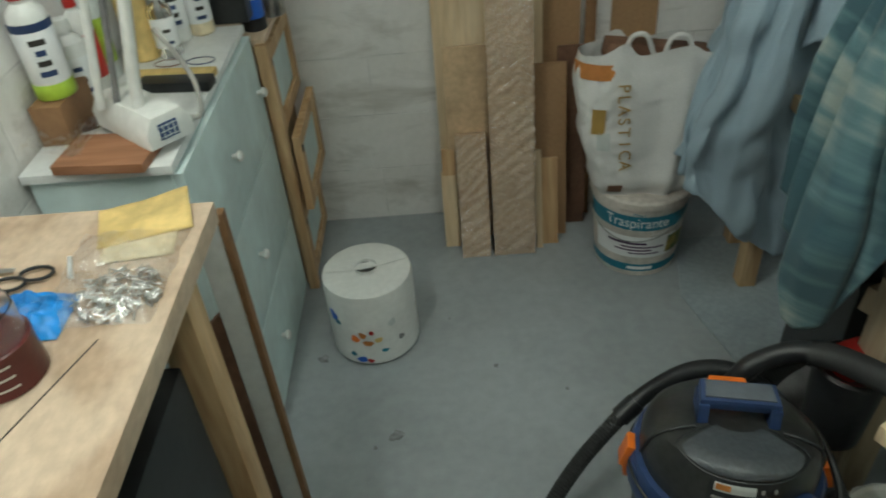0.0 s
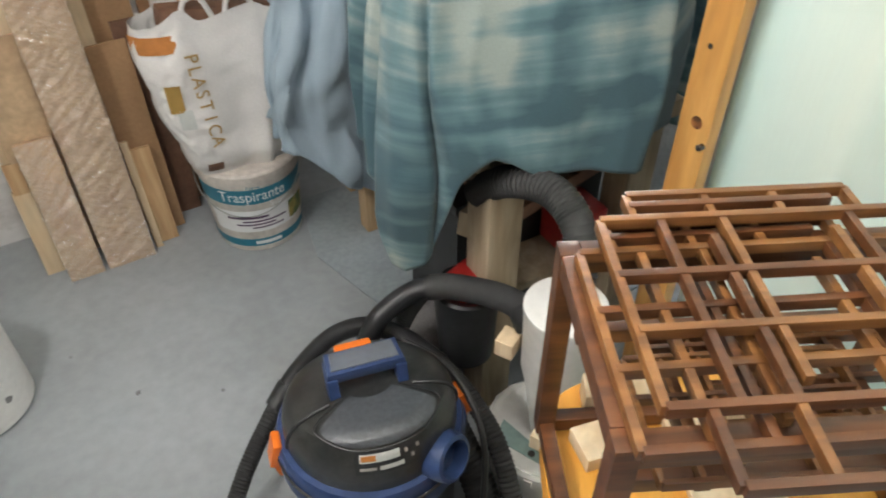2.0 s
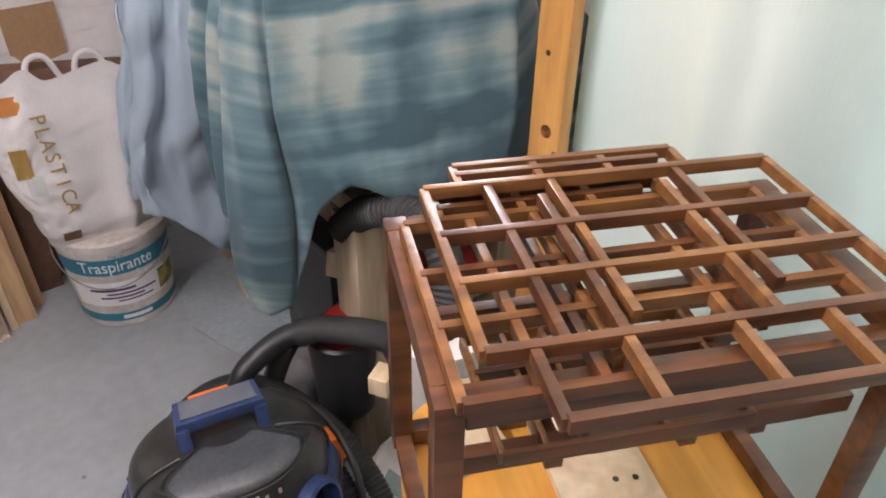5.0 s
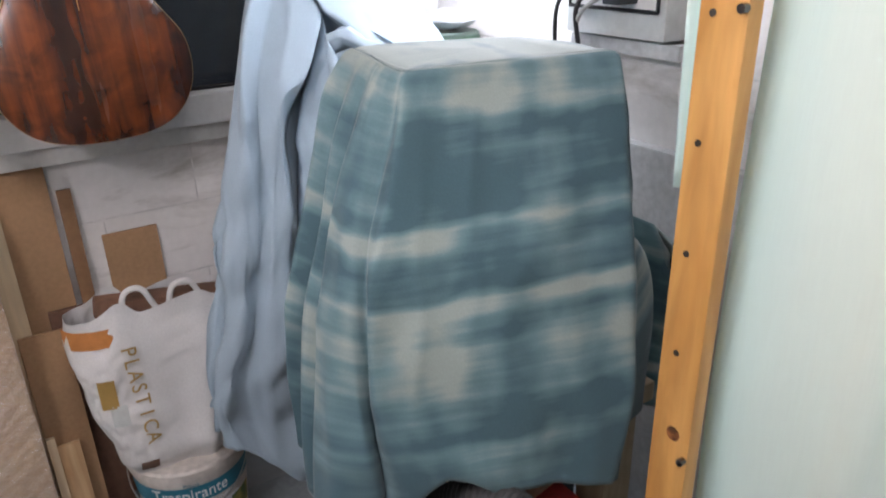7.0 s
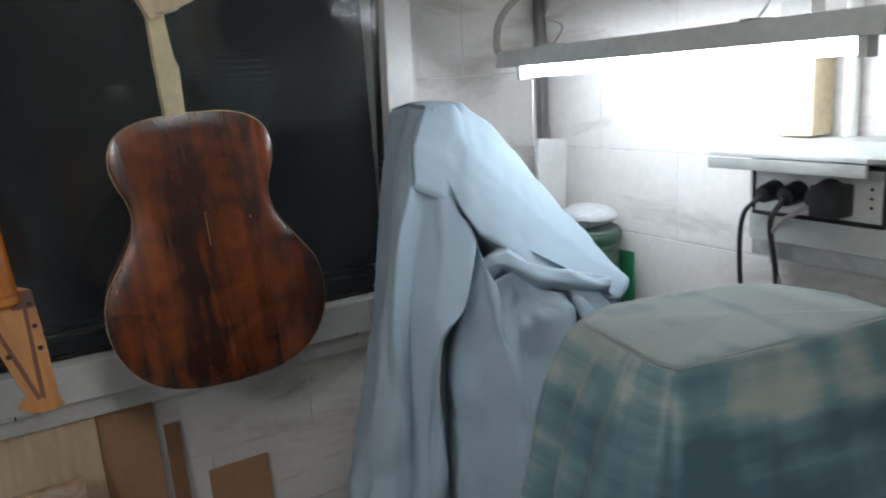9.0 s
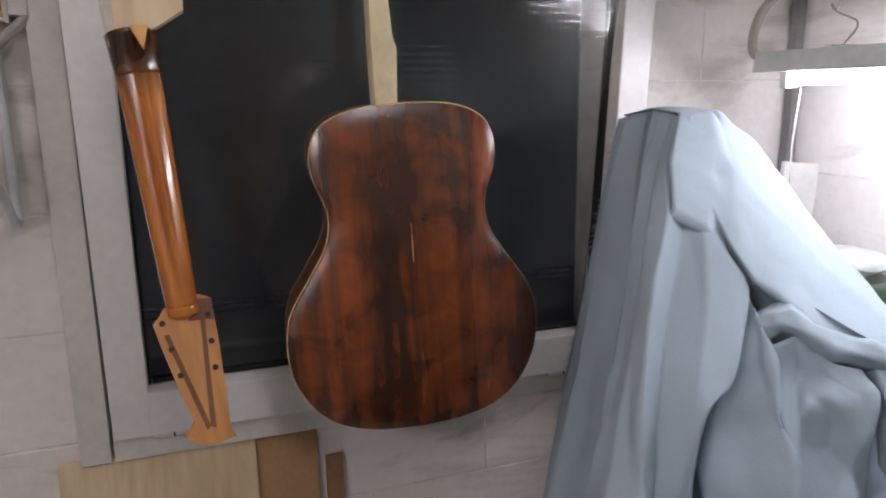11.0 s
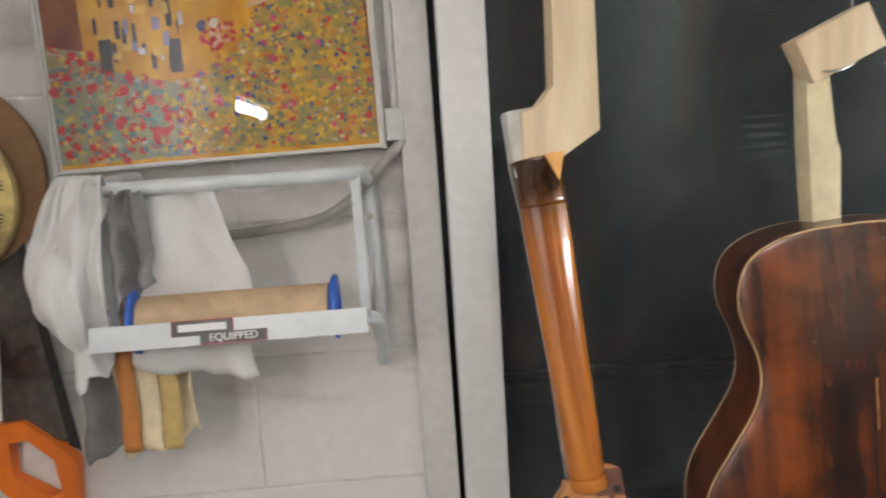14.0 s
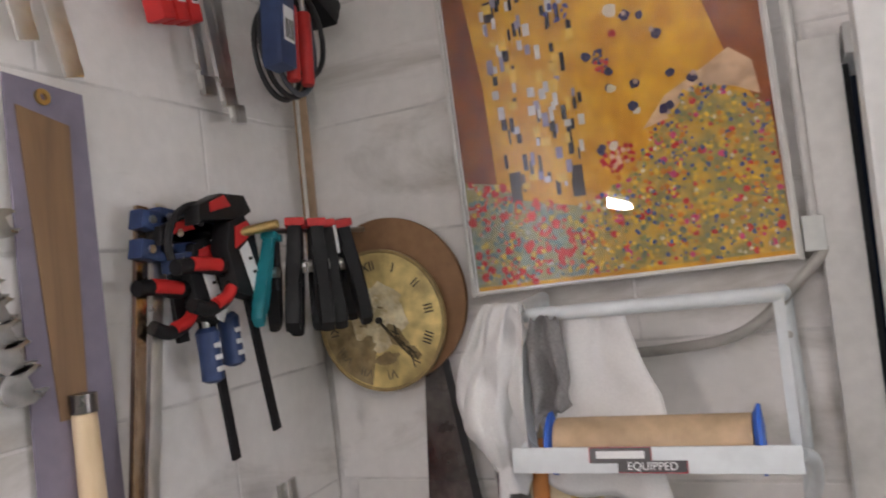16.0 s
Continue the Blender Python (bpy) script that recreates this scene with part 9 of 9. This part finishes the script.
def block_mesh(w, h):
    key = (round(w, 3), round(h, 3))
    if key not in BLOCKS:
        c, d = 0.0022, 0.0013
        bm = bmesh.new()
        a = [bm.verts.new((sx * w / 2, 0.0, sz * h / 2)) for sx, sz in ((-1, -1), (1, -1), (1, 1), (-1, 1))]
        b = [bm.verts.new((sx * (w / 2 - c), -d, sz * (h / 2 - c))) for sx, sz in ((-1, -1), (1, -1), (1, 1), (-1, 1))]
        bm.faces.new(b)
        for k in range(4):
            bm.faces.new((a[k], a[(k + 1) % 4], b[(k + 1) % 4], b[k]))
        bmesh.ops.recalc_face_normals(bm, faces=bm.faces)
        me = bpy.data.meshes.new("block")
        bm.to_mesh(me)
        bm.free()
        me.materials.append(M_BLOCK)
        BLOCKS[key] = me
    return BLOCKS[key]


def lay(parent, length, place, shift, hole=None, bands=(0, 13), joint=0.002):
    """Courses of blocks, half a metre long and 0.2 m high, in running bond."""
    for k in range(*bands):
        zc, x = 0.2 * k + 0.1, -0.5 + (shift if k % 2 else shift - 0.255)
        while x < length:
            a, b = max(0.0, x), min(length, x + 0.5)
            x += 0.5
            runs = [(a, b, zc - 0.1, zc + 0.1)]
            if hole and zc + 0.1 > hole[2] and zc - 0.1 < hole[3]:
                lo, hi = hole[0], hole[1]
                if zc - 0.1 < hole[2] - 0.02:
                    runs = [(a, min(b, lo), zc - 0.1, zc + 0.1), (max(a, hi), b, zc - 0.1, zc + 0.1), (max(a, lo), min(b, hi), zc - 0.1, hole[2])]
                elif zc + 0.1 > hole[3] + 0.02:
                    runs = [(a, min(b, lo), zc - 0.1, zc + 0.1), (max(a, hi), b, zc - 0.1, zc + 0.1), (max(a, lo), min(b, hi), hole[3], zc + 0.1)]
                else:
                    runs = [(a, min(b, lo), zc - 0.1, zc + 0.1), (max(a, hi), b, zc - 0.1, zc + 0.1)]
            for p, q, za, zb in runs:
                if q - p < 0.03 or zb - za < 0.02:
                    continue
                ob = new("block", block_mesh(q - p - joint, zb - za - joint))
                ob.parent, ob.matrix_local = parent, place((p + q) / 2, (za + zb) / 2)


lay(north, WX1 - WX0, lambda x, z: Matrix.Translation((WX0 + x, WY1 + 0.0065, z)), (1.304 - WX0 - 0.5) % 0.5 + 0.255, (HOLE[0] - WX0, HOLE[1] - WX0, HOLE[2], HOLE[3]))
lay(west, 2.6, lambda y, z: Matrix.Translation((WX0 - 0.0065, WY1 - 2.6 + y, z)) @ Matrix.Rotation(radians(90), 4, "Z"), 0.35)
lay(east, 2.6, lambda y, z: Matrix.Translation((WX1 + 0.0065, WY1 - y, z)) @ Matrix.Rotation(radians(-90), 4, "Z"), 0.22, bands=(5, 13))
